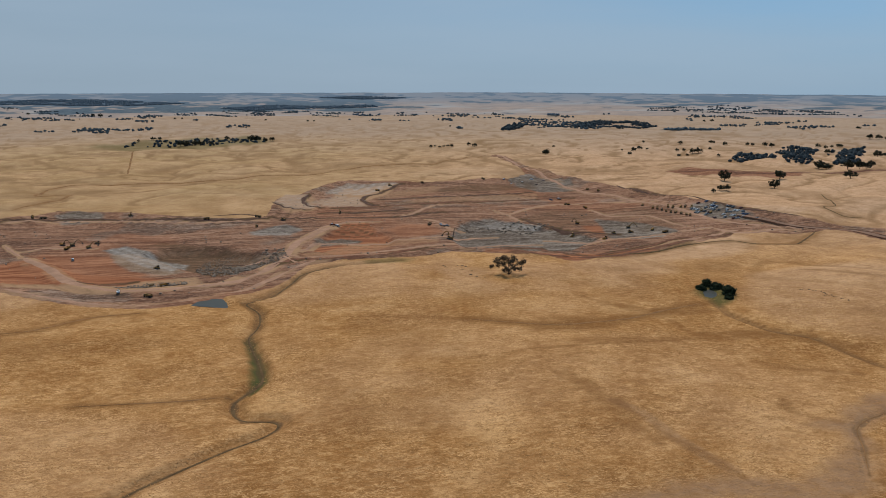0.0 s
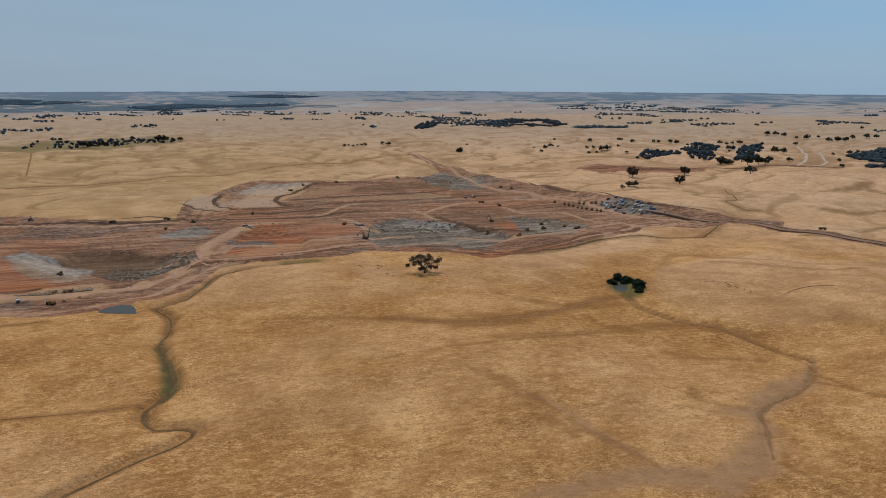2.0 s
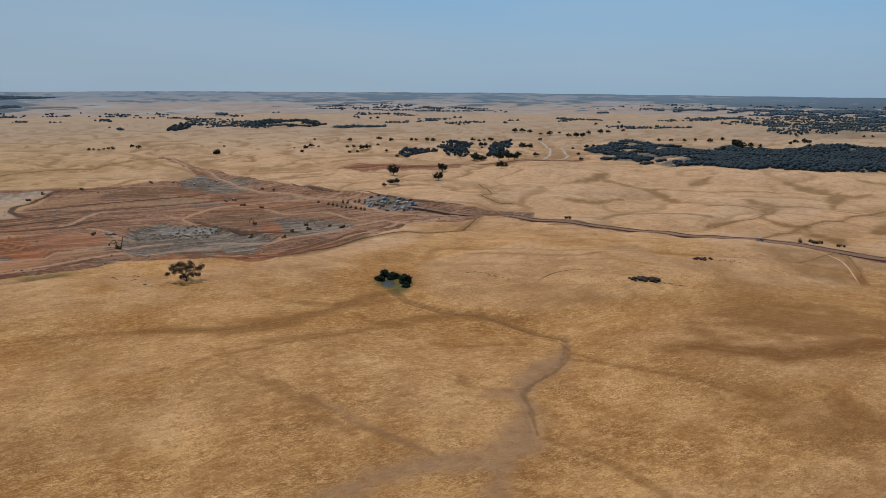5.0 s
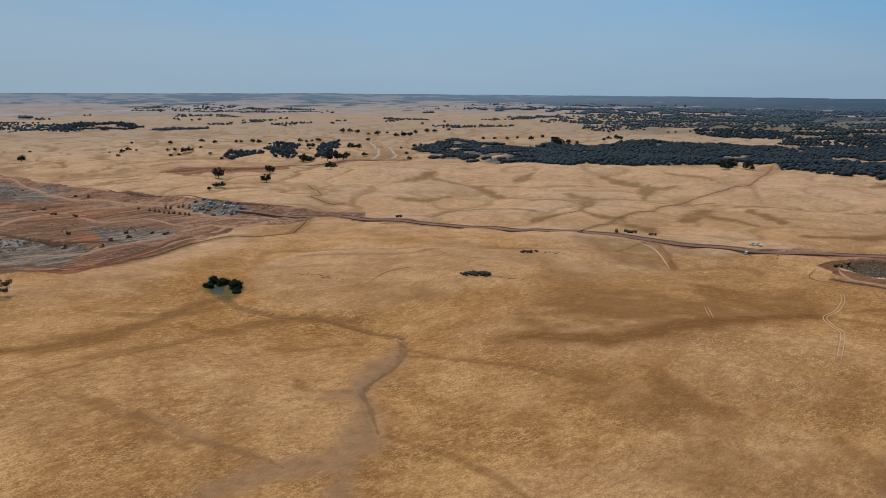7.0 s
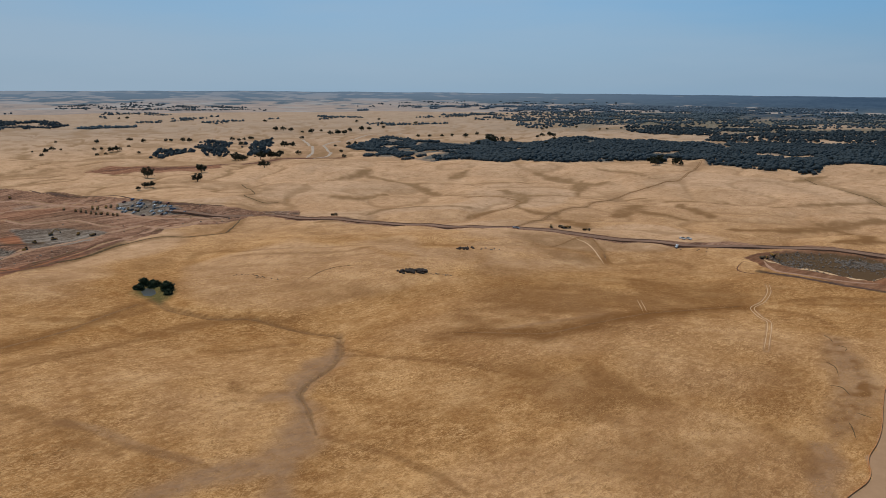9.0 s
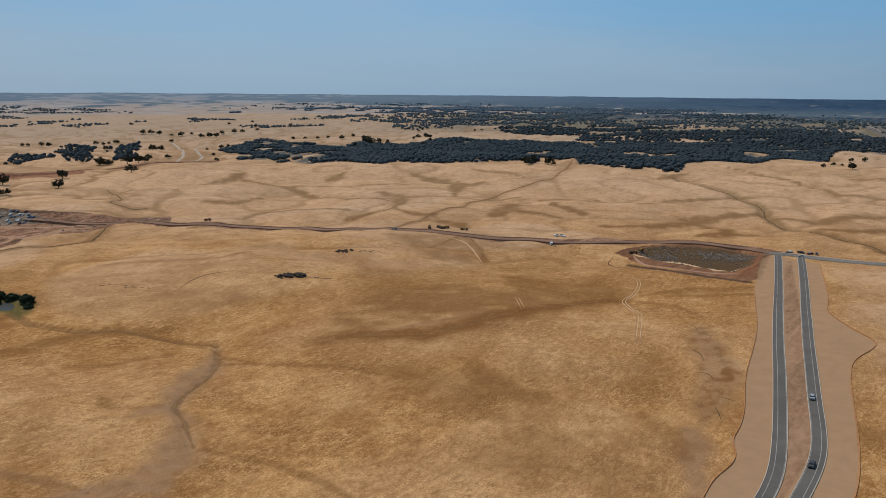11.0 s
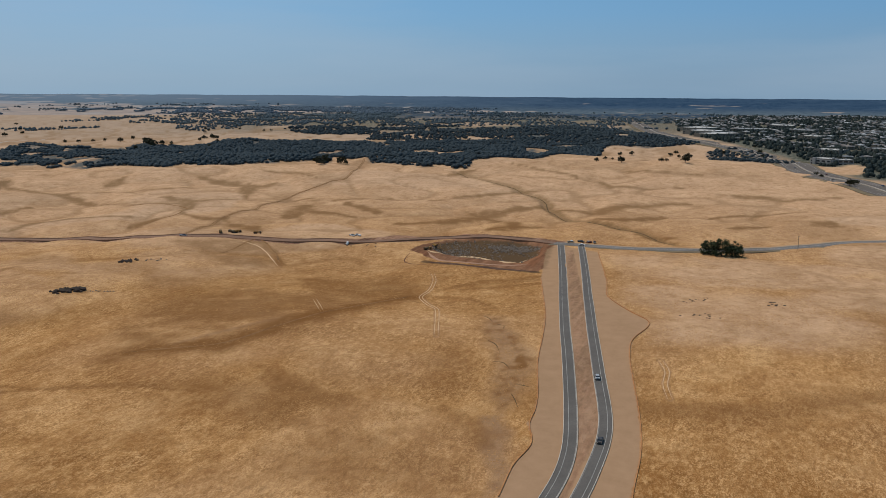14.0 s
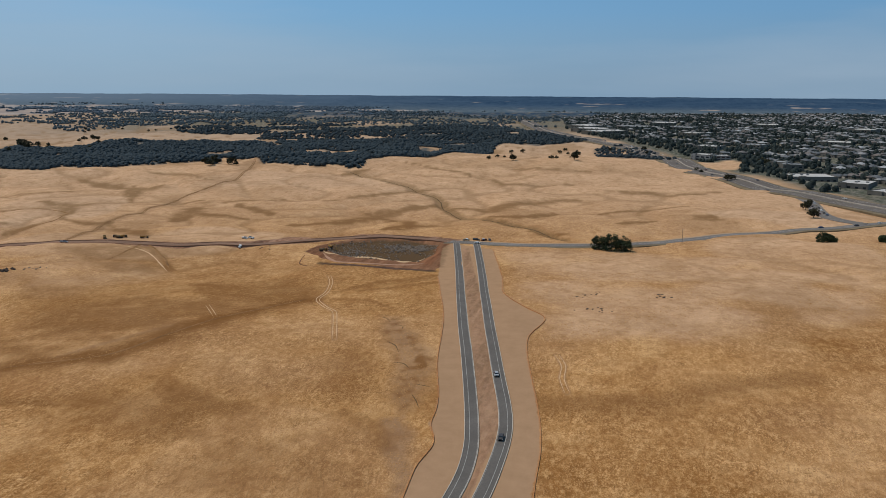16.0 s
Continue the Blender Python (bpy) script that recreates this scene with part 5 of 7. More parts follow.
# ---- roads ----
def smooth_line(line, step=4.0):
    """Points every few metres along a rounded line through the given ones."""
    p = np.array(line, float)
    q = np.vstack([2 * p[0] - p[1], p, 2 * p[-1] - p[-2]])
    out = []
    for i in range(1, len(q) - 2):
        n = max(2, int(np.hypot(*(q[i + 1] - q[i])) / step))
        for k in range(n):
            u = k / n
            out.append(0.5 * (2 * q[i] + (q[i + 1] - q[i - 1]) * u + (2 * q[i - 1] - 5 * q[i] + 4 * q[i + 1] - q[i + 2]) * u * u
                              + (3 * q[i] - q[i - 1] - 3 * q[i + 1] + q[i + 2]) * u ** 3))
    out.append(p[-1])
    out = np.array(out)
    for _ in range(4):
        out[1:-1] = (out[:-2] + 2 * out[1:-1] + out[2:]) / 4
    return out


def level_along(points, rise):
    z = ground_z(points[:, 0], points[:, 1])
    for _ in range(6):
        z[1:-1] = np.maximum(z[1:-1], (z[:-2] + 2 * z[1:-1] + z[2:]) / 4)
    return z + rise


def ribbon(name, points, z, left, right, top, thick, mat, parent=None, dash=None):
    """A slab along a line, from left to right of it in metres; dash: (stroke, gap)."""
    way = np.gradient(points, axis=0)
    way /= np.linalg.norm(way, axis=1)[:, None] + 1e-9
    side = np.stack([way[:, 1], -way[:, 0]], -1)
    a, b = points + side * left, points + side * right
    run = np.concatenate([[0], np.cumsum(np.linalg.norm(np.diff(points, axis=0), axis=1))])
    verts, faces = [], []
    for i in range(len(points)):
        verts += [(*a[i], z[i] + top), (*b[i], z[i] + top), (*b[i], z[i] + top - thick), (*a[i], z[i] + top - thick)]
        if i and (dash is None or run[i] % sum(dash) < dash[0]):
            o, k = 4 * (i - 1), 4 * i
            faces += [(o, k, k + 1, o + 1), (o + 1, k + 1, k + 2, o + 2), (o + 3, k + 3, k, o), (o + 2, k + 2, k + 3, o + 3)]
    ob = mesh_object(name, verts, faces, mat, parent)
    return ob


def carriageway(key, inner):
    """A new two-lane roadway with concrete kerbs; inner: the side (-1 or 1) of the median."""
    line = smooth_line(PLAN[key], 3)
    z = level_along(line, 0.18)
    road = ribbon("road", line, z, -2.35, 2.35, 0, 0.7, ASPHALT)
    tagged(road, "new dark asphalt roadway with pale kerbs and white lines", "road", kind="structure")
    for lo, hi in ((-2.58, -2.35), (2.35, 2.58)):
        ribbon("kerb", line, z, lo, hi, 0.15, 0.7, KERB, road)
    ribbon("lane_line", line, z, -inner * 0.75 - 0.08, -inner * 0.75 + 0.08, 0.03, 0.04, PAINT_LINE, road)
    ribbon("edge_line", line, z, inner * 2.15 - 0.05, inner * 2.15 + 0.05, 0.03, 0.04, PAINT_LINE, road)
    return line, z


WEST = carriageway("road_west", -1)
EAST = carriageway("road_east", 1)

OLD_VERGE = plain("weedy_verge", (0.17, 0.125, 0.075), 0.97, size=14, spread=0.3)
line = smooth_line(PLAN["cross_road"], 5)
z = level_along(line, 0.25)
CROSS = (line, z)
cross = tagged(ribbon("road", line, z, -5, 5, 0, 1.2, OLD_ROAD), "worn grey country road across dry fields", "road", kind="structure")
ribbon("verge", line, z, -8.5, -5, -0.1, 1.0, DIRT_TAN, cross)
ribbon("verge", line, z, 5, 10, -0.1, 1.0, OLD_VERGE, cross)
ribbon("centre_line", line, z, -0.15, 0.15, 0.05, 0.05, PAINT_LINE, cross)

line = smooth_line(PLAN["dirt_road"], 6)
z = level_along(line, 0.2)
DIRT = (line, z)
dirt = tagged(ribbon("road", line, z, -3.4, 3.4, 0, 0.8, plain("haul_dirt", (0.205, 0.118, 0.076), 0.97, size=25, spread=0.25)),
              "packed brown dirt haul road", "road", kind="structure")
ribbon("berm", line, z, 4.6, 6.2, 0.25, 1.6, DIRT_RED, dirt)
ribbon("berm", line, z, -6, -4.6, 0.2, 1.4, DIRT_RED, dirt)

line = smooth_line(PLAN["highway"], 12)
z = level_along(line, 0.6)
HIGHWAY = (line, z)
highway = tagged(ribbon("road", line, z, -22, 22, 0, 2.0, plain("highway_concrete", (0.128, 0.103, 0.085), 0.9, size=40, spread=0.15)),
                 "wide grey divided highway with several lanes", "road", kind="structure")
ribbon("median_barrier", line, z, -0.4, 0.4, 0.9, 1.0, KERB, highway)
for off in (-18.5, -14.8, -11.1, -3.5, 3.5, 11.1, 14.8, 18.5):
    ribbon("lane_line", line, z, off - 0.15, off + 0.15, 0.06, 0.05, PAINT_LINE, highway, dash=None if abs(off) in (18.5, 3.5) else (24, 36))
ribbon("verge", line, z, 22, 30, -0.2, 2.0, OLD_VERGE, highway)
ribbon("verge", line, z, -26, -22, -0.2, 2.0, OLD_VERGE, highway)

line = smooth_line(PLAN["ramp"], 5)
z = level_along(line, 0.5)
RAMP = (line, z)
ramp_road = tagged(ribbon("road", line, z, -7, 7, 0, 1.5, OLD_ROAD), "curved grey slip road joining the highway", "road", kind="structure")
ribbon("lane_line", line, z, -0.15, 0.15, 0.05, 0.05, PAINT_LINE, ramp_road, dash=(5, 10))

# silt fences along the graded verges
SILT = plain("silt_fabric", (0.42, 0.18, 0.07), 0.9, size=3)
for key in ("fence_line", "fence_line_b"):
    line = smooth_line(PLAN[key], 3)
    z = ground_z(line[:, 0], line[:, 1])
    fence = tagged(ribbon("silt_fence", line, z, -0.12, 0.12, 0.4, 0.7, SILT), "low orange-brown silt fence along graded soil", "fence", kind="structure")

# ---- tracks, cut banks and creek beds: thin worn strips that lie on the land ----
SOILS = {
    "dust": plain("haul_dust", (0.335, 0.188, 0.118), 0.98, size=9, spread=0.22),
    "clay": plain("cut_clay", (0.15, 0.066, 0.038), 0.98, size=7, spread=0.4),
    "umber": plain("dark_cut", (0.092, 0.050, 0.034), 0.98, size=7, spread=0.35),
    "brown": plain("brown_growth", (0.235, 0.118, 0.048), 0.98, size=6, spread=0.35),
    "mud": plain("creek_mud", (0.115, 0.068, 0.031), 0.98, size=4, spread=0.4),
    "straw": plain("worn_grass", (0.53, 0.335, 0.185), 0.98, size=6, spread=0.15),
    "ash": plain("pale_gravel", (0.38, 0.29, 0.215), 0.98, size=8, spread=0.2),
}


def strip(key, half, soil, label, offset=0.0, ragged=0.4, step=2.5, lift=0.06, line=None):
    """A worn band along a line, its edges uneven, laid close on the ground."""
    pts = smooth_line(line or PLAN[key], step)
    way = np.gradient(pts, axis=0)
    way /= np.linalg.norm(way, axis=1)[:, None] + 1e-9
    side = np.stack([way[:, 1], -way[:, 0]], -1)
    sx, sy = pts[:, 0], pts[:, 1]
    seed = sum(ord(c) for c in key)
    wl = half * np.clip(1 + ragged * 1.6 * waves(sx, sy, 11, seed) + ragged * waves(sx, sy, 30, seed + 1), 0.15, 2.2)
    wr = half * np.clip(1 + ragged * 1.6 * waves(sx, sy, 11, seed + 2) + ragged * waves(sx, sy, 30, seed + 3), 0.15, 2.2)
    taper = np.clip(np.minimum(np.arange(len(pts)), np.arange(len(pts))[::-1]) / 5.0, 0.05, 1)
    wl, wr = wl * taper, wr * taper
    up = lift + 0.00022 * np.hypot(sx, sy)
    verts, faces = [], []
    for u in (-1.0, -0.5, 0.0, 0.5, 1.0):
        q = pts + side * (offset + (np.where(u < 0, wl, wr) * u)[:, None])
        z = ground_z(q[:, 0], q[:, 1]) + np.where(abs(u) == 1.0, -0.25, up)
        verts.append(np.column_stack([q, z]))
    n = len(pts)
    verts = np.vstack(verts)
    for c in range(4):
        for i in range(n - 1):
            a, b = c * n + i, (c + 1) * n + i
            faces.append((a, b, b + 1, a + 1))
    ob = mesh_object("track", verts.tolist(), faces, SOILS[soil], smooth=True)
    return tagged(ob, label, "track", kind="structure")


strip("haul_road", 4.6, "dust", "pale dusty haul road through the earthworks", ragged=0.2)
strip("haul_low", 3.4, "dust", "pale dusty haul road through the earthworks", ragged=0.3)
strip("haul_cars", 3.2, "dust", "pale dirt road beside parked machines", ragged=0.3)
for line_ in TRACK_LINES:
    strip("pale", 2.0, "dust", "pale wheel track on stripped earth", ragged=0.5, line=line_)
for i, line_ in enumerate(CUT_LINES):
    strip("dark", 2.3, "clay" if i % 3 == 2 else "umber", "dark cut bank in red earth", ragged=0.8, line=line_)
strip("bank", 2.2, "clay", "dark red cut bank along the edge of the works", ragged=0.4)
strip("berm", 1.1, "mud", "narrow brown ditch at the foot of a slope", ragged=0.6)
strip("creek", 0.7, "mud", "narrow muddy creek bed winding through dry grass", ragged=0.7)
strip("wash_cut", 0.22, "brown", "eroded gully in a pale wash", ragged=1.6)
strip("creek_upper", 0.26, "brown", "dry gully through golden grass", ragged=1.4)
strip("creek_far", 0.7, "mud", "dark creek bed in a dry valley", ragged=0.8)
strip("creek_mid", 0.9, "mud", "winding dark creek bed in dry grass", ragged=0.8)
strip("creek_mid_b", 1.0, "brown", "faint brown track over a knoll", ragged=0.6)
strip("stub_a", 0.5, "mud", "short dark ditch in dry grass", ragged=0.6)
strip("fence_scar", 1.6, "brown", "straight brown scar over a hillside", ragged=0.2)
strip("far_creek_b", 6.0, "clay", "red-brown bare strip across far fields", ragged=0.5, step=6)
strip("far_track", 3.0, "brown", "brown track winding over far hills", ragged=0.5, step=6)
strip("white_road", 3.0, "ash", "pale gravel road among far oaks", ragged=0.3, step=6)
strip("white_road_b", 3.0, "ash", "pale gravel road among far oaks", ragged=0.3, step=6)
for off in (-1.0, 1.0):
    strip("trail_a", 0.55, "brown", "worn two-wheel trail over the hills", offset=off, ragged=0.4)
strip("trail_b", 0.9, "brown", "faint trail over the hills", ragged=0.6)
strip("trail_c", 0.6, "straw", "pale trail over a knoll", ragged=0.4)
for key in ("tyre_a", "tyre_b", "tyre_c"):
    for off in (-0.9, 0.9):
        strip(key, 0.28, "straw", "pale tyre track pressed into dry grass", offset=off, ragged=0.4, step=2)
strip("pit_track", 2.4, "straw", "pale track round a shallow rock pit", ragged=0.3)
strip("pit_track_b", 1.8, "dust", "pale track round a shallow rock pit", ragged=0.3)
strip("pit_scar", 0.5, "clay", "thin red scar of a track in dry grass", ragged=0.5)
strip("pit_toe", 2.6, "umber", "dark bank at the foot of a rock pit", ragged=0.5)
for k in range(1, 7):
    strip(f"ledge_{k}", 0.28, "mud", "small eroded ledge in dry grass", ragged=1.2, step=0.8)
for key, half in (("swale_a", 0.8), ("swale_c", 0.5), ("swale_f", 0.6), ("swale_g", 0.5)):
    strip(key, half, "brown", "thread of brown growth along a dry hollow", ragged=1.1)

# ---- trees ----
def part(name, bm, mat, parent, label=""):
    me = bpy.data.meshes.new(name)
    bm.to_mesh(me)
    bm.free()
    me.materials.append(mat)
    ob = new(name, me)
    ob.parent = parent
    if label:
        ob["label"] = label
    return ob


def branch(bm, a, b, ra, rb, sides=6):
    a, b = Vector(a), Vector(b)
    way = (b - a).normalized()
    u = way.orthogonal().normalized()
    v = way.cross(u)
    rings_ = []
    for c, r in ((a, ra), (b, rb)):
        rings_.append([bm.verts.new(c + r * (math.cos(k * 2 * math.pi / sides) * u + math.sin(k * 2 * math.pi / sides) * v)) for k in range(sides)])
    for k in range(sides):
        bm.faces.new((rings_[0][k], rings_[0][(k + 1) % sides], rings_[1][(k + 1) % sides], rings_[1][k]))


def leaf_clump(bm, centre, size, count, rng, leaf):
    for _ in range(count):
        d = Vector((rng.gauss(0, 1), rng.gauss(0, 1), rng.gauss(0, 0.7)))
        d = d.normalized() * size * rng.random() ** 0.4
        c = Vector(centre) + d
        n = (d.normalized() + Vector((rng.gauss(0, .6), rng.gauss(0, .6), rng.gauss(0.5, .6)))).normalized()
        u = n.orthogonal().normalized()
        v = n.cross(u)
        s = leaf * rng.uniform(0.6, 1.3)
        w = [c + u * s, c + v * s * 0.8, c - u * s * 0.9, c - v * s * 0.7 + n * s * 0.3]
        bm.faces.new([bm.verts.new(q) for q in w])


def oak_tree(seed, tall, wide, clumps, per, leaf, leaf_mat=None, openness=0.5):
    """A spreading oak: forked trunk and limbs, and a ragged crown of leaf clumps."""
    rng = random.Random(seed)
    root = new("oak_tree")
    bm = bmesh.new()
    fork = tall * rng.uniform(0.18, 0.26)
    lean = Vector((rng.uniform(-.3, .3), rng.uniform(-.3, .3), fork))
    r0 = tall * 0.036
    branch(bm, (0, 0, -0.6), lean * 0.5, r0 * 1.35, r0, 8)
    branch(bm, lean * 0.5, lean, r0, r0 * 0.85, 8)
    ends = []
    arms = rng.randint(5, 7)
    for k in range(arms):
        a = k * 2 * math.pi / arms + rng.uniform(-.3, .3)
        reach, up = wide * 0.5 * rng.uniform(0.45, 0.7), rng.uniform(0.35, 0.75)
        mid = lean + Vector((math.cos(a) * reach * 0.5, math.sin(a) * reach * 0.5, (tall - fork) * up * 0.55))
        branch(bm, lean, mid, r0 * 0.6, r0 * 0.38)
        for _ in range(3):
            b = a + rng.uniform(-.6, .6)
            far_ = wide * 0.5 * rng.uniform(0.6, 1.0)
            end = Vector((math.cos(b) * far_, math.sin(b) * far_, fork + (tall - fork) * rng.uniform(0.25, 0.95) * (1.1 - 0.45 * far_ / (wide * 0.5))))
            branch(bm, mid, end, r0 * 0.32, r0 * 0.1, 5)
            ends.append(end)
    ends += [Vector((rng.uniform(-.25, .25) * wide, rng.uniform(-.25, .25) * wide, tall * rng.uniform(0.72, 0.95))) for _ in range(5)]
    part("trunk", bm, BARK, root)
    bm = bmesh.new()
    for k in range(clumps):
        e = ends[k % len(ends)]
        c = e + Vector((rng.gauss(0, wide * 0.055), rng.gauss(0, wide * 0.055), rng.gauss(0, tall * 0.04)))
        leaf_clump(bm, c, wide * rng.uniform(0.07, 0.13) * (1.3 - openness * 0.5), per, rng, leaf)
    for k in range(int(clumps * (0.55 - 0.55 * openness))):
        a, d = rng.uniform(0, 6.283), wide * 0.4 * rng.random() ** 0.5
        c = (math.cos(a) * d, math.sin(a) * d, tall * (0.32 + 0.5 * rng.random() * (1 - (d / wide) ** 2)))
        leaf_clump(bm, c, wide * 0.12, per, rng, leaf)
    part("crown", bm, leaf_mat or OAK_LEAF, root)
    return root


def place_on(x, y, sink=0.0):
    return float(ground_z(x, y)) - sink


oak = oak_tree(3, 11.5, 20.5, 80, 46, 0.34, DRY_LEAF, openness=1.1)
oak.matrix_basis = pose(*SPOTS["oak"], place_on(*SPOTS["oak"]), 0, 0, 40)
tagged(oak, "lone spreading oak with dark sparse crown on dry grass", "tree")

KINDS = [oak_tree(20 + k, 10, w, 56, 9, 0.72, openness=0.2) for k, w in enumerate((11.5, 10, 12.5, 9, 11))]
rng = random.Random(5)
used = set()
for i, (ox, oy, tall) in enumerate(OAKS):
    k = i % len(KINDS)
    s = tall / 10
    size = "small" if tall < 7 else "broad" if tall > 11 else "mid-sized"
    m = pose(ox, oy, place_on(ox, oy, 0.2), 0, 0, rng.uniform(0, 360))
    if k in used:
        ob = copy_thing(KINDS[k], m)
    else:
        ob = KINDS[k]
        used.add(k)
    ob.matrix_basis = m @ Matrix.Diagonal((s * rng.uniform(0.95, 1.2), s * rng.uniform(0.95, 1.2), s, 1))
    tagged(ob, f"{size} dark green oak standing on dry grassland", "tree", "scattered oaks")


def shrub(seed, tall, wide):
    rng = random.Random(seed)
    root = new("shrub")
    bm = bmesh.new()
    for k in range(7):
        a = rng.uniform(0, 6.28)
        branch(bm, (0, 0, -0.3), (math.cos(a) * wide * 0.3, math.sin(a) * wide * 0.3, tall * 0.7), 0.14, 0.04, 5)
    part("stem", bm, BARK, root)
    bm = bmesh.new()
    for k in range(105):
        a, d = rng.uniform(0, 6.28), wide * 0.42 * rng.random() ** 0.5
        z_ = tall * rng.uniform(0.12, 0.9) * (1 - 0.5 * (d / (wide * 0.5)) ** 2)
        leaf_clump(bm, (math.cos(a) * d, math.sin(a) * d, z_), wide * 0.1, 18, rng, 0.5)
    part("foliage", bm, BUSH_LEAF, root)
    return root


for key, tall, wide, what in (("bush", 11, 14, "roadside"), ("bush_b", 14, 15, "roadside"), ("bush_c", 11.5, 14, "roadside"), ("bush2", 9.5, 12, "roadside"), ("bush2b", 6.5, 10, "roadside"),
                              ("bush3", 6, 10, "roadside"), ("poolbush_a", 3, 7, "pool-side"), ("poolbush_b", 3.5, 5.5, "pool-side"), ("poolbush_c", 6, 9, "pool-side"),
                              ("poolbush_d", 4, 9, "pool-side"), ("poolbush_e", 5.5, 6, "pool-side")):
    sx, sy = SPOTS[key]
    ob = shrub(len(key) + int(sx), tall, wide)
    ob.matrix_basis = pose(sx, sy, place_on(sx, sy, 0.3))
    tagged(ob, f"dense dark green {what} bush with rounded crown", "bush", f"{what} bushes")


# woods: many crowns in one sheet of stuff
def crown_kind(seed, cards, hull=True, rows=3, cols=6):
    """Points and triangles of a small ragged crown, one metre across and one high."""
    rng = np.random.RandomState(seed)
    verts, tris = [], []
    if hull:
        for i in range(rows):
            for j in range(cols):
                a = (j + 0.5 * (i % 2)) * 2 * np.pi / cols
                r = (0.38, 0.46, 0.3)[i] * rng.uniform(0.6, 1.2)
                verts.append((r * np.cos(a), r * np.sin(a), ((0.12, 0.5, 0.8), (0.15, 0.62))[rows == 2][i] + rng.uniform(-.06, .06)))
        verts.append((rng.uniform(-.08, .08), rng.uniform(-.08, .08), 0.95))
        for i in range(rows - 1):
            for j in range(cols):
                a, b = i * cols + j, i * cols + (j + 1) % cols
                c, d = a + cols, b + cols
                tris += [(a, b, c), (b, d, c)]
        tris += [((rows - 1) * cols + j, (rows - 1) * cols + (j + 1) % cols, rows * cols) for j in range(cols)]
    for _ in range(cards):
        a, r, h = rng.uniform(0, 6.28), 0.5 * rng.uniform(0.5, 1.0), rng.uniform(0.2, 1.0)
        r *= np.sqrt(max(0.15, 1 - (2 * h - 1) ** 2))
        c = np.array([r * np.cos(a), r * np.sin(a), h])
        k = len(verts)
        for _ in range(3):
            verts.append(tuple(c + rng.normal(0, 0.11, 3)))
        tris.append((k, k + 1, k + 2))
    return np.array(verts), np.array(tris)


def scatter(name, kinds, places, mat, sizes, tall, seed=1, soft=True):
    """One mesh of many crowns (or stones) set on the ground."""
    rng = np.random.RandomState(seed)
    places = np.asarray(places, float)
    if len(places) == 0:
        return None
    zs = ground_z(places[:, 0], places[:, 1])
    allv, allt, base = [], [], 0
    pick = rng.randint(0, len(kinds), len(places))
    for k, (v, t) in enumerate(kinds):
        idx = np.where(pick == k)[0]
        if len(idx) == 0:
            continue
        a = rng.uniform(0, 6.283, len(idx))
        w, h = sizes[idx], sizes[idx] * tall * rng.uniform(0.8, 1.2, len(idx))
        ca, sa = np.cos(a)[:, None], np.sin(a)[:, None]
        X = (v[None, :, 0] * ca - v[None, :, 1] * sa) * w[:, None] + places[idx, 0][:, None]
        Y = (v[None, :, 0] * sa + v[None, :, 1] * ca) * w[:, None] + places[idx, 1][:, None]
        Z = v[None, :, 2] * h[:, None] + zs[idx][:, None]
        allv.append(np.stack([X, Y, Z], -1).reshape(-1, 3))
        allt.append((t[None] + (np.arange(len(idx)) * len(v))[:, None, None]).reshape(-1, 3) + base)
        base += len(idx) * len(v)
    co, tri = np.concatenate(allv).astype(np.float32), np.concatenate(allt).astype(np.int32)
    me = bpy.data.meshes.new(name)
    me.vertices.add(len(co))
    me.vertices.foreach_set("co", co.ravel())
    me.loops.add(len(tri) * 3)
    me.loops.foreach_set("vertex_index", tri.ravel())
    me.polygons.add(len(tri))
    me.polygons.foreach_set("loop_start", np.arange(len(tri), dtype=np.int32) * 3)
    me.update(calc_edges=True)
    me.polygons.foreach_set("use_smooth", [soft] * len(me.polygons))
    me.materials.append(mat)
    return new(name, me)


def fill(poly, gap, keep, seed, clumpy=0.0):
    """Places in a polygon, about that far apart."""
    rng = np.random.RandomState(seed)
    p = np.array(poly, float)
    lo, hi = p.min(0) - gap, p.max(0) + gap
    gx, gy = np.meshgrid(np.arange(lo[0], hi[0], gap), np.arange(lo[1], hi[1], gap))
    gx, gy = gx + rng.uniform(-.6, .6, gx.shape) * gap, gy + rng.uniform(-.6, .6, gy.shape) * gap
    ok = inside(gx, gy, poly) & (rng.uniform(0, 1, gx.shape) < keep)
    if clumpy:
        ok &= waves(gx, gy, 90, seed) + 0.5 * waves(gx, gy, 35, seed + 1) > clumpy
    return np.stack([gx[ok], gy[ok]], -1)


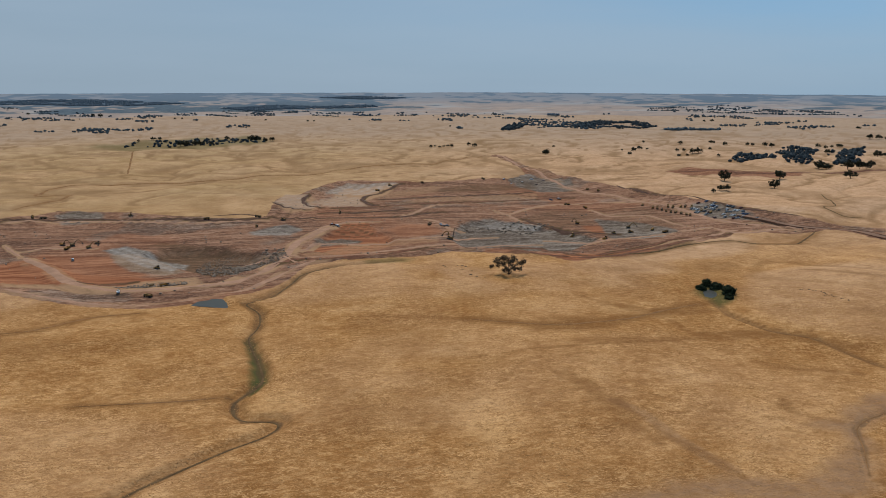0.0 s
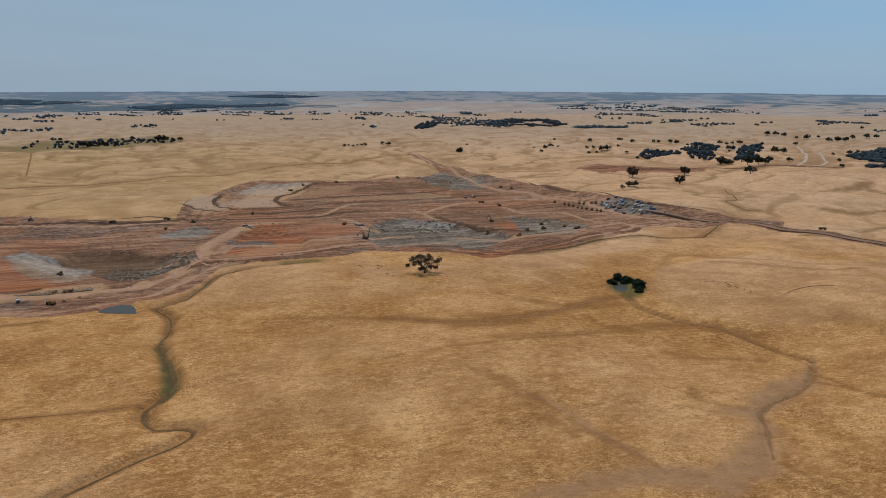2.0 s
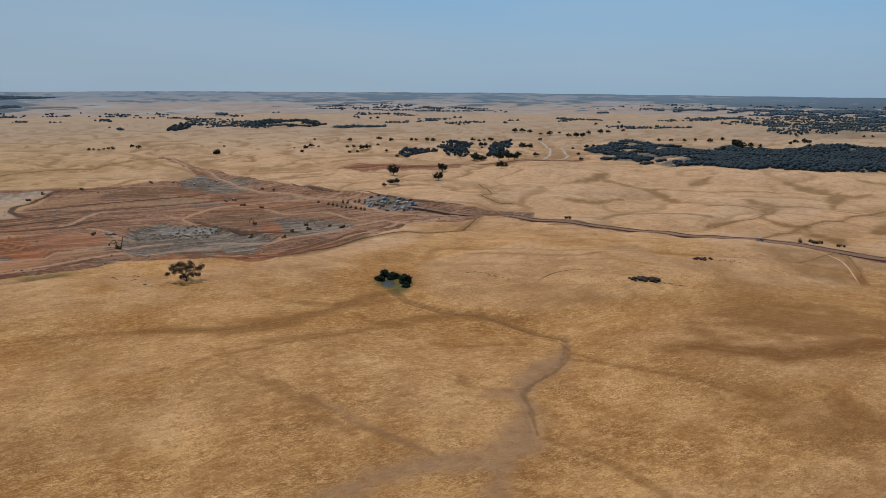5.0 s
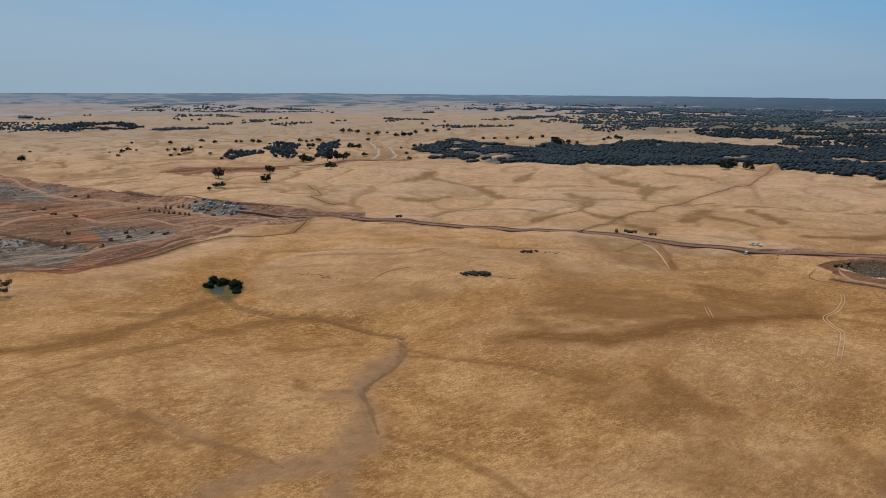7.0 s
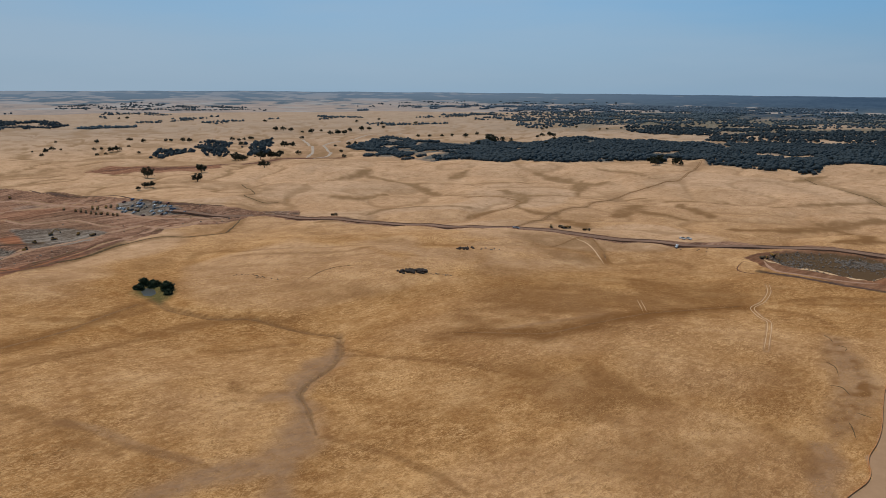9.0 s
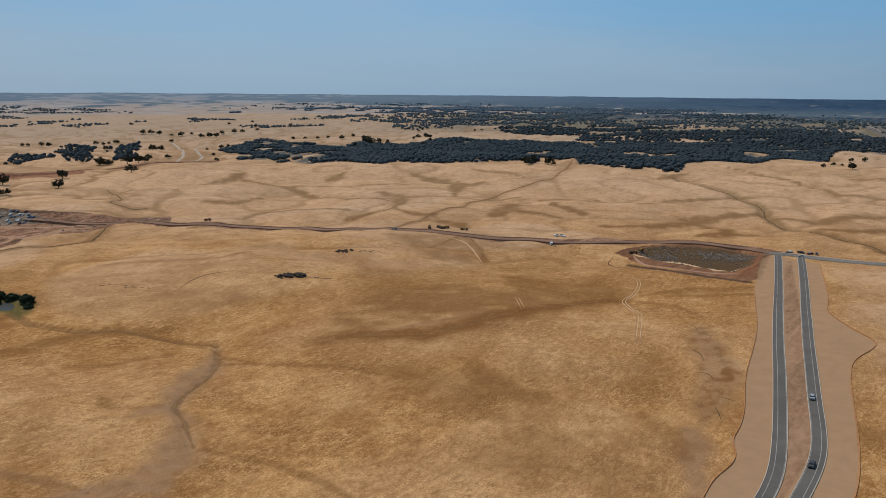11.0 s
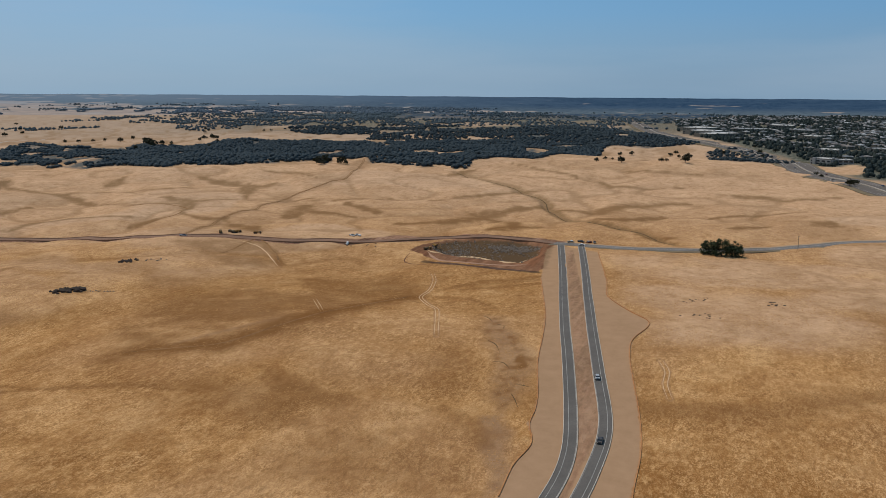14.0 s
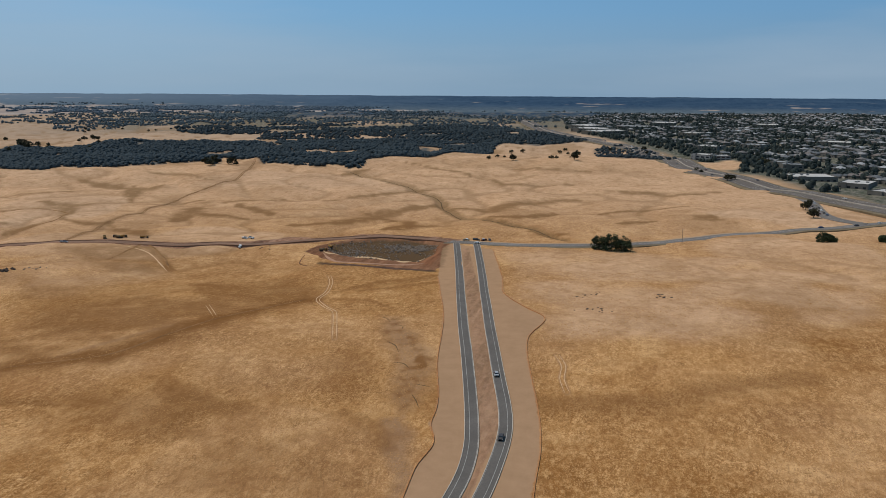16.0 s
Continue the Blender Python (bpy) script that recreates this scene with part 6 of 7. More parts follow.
NEAR_CROWNS = [crown_kind(k, 6) for k in range(5)]
SMALL_CROWNS = [crown_kind(k, 3, rows=2, cols=5) for k in range(30, 34)]
FAR_CROWNS = [crown_kind(k, 8) for k in range(10, 14)]
rng = np.random.RandomState(8)
for key, gap, keep, clumpy, kinds, mat, size, label in (
        ("belt_a", 5.0, 0.85, -0.02, SMALL_CROWNS, WOOD_LEAF, 8.5, "dense dark oak woodland along a valley"),
        ("belt_b", 5.0, 0.93, -0.45, SMALL_CROWNS, WOOD_LEAF, 8.5, "dense dark oak woodland along a valley"),
        ("belt_c", 5.0, 0.92, -0.32, SMALL_CROWNS, WOOD_LEAF, 8.5, "dense dark oak woodland along a valley"),
        ("belt_d", 9, 0.85, -0.15, FAR_CROWNS, WOOD_LEAF, 10, "far dark woodland with clearings"),
        ("belt_e", 8.5, 0.9, -0.3, FAR_CROWNS, WOOD_LEAF, 10, "far dark woodland with clearings"),
        ("belt_f", 10, 0.9, -0.2, NEAR_CROWNS, WOOD_LEAF, 7.8, "dark trees in a strip beside the highway"),
        ("grove_a", 9, 0.85, -0.1, NEAR_CROWNS, WOOD_LEAF, 9, "dark grove on open grassland"),
        ("grove_b", 12, 0.55, -0.3, NEAR_CROWNS, WOOD_LEAF, 7.8, "line of dark trees along a damp hollow"),
        ("grove_c", 11, 0.9, -0.5, NEAR_CROWNS, WOOD_LEAF, 11, "small dark grove on open grassland"),
        ("grove_d", 9, 0.95, -0.6, NEAR_CROWNS, WOOD_LEAF, 7.8, "dark oak grove on a dry slope"),
        ("grove_e", 9, 0.95, -0.6, NEAR_CROWNS, WOOD_LEAF, 7.8, "dark oak grove on a dry slope"),
        ("grove_f", 9, 0.95, -0.6, NEAR_CROWNS, WOOD_LEAF, 7.8, "dark oak grove on a dry slope"),
        ("grove_g", 8, 0.85, -0.02, NEAR_CROWNS, WOOD_LEAF, 9, "dark oak grove on a dry slope"),
        ("scrub_a", 10, 0.6, 0.12, FAR_CROWNS[:2], FAR_HAZE_LEAF, 8, "scattered far trees on the plain"),
        ("scrub_b", 10, 0.6, 0.12, FAR_CROWNS[:2], FAR_HAZE_LEAF, 8, "scattered far trees on the plain"),
        ("scrub_c", 10, 0.6, 0.1, FAR_CROWNS[:2], FAR_HAZE_LEAF, 8.5, "scattered far trees on the plain"),
        ("band_a", 8.5, 0.95, -0.2, FAR_CROWNS[:2], BELT_HAZE_LEAF, 8, "hazy belt of woods near the skyline"),
        ("band_b", 8.5, 0.9, 0.0, FAR_CROWNS[:2], BELT_HAZE_LEAF, 8, "hazy belt of woods near the skyline"),
        ("band_c", 9, 0.9, 0.0, FAR_CROWNS[:2], BELT_HAZE_LEAF, 8, "hazy belt of woods near the skyline"),
        ("band_d", 13, 0.5, 0.2, FAR_CROWNS[:2], FAR_HAZE_LEAF, 8, "hazy belt of woods near the skyline"),
        ("scrub_d", 10, 0.5, 0.2, FAR_CROWNS[:2], FAR_HAZE_LEAF, 8, "scattered far trees on the plain")):
    spots = fill(PLAN[key], gap, keep, 100 + len(key) + ord(key[-1]), clumpy)
    ob = scatter("woodland", kinds, spots, mat, size * rng.uniform(0.6, 1.3, len(spots)), 0.5 if key[:4] == "belt" else 0.6, ord(key[-1]))
    if ob:
        tagged(ob, label, "woods", kind="stuff")

# trees of the far plain
def far_trees(seed, count, low, high, b0, b1, clumpy):
    rng = np.random.RandomState(seed)
    r, b = np.sqrt(rng.uniform(low * low, high * high, count)), np.radians(rng.uniform(b0, b1, count))
    px, py = r * np.sin(b), r * np.cos(b)
    ok = waves(px, py, 320, seed) + 0.6 * waves(px, py, 110, seed + 1) > clumpy
    return np.stack([px[ok], py[ok]], -1)


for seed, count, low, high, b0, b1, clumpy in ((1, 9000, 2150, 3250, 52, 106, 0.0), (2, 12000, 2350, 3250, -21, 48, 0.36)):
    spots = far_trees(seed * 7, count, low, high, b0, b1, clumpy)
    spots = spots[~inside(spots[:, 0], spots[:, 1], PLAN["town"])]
    ob = scatter("woodland", FAR_CROWNS[:2], spots, FAR_HAZE_LEAF, 7.5 * rng.uniform(0.6, 1.4, len(spots)), 0.65, seed)
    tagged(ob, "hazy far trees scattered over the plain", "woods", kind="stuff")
spots = far_trees(5, 150000, 2400, 3900, -20, 106, -9)
spots = spots[(woods_at(spots[:, 0], spots[:, 1]) > 0.5) & (np.hypot(spots[:, 0], spots[:, 1]) < 3250 + 400 * ramp(spots[:, 0] / spots[:, 1], 0.7, 1.2)) & (np.degrees(np.arctan2(spots[:, 0], spots[:, 1])) < 67 + rng.uniform(-6, 6, len(spots))) & ~inside(spots[:, 0], spots[:, 1], PLAN["town"])][:34000]
reach_of = np.hypot(spots[:, 0], spots[:, 1])
# beyond 3100 m the crowns take the bluer, haze-tinted leaves
for low, high, mat in ((0, 3100, FAR_HAZE_LEAF), (3100, 5000, HAZE_LEAF)):
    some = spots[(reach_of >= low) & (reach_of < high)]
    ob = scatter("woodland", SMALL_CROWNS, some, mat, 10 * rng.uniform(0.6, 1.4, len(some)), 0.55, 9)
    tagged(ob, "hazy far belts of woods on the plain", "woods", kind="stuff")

# ---- the earthworks: machines, site vehicles, stones ----
def box(bm, cx, cy, cz, sx, sy, sz, taper=1.0, turn=0.0, bevel=0.0):
    """A block centred at cx, cy with its foot at cz; taper narrows its top."""
    got = bmesh.ops.create_cube(bm, size=1.0)["verts"]
    for v in got:
        k = taper if v.co.z > 0 else 1.0
        v.co = Vector((v.co.x * sx * k, v.co.y * sy * k, (v.co.z + 0.5) * sz))
        if turn:
            v.co = Matrix.Rotation(turn, 3, "Y") @ v.co
        v.co += Vector((cx, cy, cz))
    if bevel:
        edges = list({e for v in got for e in v.link_edges})
        bmesh.ops.bevel(bm, geom=edges, offset=bevel, segments=1, affect="EDGES")
    return got


def tube(bm, a, b, r, sides=8):
    branch(bm, a, b, r, r, sides)


def wheel_mesh(bm, x, y, r, w):
    ring = [[], []]
    for s, side in enumerate((-w / 2, w / 2)):
        for k in range(12):
            a = k * math.pi / 6
            ring[s].append(bm.verts.new((x + r * math.cos(a), y + side, r + r * math.sin(a))))
    for k in range(12):
        bm.faces.new((ring[0][k], ring[0][(k + 1) % 12], ring[1][(k + 1) % 12], ring[1][k]))
    bm.faces.new(ring[0][::-1])
    bm.faces.new(ring[1])


def made(fill_in):
    bm = bmesh.new()
    fill_in(bm)
    return bm


MACHINE = plain("machine_paint", (0.33, 0.17, 0.045), 0.55, size=1.5, spread=0.3, vary=0.75)
STEEL = plain("dusty_steel", (0.085, 0.072, 0.062), 0.7, metal=0.3, size=0.8)
RUBBER = plain("tyre_rubber", (0.03, 0.028, 0.026), 0.9, size=0.5)
WINDOW, _n, _l, _s = material("dark_glass", 0.08)
_s.inputs["Base Color"].default_value = (0.02, 0.025, 0.03, 1)
_s.inputs["Specular IOR Level"].default_value = 0.5


def car_paint():
    m, n, l, s = material("car_paint", 0.35)
    info = n.new("ShaderNodeObjectInfo")
    pick = n.new("ShaderNodeValToRGB")
    pick.color_ramp.interpolation = "CONSTANT"
    shades = [(0.0, (0.58, 0.57, 0.55)), (0.3, (0.30, 0.31, 0.32)), (0.52, (0.04, 0.04, 0.045)), (0.68, (0.14, 0.145, 0.15)), (0.8, (0.10, 0.02, 0.015)), (0.88, (0.03, 0.06, 0.13)), (0.95, (0.25, 0.20, 0.14))]
    while len(pick.color_ramp.elements) < len(shades):
        pick.color_ramp.elements.new(0.5)
    for e, (at, c) in zip(pick.color_ramp.elements, shades):
        e.position, e.color = at, (*c, 1)
    l.new(info.outputs["Random"], pick.inputs[0])
    dusty = blend(n, l, stretch_range(n, l, speckle(n, l, 0.8), 0.4, 0.8, 0, 0.3), pick.outputs[0], (0.32, 0.25, 0.18))
    l.new(dusty, s.inputs["Base Color"])
    s.inputs["Roughness"].default_value = 0.5
    return m


CAR_PAINT = car_paint()


def excavator(reach=1.0, mast=False):
    root = new("excavator")
    for side in (-1.25, 1.25):
        part("track", made(lambda bm: box(bm, 0, side, 0, 4.6, 0.7, 1.0, 0.86, bevel=0.15)), STEEL, root)
    part("turntable", made(lambda bm: box(bm, 0, 0, 0.9, 1.8, 1.8, 0.4)), STEEL, root)
    body = part("body", made(lambda bm: (box(bm, -0.8, 0, 1.25, 3.6, 2.9, 1.3, 0.94, bevel=0.12), box(bm, -2.2, 0, 1.25, 0.9, 2.9, 1.5, 0.9, bevel=0.15))), MACHINE, root)
    cab = part("cab", made(lambda bm: box(bm, 0.8, 0.9, 1.3, 1.7, 1.1, 1.8, 0.88, bevel=0.08)), MACHINE, root)
    part("window", made(lambda bm: box(bm, 0.92, 0.9, 2.0, 1.55, 1.16, 0.8, 0.9)), WINDOW, cab)
    part("exhaust", made(lambda bm: tube(bm, (-1.6, -0.6, 2.4), (-1.6, -0.6, 3.3), 0.09)), STEEL, body)
    knee = (4.2 * reach, 0, 6.2)
    part("boom", made(lambda bm: (branch(bm, (0.9, -0.2, 1.8), (2.4 * reach, -0.1, 5.2), 0.42, 0.38, 6), branch(bm, (2.4 * reach, -0.1, 5.2), knee, 0.38, 0.28, 6))), MACHINE, root)
    tip = (7.4 * reach, 0, 2.6)
    arm = part("arm", made(lambda bm: branch(bm, knee, tip, 0.3, 0.22, 6)), MACHINE, root)
    part("ram", made(lambda bm: tube(bm, (2.4 * reach, 0, 5.6), (5.2 * reach, 0, 5.6), 0.1, 6)), STEEL, arm)
    part("bucket", made(lambda bm: (box(bm, 7.2 * reach, 0, 1.4, 1.2, 1.3, 1.2, 0.7, bevel=0.1), box(bm, 6.7 * reach, 0, 1.2, 0.5, 1.3, 0.4))), STEEL, root)
    if mast:
        part("drill_mast", made(lambda bm: (box(bm, -2.4, 0, 1.2, 0.5, 0.5, 8.5, 0.7), box(bm, -2.4, 0, 9.2, 0.9, 0.9, 0.3))), STEEL, root)
    return root


def dozer():
    root = new("bulldozer")
    for side in (-1.1, 1.1):
        part("track", made(lambda bm: box(bm, 0, side, 0, 4.0, 0.65, 1.15, 0.8, bevel=0.18)), STEEL, root)
    part("body", made(lambda bm: (box(bm, 0.7, 0, 0.8, 2.4, 1.5, 1.3, 0.92, bevel=0.1), box(bm, -1.1, 0, 0.8, 1.4, 1.7, 1.0))), MACHINE, root)
    cab = part("cab", made(lambda bm: box(bm, -0.9, 0, 1.8, 1.6, 1.7, 1.5, 0.9, bevel=0.08)), MACHINE, root)
    part("window", made(lambda bm: box(bm, -0.9, 0, 2.2, 1.66, 1.72, 0.7, 0.94)), WINDOW, cab)
    part("blade", made(lambda bm: (box(bm, 2.7, 0, 0.05, 0.25, 3.9, 1.3, turn=-0.12), box(bm, 2.2, 1.4, 0.4, 1.2, 0.2, 0.25), box(bm, 2.2, -1.4, 0.4, 1.2, 0.2, 0.25))), MACHINE, root)
    part("ripper", made(lambda bm: (box(bm, -2.4, 0, 0.4, 0.9, 0.5, 0.5), box(bm, -2.8, 0, 0.0, 0.2, 0.3, 1.1))), STEEL, root)
    return root


def dump_truck():
    root = new("dump_truck")
    part("chassis", made(lambda bm: box(bm, -0.3, 0, 0.8, 8.6, 1.4, 0.5, bevel=0.05)), STEEL, root)
    cab = part("cab", made(lambda bm: (box(bm, 3.2, 0, 1.1, 1.9, 2.5, 1.9, 0.86, bevel=0.12), box(bm, 4.5, 0, 0.9, 1.1, 2.3, 1.1, 0.85, bevel=0.1))), MACHINE, root)
    part("windscreen", made(lambda bm: box(bm, 3.3, 0, 2.0, 1.8, 2.45, 0.75, 0.9)), WINDOW, cab)
    def bed(bm):
        box(bm, -1.5, 0, 1.35, 5.4, 2.7, 0.25)
        for side in (-1.35, 1.35):
            box(bm, -1.5, side, 1.4, 5.4, 0.16, 1.3)
        box(bm, 1.2, 0, 1.4, 0.2, 2.8, 1.7)
        box(bm, -4.1, 0, 1.6, 0.2, 2.6, 0.9)
        box(bm, -1.4, 0, 1.5, 4.6, 2.4, 1.1, 0.6)
    part("dump_bed", made(bed), MACHINE, root)
    for wx in (3.4, -1.3, -3.1):
        for wy in (-1.15, 1.15):
            part("wheel", made(lambda bm: wheel_mesh(bm, wx, wy, 0.85, 0.6)), RUBBER, root)
    return root


def car(long=4.6, pickup=False):
    root = new("pickup_truck" if pickup else "car")
    part("body", made(lambda bm: (box(bm, 0, 0, 0.35, long, 1.85, 0.62, 0.96, bevel=0.1),) + ((box(bm, -long * 0.28, 0, 0.95, long * 0.4, 1.8, 0.28, bevel=0.03),) if pickup else (box(bm, -0.1, 0, 0.9, long * 0.6, 1.7, 0.6, 0.74, bevel=0.1),))),
         CAR_PAINT, root)
    if pickup:
        part("cabin", made(lambda bm: box(bm, 0.6, 0, 0.95, 2.0, 1.75, 0.75, 0.8, bevel=0.1)), CAR_PAINT, root)
    part("glasshouse", made(lambda bm: box(bm, 0.6 if pickup else -0.1, 0, 1.02, 2.04 if pickup else long * 0.59, 1.76, 0.36, 0.86)), WINDOW, root)
    for wx in (-long * 0.31, long * 0.31):
        for wy in (-0.82, 0.82):
            part("wheel", made(lambda bm: wheel_mesh(bm, wx, wy, 0.34, 0.24)), RUBBER, root)
    for wy in (-0.65, 0.65):
        part("headlight", made(lambda bm: box(bm, long * 0.49, wy, 0.62, 0.08, 0.35, 0.16)), KERB, root)
    return root


def drop(ob, px, py, turn, lift=0.0):
    """Sets a thing on the ground, leaning with the slope."""
    a = radians(turn)
    f, s = (math.cos(a), math.sin(a)), (-math.sin(a), math.cos(a))
    zf, zb, zl, zr = (float(ground_z(px + d[0] * k, py + d[1] * k)) for d, k in ((f, 2), (f, -2), (s, 1.2), (s, -1.2)))
    up = Vector((f[0] * -(zf - zb) / 4 + s[0] * -(zl - zr) / 2.4, f[1] * -(zf - zb) / 4 + s[1] * -(zl - zr) / 2.4, 1)).normalized()
    fwd = Vector((f[0], f[1], 0))
    fwd = (fwd - fwd.dot(up) * up).normalized()
    m = Matrix.Identity(4)
    for c, axis in enumerate((fwd, up.cross(fwd), up)):
        m.col[c][:3] = axis
    m.translation = (px, py, float(ground_z(px, py)) + lift)
    ob.matrix_basis = m
    return ob


def many(maker, places, label, category, group, seed, turn=None, size=1.0):
    rng = random.Random(seed)
    first = maker()
    first.scale = (size, size, size)
    tagged(first, label, category, group)
    for i, (px, py) in enumerate(places):
        ob = first if i == 0 else copy_thing(first, Matrix.Identity(4))
        drop(ob, px, py, (rng.uniform(0, 360) if turn is None else turn + rng.uniform(-8, 8)), 0.02)
        ob.scale = (size, size, size)
    return first


many(lambda: excavator(1.0, True), MACHINES["excavator"][:1], "dusty tracked drill rig with tall mast on spoil", "excavator", "site machines", 1, 150)
many(lambda: excavator(1.25), MACHINES["excavator"][1:], "dusty orange-brown tracked excavator with raised boom", "excavator", "site machines", 2, None, 0.8)
many(dozer, MACHINES["dozer"], "dusty orange-brown bulldozer on bare earth", "bulldozer", "site machines", 3, None, 0.85)
many(dump_truck, MACHINES["dump_truck"], "dusty brown dump truck loaded with earth", "truck", "site machines", 4, None, 0.68)
many(dump_truck, MACHINES["row_truck"], "parked brown dump truck in a long row", "truck", "parked trucks", 5, 60, 0.66)
many(lambda: car(5.4, True), MACHINES["pickup"], "pickup truck parked on the building site", "pickup", "site vehicles", 6)
# the crowded car park
rng = random.Random(9)
lot = np.array(PLAN["park_lot"], float)
spots = []
axis = np.array([0.45, -0.89])
side = np.array([0.89, 0.45])
middle = lot.mean(0)
for row in range(-4, 5):
    for k in range(-22, 23):
        q = middle + side * row * 9.0 + axis * k * 3.0
        if inside(q[:1], q[1:], PLAN["park_lot"])[0] and rng.random() < 0.34:
            spots.append((q[0] + rng.uniform(-.5, .5), q[1] + rng.uniform(-.5, .5)))
many(car, spots, "dusty car in a crowded dirt car park", "car", "parked cars", 7, math.degrees(math.atan2(side[1], side[0])))


def along(road, share, offset, reverse=False):
    line, z = road
    i = min(int(share * (len(line) - 1)), len(line) - 2)
    d = line[i + 1] - line[i]
    d /= np.linalg.norm(d)
    p = line[i] + np.array([d[1], -d[0]]) * offset
    return p[0], p[1], z[i], math.degrees(math.atan2(d[1], d[0])) + (180 if reverse else 0)


ride = car()
tagged(ride, "car driving on the new asphalt road", "car", "cars on the road")
for i, (road, share, off, rev) in enumerate(((EAST, 0.714, 0.9, False), (EAST, 0.844, 0.9, False), (CROSS, 0.05, 2, False), (CROSS, 0.63, -2, True), (CROSS, 0.69, 2, False), (CROSS, 0.76, 2, True),
                                             *[(RAMP, 0.3 + 0.05 * k, (-2.5, 2.2)[k % 2], False) for k in range(11)],
                                             *[(HIGHWAY, 0.36 + 0.032 * k, (-13, 9, -9, 13, -16, 16)[k % 6], k % 2 == 0) for k in range(19)])):
    px, py, pz, turn = along(road, share, off, rev)
    ob = ride if i == 0 else copy_thing(ride, Matrix.Identity(4))
    ob.matrix_basis = pose(px, py, pz + 0.02, 0, 0, turn)
    if road is HIGHWAY:
        tagged(ob, "car driving on the wide grey highway", "car", "highway traffic")
    elif road is RAMP:
        tagged(ob, "car queueing on the curved slip road", "car", "queue on the slip road")


# stones
def stone_kind(seed):
    rng = np.random.RandomState(seed)
    bm = bmesh.new()
    bmesh.ops.create_icosphere(bm, subdivisions=1, radius=0.5)
    for v in bm.verts:
        v.co *= rng.uniform(0.65, 1.2)
        v.co.z = v.co.z * 0.75 + 0.22
    bm.verts.ensure_lookup_table()
    v = np.array([q.co[:] for q in bm.verts])
    t = np.array([[q.index for q in f_.verts] for f_ in bm.faces])
    bm.free()
    return v, t


STONES = [stone_kind(k) for k in range(5)]


def spread(cx, cy, rx, ry, n, seed):
    r = np.random.RandomState(seed)
    a, d = r.uniform(0, 6.283, n), np.sqrt(r.uniform(0, 1, n))
    return np.stack([cx + rx * d * np.cos(a), cy + ry * d * np.sin(a)], -1)


def stones(name, places, mat, size, label, seed, tall=0.9):
    r = np.random.RandomState(seed)
    ob = scatter(name, STONES, places, mat, size * r.uniform(0.35, 1.0, len(places)) ** 1.4 * 1.6, tall, seed, soft=False)
    return tagged(ob, label, "rocks", kind="stuff")


cd = np.mean(PLAN["cut_dark"], 0)
stones("rock_pile", np.vstack([spread(cd[0] + 8, cd[1] + 2, 22, 34, 500, 1), spread(cd[0] + 36, cd[1] - 5, 16, 22, 220, 2)]), ROCK, 1.5, "heap of broken grey rock in the cutting", 1)
rp = np.mean(PLAN["rock_pit"], 0)
inner = np.vstack([fill(PLAN["rock_pit"], 2.0, 0.4, 77, -0.3), spread(612, 178, 16, 20, 420, 6), spread(578, 212, 12, 10, 160, 7)])
stones("rock_pile", inner, ROCK_GREY, 1.15, "blasted brown-grey rubble filling a shallow pit", 2)
stones("rock_pile", np.vstack([spread(-92, 553, 26, 7, 190, 3), spread(-20, 640, 10, 25, 120, 4)]), ROCK, 1.5, "row of dark broken rock beside the haul road", 3)
cg = np.mean(PLAN["cut_grey"], 0)
stones("rock_pile", spread(cg[0] + 5, cg[1] + 40, 40, 22, 160, 5), ROCK, 1.6, "grey spoil boulders on the bench", 4)
ot = fill(PLAN["pit"], 9, 0.35, 78, 0.08)
stones("rubble", ot, ROCK, 1.3, "loose stones over stripped earth", 5)


# outcrops on the grass: single boulders
def boulder(seed, mat):
    v, t = stone_kind(seed)
    ob = mesh_object("boulder", [tuple(q) for q in v], [tuple(int(i) for i in f_) for f_ in t], mat)
    return ob


def outcrop(cx, cy, rx, ry, n, size, turn, mat, label, seed):
    rng = random.Random(seed)
    shapes = [boulder(seed + k, mat) for k in range(3)]
    for i in range(n):
        d, a = rng.random() ** 0.6, rng.uniform(0, 6.283)
        ux, uy = rx * d * math.cos(a), ry * d * math.sin(a)
        px, py = cx + ux * math.cos(turn) - uy * math.sin(turn), cy + ux * math.sin(turn) + uy * math.cos(turn)
        s = size * rng.uniform(0.5, 1.2)
        ob = shapes[i] if i < 3 else copy_thing(shapes[i % 3], Matrix.Identity(4))
        ob.matrix_basis = pose(px, py, place_on(px, py, 0.15 * s), 0, 0, rng.uniform(0, 360)) @ Matrix.Diagonal((s * 1.2, s, s * 1.15, 1))
        tagged(ob, label, "boulder", "outcrop boulders")


outcrop(*SPOTS["rock1"], 9, 4.5, 30, 3.4, -0.75, ROCK_DARK, "dark weathered boulder of an outcrop on a grassy knoll", 40)
outcrop(SPOTS["rock1"][0] + 9, SPOTS["rock1"][1] - 13, 9, 1.5, 16, 1.0, -0.95, ROCK, "small boulder strung out from an outcrop", 50)
outcrop(*SPOTS["rock2"], 8, 3.5, 20, 2.4, -0.7, ROCK_DARK, "dark boulder half sunk in dry grass", 60)
outcrop(SPOTS["rock2"][0] + 12, SPOTS["rock2"][1] - 12, 7, 4, 10, 1.3, -0.7, ROCK, "low boulder half sunk in dry grass", 70)


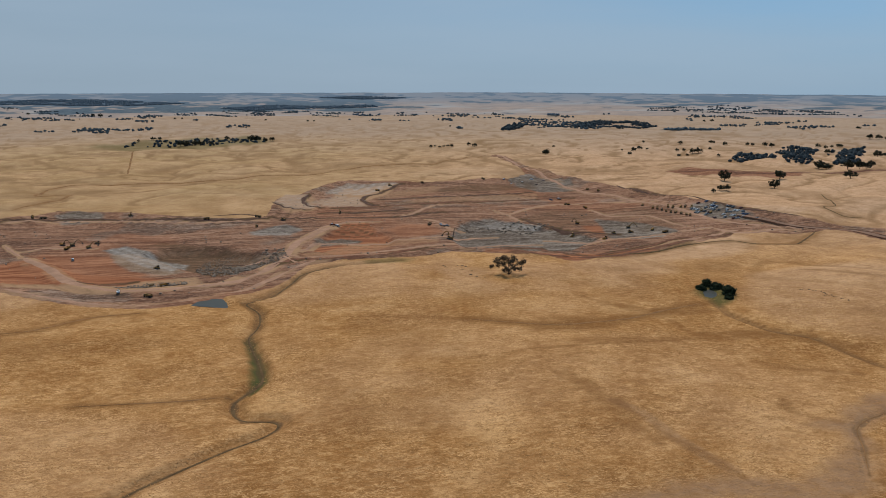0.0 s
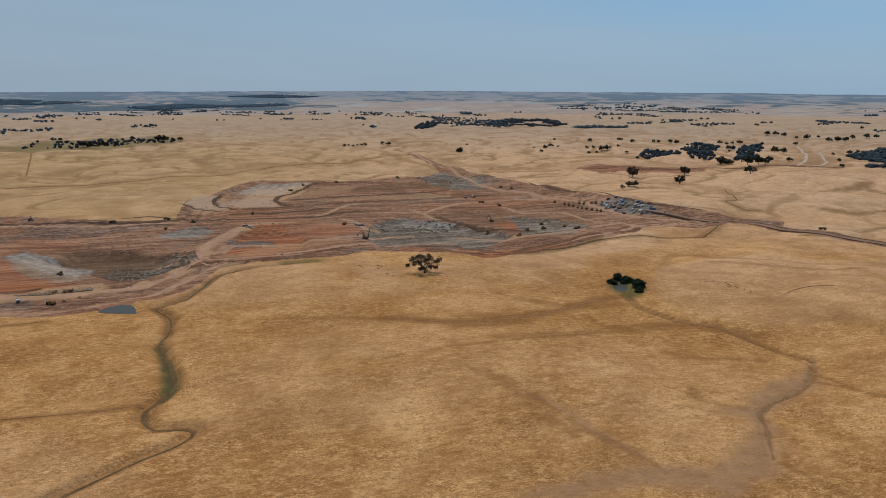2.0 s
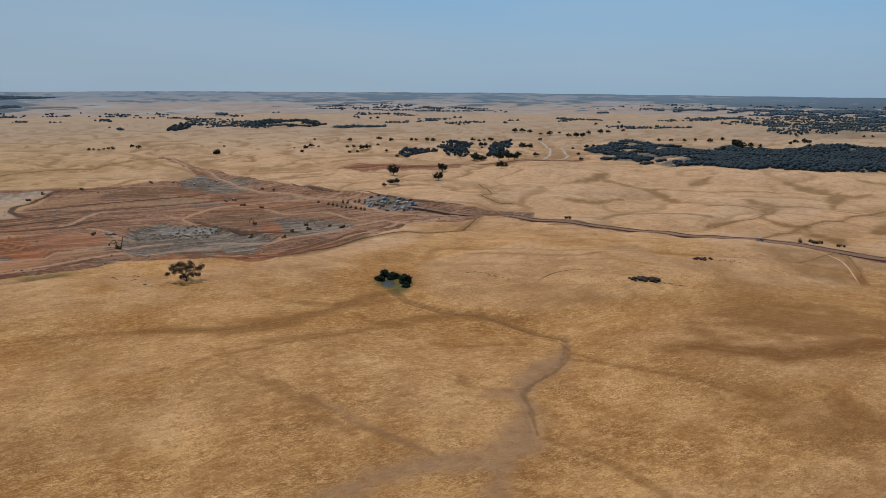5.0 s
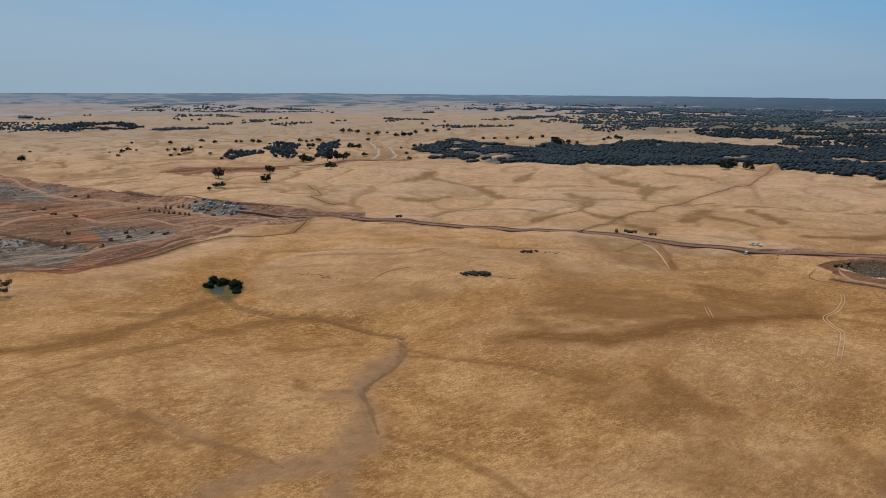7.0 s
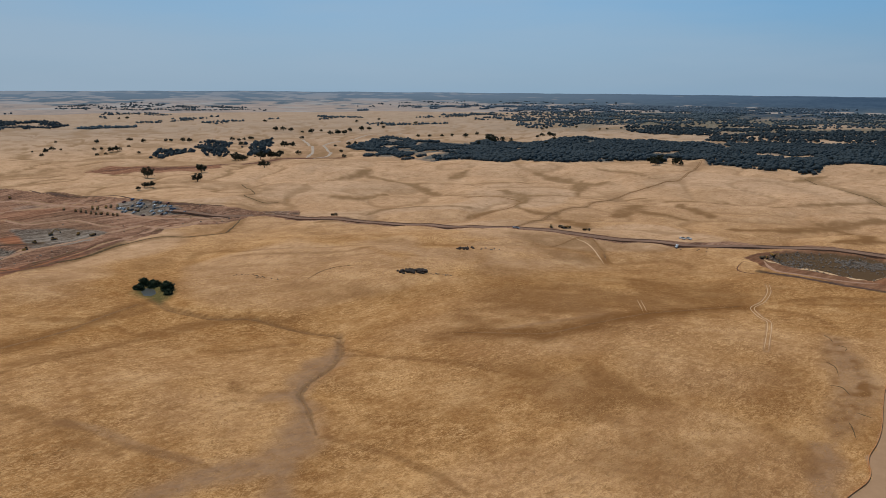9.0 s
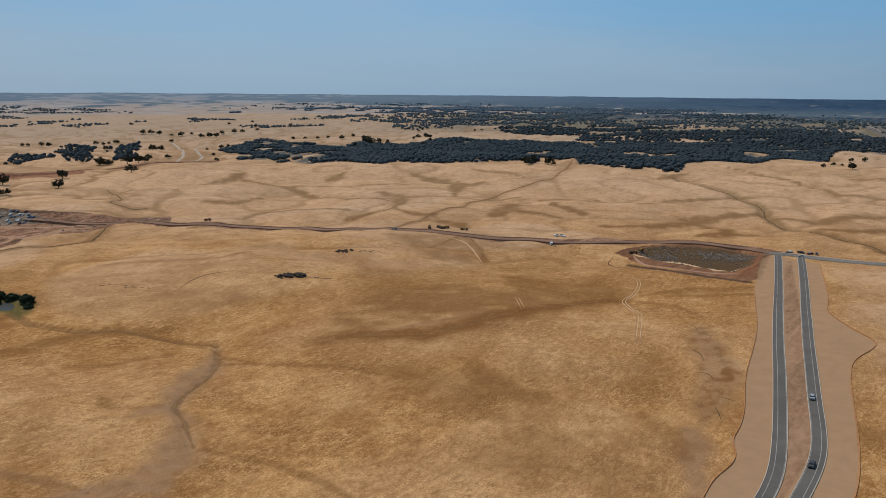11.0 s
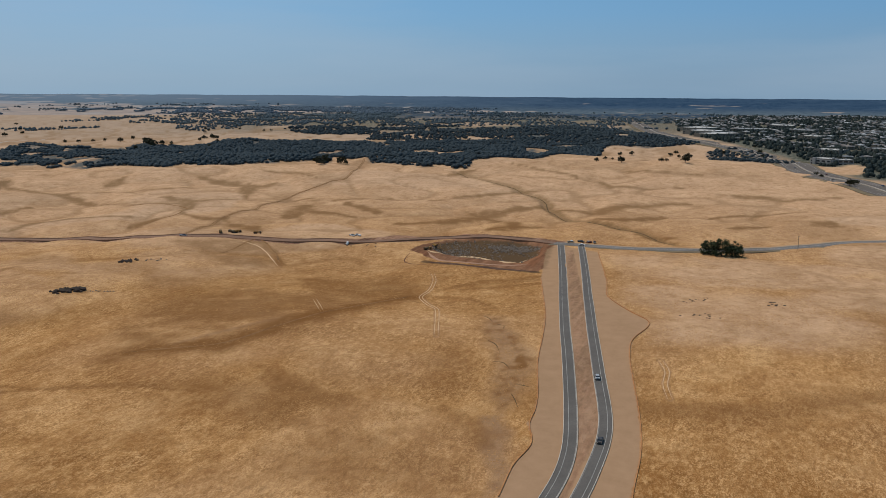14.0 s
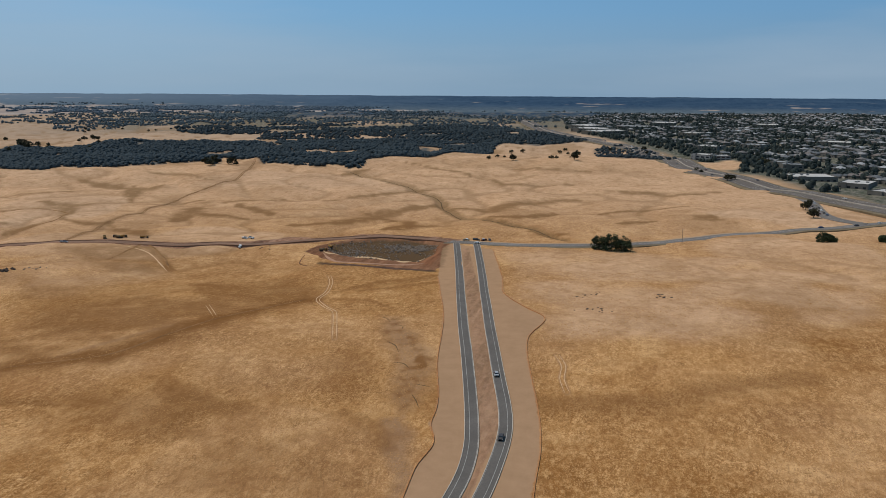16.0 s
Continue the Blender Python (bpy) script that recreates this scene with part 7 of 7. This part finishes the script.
def dots(key, n, w, size, label, seed):
    rng = random.Random(seed)
    shapes = [boulder(seed + k, ROCK_DARK) for k in range(2)]
    for i in range(n):
        px, py = along_line(DOTS[key], (i + rng.random()) / n)
        px, py = px + rng.gauss(0, w), py + rng.gauss(0, w)
        s = size * rng.uniform(0.5, 1.3)
        ob = shapes[i] if i < 2 else copy_thing(shapes[i % 2], Matrix.Identity(4))
        ob.matrix_basis = pose(px, py, place_on(px, py, 0.15 * s), 0, 0, rng.uniform(0, 360)) @ Matrix.Diagonal((s * 1.3, s, s * 0.7, 1))
        tagged(ob, label, "boulder", "field stones")


def along_line(line, u):
    k = min(int(u * (len(line) - 1)), len(line) - 2)
    f_ = u * (len(line) - 1) - k
    return line[k][0] + f_ * (line[k + 1][0] - line[k][0]), line[k][1] + f_ * (line[k + 1][1] - line[k][1])


for key, n, w, size, seed in (("stones_a", 26, 0.8, 1.1, 80), ("stones_b", 14, 1.6, 1.4, 84), ("stones_c", 12, 2.2, 1.4, 88), ("stones_d", 9, 2, 1.5, 92), ("stones_e", 12, 4, 1.6, 96), ("stones_f", 10, 3, 1.4, 99)):
    dots(key, n, w, size, "low dark stone showing through dry grass", seed)

# wooden poles beside the country road
POLE_WOOD = plain("pole_wood", (0.14, 0.10, 0.07), 0.9, size=1)


def pole():
    root = new("utility_pole")
    part("post", made(lambda bm: branch(bm, (0, 0, -1), (0, 0, 11), 0.2, 0.13, 8)), POLE_WOOD, root)
    part("crossarm", made(lambda bm: box(bm, 0, 0, 10.0, 0.15, 2.6, 0.18)), POLE_WOOD, root)
    for k in (-1.1, 0.0, 1.1):
        part("insulator", made(lambda bm: branch(bm, (0, k, 10.18), (0, k, 10.45), 0.07, 0.05, 6)), KERB, root)
    return root


px, py = SPOTS["pole"]
post = pole()
post.matrix_basis = pose(px, py, place_on(px, py), 0, 0, 60)
tagged(post, "wooden utility pole beside a country road", "utility pole")


# ---- tussocks of dry grass on the nearest slopes ----
rng = np.random.RandomState(50)
n_ = 130000
r_, b_ = 205 + 330 * rng.uniform(0, 1, n_) ** 0.8, np.radians(rng.uniform(-19, 105, n_))
px, py = r_ * np.sin(b_), r_ * np.cos(b_)
ok = ~inside(px, py, PLAN["graded"]) & ~inside(px, py, PLAN["pit"]) & ~inside(px, py, PLAN["pond"]) & ~inside(px, py, PLAN["pool"])
ok &= waves(px, py, 40, 81) + 0.7 * waves(px, py, 11, 82) > -0.08
ok &= ~inside(px, py, PLAN["wash"]) | (rng.uniform(0, 1, n_) < 0.15)
spots = np.stack([px[ok], py[ok]], -1)


def tussock(seed):
    r = np.random.RandomState(seed)
    v, t = [], []
    for k in range(1):
        c, a = r.uniform(-.25, .25, 2), r.uniform(0, 6.28)
        o = len(v)
        for j in range(3):
            w = r.uniform(0.3, 0.5)
            v.append((c[0] + w * math.cos(a + 2.1 * j), c[1] + w * math.sin(a + 2.1 * j), -0.05))
        v.append((c[0] + r.uniform(-.2, .2), c[1] + r.uniform(-.2, .2), r.uniform(0.5, 0.9)))
        t += [(o, o + 1, o + 3), (o + 1, o + 2, o + 3), (o + 2, o, o + 3)]
    return np.array(v), np.array(t)


STRAW, _n, _l, _s = material("straw", 0.9)
_g = _n.new("ShaderNodeNewGeometry")
_l.new(blend(_n, _l, _g.outputs["Random Per Island"], (0.43, 0.225, 0.085), (0.30, 0.142, 0.048)), _s.inputs["Base Color"])
ob = scatter("grass_tufts", [tussock(k) for k in range(4)], spots, STRAW, rng.uniform(0.45, 1.0, len(spots)), 0.26, 6, soft=False)
tagged(ob, "dry straw-coloured tussocks on the near slopes", "grass", kind="stuff")

# ---- the town beyond the highway ----
STUCCO = plain("stucco", (0.155, 0.14, 0.122), 0.9, size=6, spread=0.15, vary=0.5)
WHITE_ROOF = plain("white_roof", (0.42, 0.385, 0.345), 0.8, size=14, spread=0.12)
GREY_ROOF = plain("grey_roof", (0.24, 0.23, 0.22), 0.8, size=10, spread=0.2)


def roof_tiles():
    m, n, l, s = material("roof_tiles", 0.85)
    geo, info = n.new("ShaderNodeNewGeometry"), n.new("ShaderNodeObjectInfo")
    mix = n.new("ShaderNodeMath")
    l.new(geo.outputs["Random Per Island"], mix.inputs[0])
    l.new(info.outputs["Random"], mix.inputs[1])
    wrap = n.new("ShaderNodeMath")
    wrap.operation = "FRACT"
    l.new(mix.outputs[0], wrap.inputs[0])
    pick = n.new("ShaderNodeValToRGB")
    pick.color_ramp.elements.new(0.35)
    pick.color_ramp.elements.new(0.7)
    for k, c in enumerate(((0.065, 0.067, 0.072), (0.125, 0.125, 0.125), (0.14, 0.108, 0.09), (0.34, 0.335, 0.33))):
        pick.color_ramp.elements[k].color = (*c, 1)
    l.new(wrap.outputs[0], pick.inputs[0])
    l.new(blend(n, l, stretch_range(n, l, speckle(n, l, 2.5), 0.35, 0.7, 0, 0.5), pick.outputs[0], (0.14, 0.14, 0.14)), s.inputs["Base Color"])
    return m


TILES = roof_tiles()


def hall(x0, y0, x1, y1, deep, high, look_):
    """A large flat-roofed building with parapet, window bands and plant on the roof."""
    a, b = np.array([x0, y0], float), np.array([x1, y1], float)
    long = float(np.linalg.norm(b - a))
    d = (b - a) / long
    back = np.array([-d[1], d[0]])
    if back @ a < 0:
        back = -back
    c = (a + b) / 2 + back * deep / 2
    root = new(("shop_building", "office_building", "warehouse")[look_])
    base = float(np.min(ground_z(np.array([a[0], b[0], c[0]]), np.array([a[1], b[1], c[1]])))) - 0.5
    root.matrix_basis = pose(c[0], c[1], base, 0, 0, math.degrees(math.atan2(d[1], d[0])))
    front = 1 if back @ np.array([-d[1], d[0]]) > 0 else -1
    part("wall", made(lambda bm: (box(bm, 0, 0, 0, long, deep, high), box(bm, -long * 0.3, -front * deep / 2, 0, long * 0.16, 3, high + 1.4))), STUCCO if look_ != 1 else GREY_ROOF, root)
    roof = part("roof", made(lambda bm: box(bm, 0, 0, high, long - 1.2, deep - 1.2, 0.15)), GREY_ROOF if look_ == 2 else WHITE_ROOF, root)
    def rim(bm):
        for sx, sy, lx, ly in ((0, deep / 2 - 0.3, long, 0.6), (0, -deep / 2 + 0.3, long, 0.6), (long / 2 - 0.3, 0, 0.6, deep - 1.2), (-long / 2 + 0.3, 0, 0.6, deep - 1.2)):
            box(bm, sx, sy, high + 0.002, lx, ly, 0.9)
    part("parapet", made(rim), STUCCO, root)
    rng = random.Random(int(x0))
    for _ in range(max(3, int(long / 14))):
        part("roof_unit", made(lambda bm: box(bm, rng.uniform(-.4, .4) * long, rng.uniform(-.35, .35) * deep, 0.2 + high, 3, 2.2, 1.5, bevel=0.1)), GREY_ROOF, roof)
    storeys = max(1, int(high / 4))
    for k in range(storeys):
        for j in range(max(3, int(long / 7))):
            u = (j + 0.5) / max(3, int(long / 7)) - 0.5
            part("window", made(lambda bm: box(bm, u * long, -front * (deep / 2 + 0.04), 1.0 + k * 4.0, 5.2 if look_ == 1 else 3.4, 0.12, 2.2)), WINDOW, root)
    label = ("long pale shop building with flat white roof", "dark glass office block with flat white roof", "low grey warehouse with flat roof")[look_]
    return tagged(root, label, ("shop", "office", "warehouse")[look_], "large buildings")


for h_ in HALLS:
    hall(*h_)


def house_kind(seed):
    """Parts of a small house: walls with a garage wing, a hipped roof, door and windows."""
    rng = random.Random(seed)
    w, d, h = rng.uniform(13, 17), rng.uniform(10, 12.5), rng.uniform(3.2, 5.6)
    wing = rng.choice((-1, 1)) * w * 0.3
    def walls(bm):
        box(bm, 0, 0, -0.6, w, d, h + 0.6)
        box(bm, wing, -d * 0.55, -0.6, w * 0.42, d * 0.5, h * 0.9 + 0.6)
    def hip(bm, cx, cy, lx, ly, z, up, inset):
        e = 0.6
        v = [bm.verts.new(q) for q in ((cx - lx / 2 - e, cy - ly / 2 - e, z), (cx + lx / 2 + e, cy - ly / 2 - e, z), (cx + lx / 2 + e, cy + ly / 2 + e, z), (cx - lx / 2 - e, cy + ly / 2 + e, z))]
        if lx >= ly:
            t = [bm.verts.new(q) for q in ((cx - lx / 2 + inset, cy, z + up), (cx + lx / 2 - inset, cy, z + up))]
            faces = ((v[0], v[1], t[1], t[0]), (v[1], v[2], t[1]), (v[2], v[3], t[0], t[1]), (v[3], v[0], t[0]))
        else:
            t = [bm.verts.new(q) for q in ((cx, cy - ly / 2 + inset, z + up), (cx, cy + ly / 2 - inset, z + up))]
            faces = ((v[0], v[1], t[0]), (v[1], v[2], t[1], t[0]), (v[2], v[3], t[1]), (v[3], v[0], t[0], t[1]))
        for f_ in faces:
            bm.faces.new(f_)
        bm.faces.new(v[::-1])
    def roof(bm):
        hip(bm, 0, 0, w, d, h, 2.6, d * 0.45)
        hip(bm, wing, -d * 0.5, w * 0.42, d * 0.6, h * 0.9, 1.9, 1.5)
    return walls, roof, (w, d, h, wing)


def house(seed):
    walls, roof, (w, d, h, wing) = house_kind(seed)
    root = new("house")
    part("wall", made(walls), STUCCO, root)
    part("roof", made(roof), TILES, root)
    part("door", made(lambda bm: box(bm, -wing * 0.4, -d / 2 - 0.04, 0, 1.1, 0.1, 2.1)), BARK, root)
    part("garage_door", made(lambda bm: box(bm, wing, -d * 0.8 - 0.05, 0, 4.6, 0.1, 2.3)), KERB, root)
    for u in (-0.38, -0.12, 0.15, 0.38):
        part("window", made(lambda bm: box(bm, u * w, d / 2 + 0.04, 1.0, 1.6, 0.1, 1.3)), WINDOW, root)
    return root


def soup(maker):
    bm = made(maker)
    bmesh.ops.triangulate(bm, faces=bm.faces[:])
    bm.verts.ensure_lookup_table()
    v = np.array([q.co[:] for q in bm.verts])
    t = np.array([[q.index for q in f_.verts] for f_ in bm.faces])
    bm.free()
    return v, t


# plots along a grid of streets, turned with the highway
streets = math.radians(28)
cs, sn = math.cos(streets), math.sin(streets)
t_poly = np.array(PLAN["town"], float)
rng = np.random.RandomState(31)
uv = t_poly @ np.array([[cs, -sn], [sn, cs]])
plots = []
for v in np.arange(uv[:, 1].min(), uv[:, 1].max(), 66):
    for u in np.arange(uv[:, 0].min(), uv[:, 0].max(), 20):
        if (u // 20) % 11 == 0:
            continue
        for off, flip in ((0, 0), (32, 180)):
            uu, vv = u + rng.uniform(-2, 2), v + off + rng.uniform(-2, 2)
            plots.append((uu * cs - vv * sn, uu * sn + vv * cs, math.degrees(streets) + flip))
plots = np.array(plots)
hx, hy = HIGHWAY[0][:, 0], HIGHWAY[0][:, 1]
ok = inside(plots[:, 0], plots[:, 1], PLAN["town"]) & (rng.uniform(0, 1, len(plots)) < 0.75)
ok &= away(plots[:, 0], plots[:, 1], [tuple(q) for q in HIGHWAY[0][::6]])[0] > 95
ok &= waves(plots[:, 0], plots[:, 1], 260, 91) > -0.28
centres = np.array([((h_[0] + h_[2]) / 2, (h_[1] + h_[3]) / 2) for h_ in HALLS])
for c_ in centres:
    ok &= np.hypot(plots[:, 0] - c_[0], plots[:, 1] - c_[1]) > 70
plots = plots[ok]
plots = plots[np.argsort(np.hypot(plots[:, 0], plots[:, 1]))]
near, rest = plots[:280], plots[280:3600]
types = [house(200 + k) for k in range(5)]
for i, (px, py, turn) in enumerate(near):
    ob = types[i] if i < 5 else copy_thing(types[i % 5], Matrix.Identity(4))
    ob.matrix_basis = pose(px, py, place_on(px, py), 0, 0, turn)
    tagged(ob, "small suburban house with hipped tile roof among trees", "house", "town houses")
pick = rng.randint(0, 5, len(rest))
for which, mat, name, label in ((0, STUCCO, "houses", "walls of many far suburban houses"), (1, TILES, "houses", "tile roofs of many far suburban houses")):
    allv, allt, base = [], [], 0
    for k in range(5):
        v, t = soup(house_kind(200 + k)[which])
        idx = rest[pick == k]
        a = np.radians(idx[:, 2])[:, None]
        X = v[None, :, 0] * np.cos(a) - v[None, :, 1] * np.sin(a) + idx[:, :1]
        Y = v[None, :, 0] * np.sin(a) + v[None, :, 1] * np.cos(a) + idx[:, 1:2]
        Z = v[None, :, 2] + ground_z(idx[:, 0], idx[:, 1])[:, None]
        allv.append(np.stack([X, Y, Z], -1).reshape(-1, 3))
        allt.append((t[None] + (np.arange(len(idx)) * len(v))[:, None, None]).reshape(-1, 3) + base)
        base += len(idx) * len(v)
    ob = mesh_object(name, np.concatenate(allv).tolist(), np.concatenate(allt).tolist(), mat)
    tagged(ob, label, "houses", kind="stuff")

# street and garden trees
TOWN_LEAF = leaf_material("garden_leaves", (0.026, 0.034, 0.032), (0.050, 0.060, 0.050))
gap = 11.5
spots = fill(PLAN["town"], gap, 0.8, 61, -0.35)
d_ = away(spots[:, 0], spots[:, 1], [tuple(q) for q in HIGHWAY[0][::6]])[0]
keep_ = d_ > 46
keep_ &= ~inside(spots[:, 0], spots[:, 1], PLAN["lot_grass"])
for h_ in HALLS:
    cx, cy = (h_[0] + h_[2]) / 2, (h_[1] + h_[3]) / 2
    u_ = math.hypot(cx, cy)
    fx, fy = cx + cx / u_ * h_[4] / 2, cy + cy / u_ * h_[4] / 2
    keep_ &= np.hypot(spots[:, 0] - fx, spots[:, 1] - fy) > max(h_[4], math.hypot(h_[2] - h_[0], h_[3] - h_[1])) * (0.9 if u_ < 1400 else 0.6)
spots = spots[keep_]
gone = np.zeros(len(spots), bool)
for k in range(0, len(plots), 400):
    part_ = plots[k:k + 400]
    gone |= (np.hypot(spots[:, :1] - part_[None, :, 0], spots[:, 1:2] - part_[None, :, 1]) < 7.5).any(1)
spots = spots[~gone]
spots = spots[np.argsort(np.hypot(spots[:, 0], spots[:, 1]))][:17000]
ob = scatter("garden_trees", FAR_CROWNS, spots, TOWN_LEAF, 8.2 * rng.uniform(0.6, 1.35, len(spots)), 0.85, 3)
tagged(ob, "dark green street and garden trees of the town", "trees", kind="stuff")
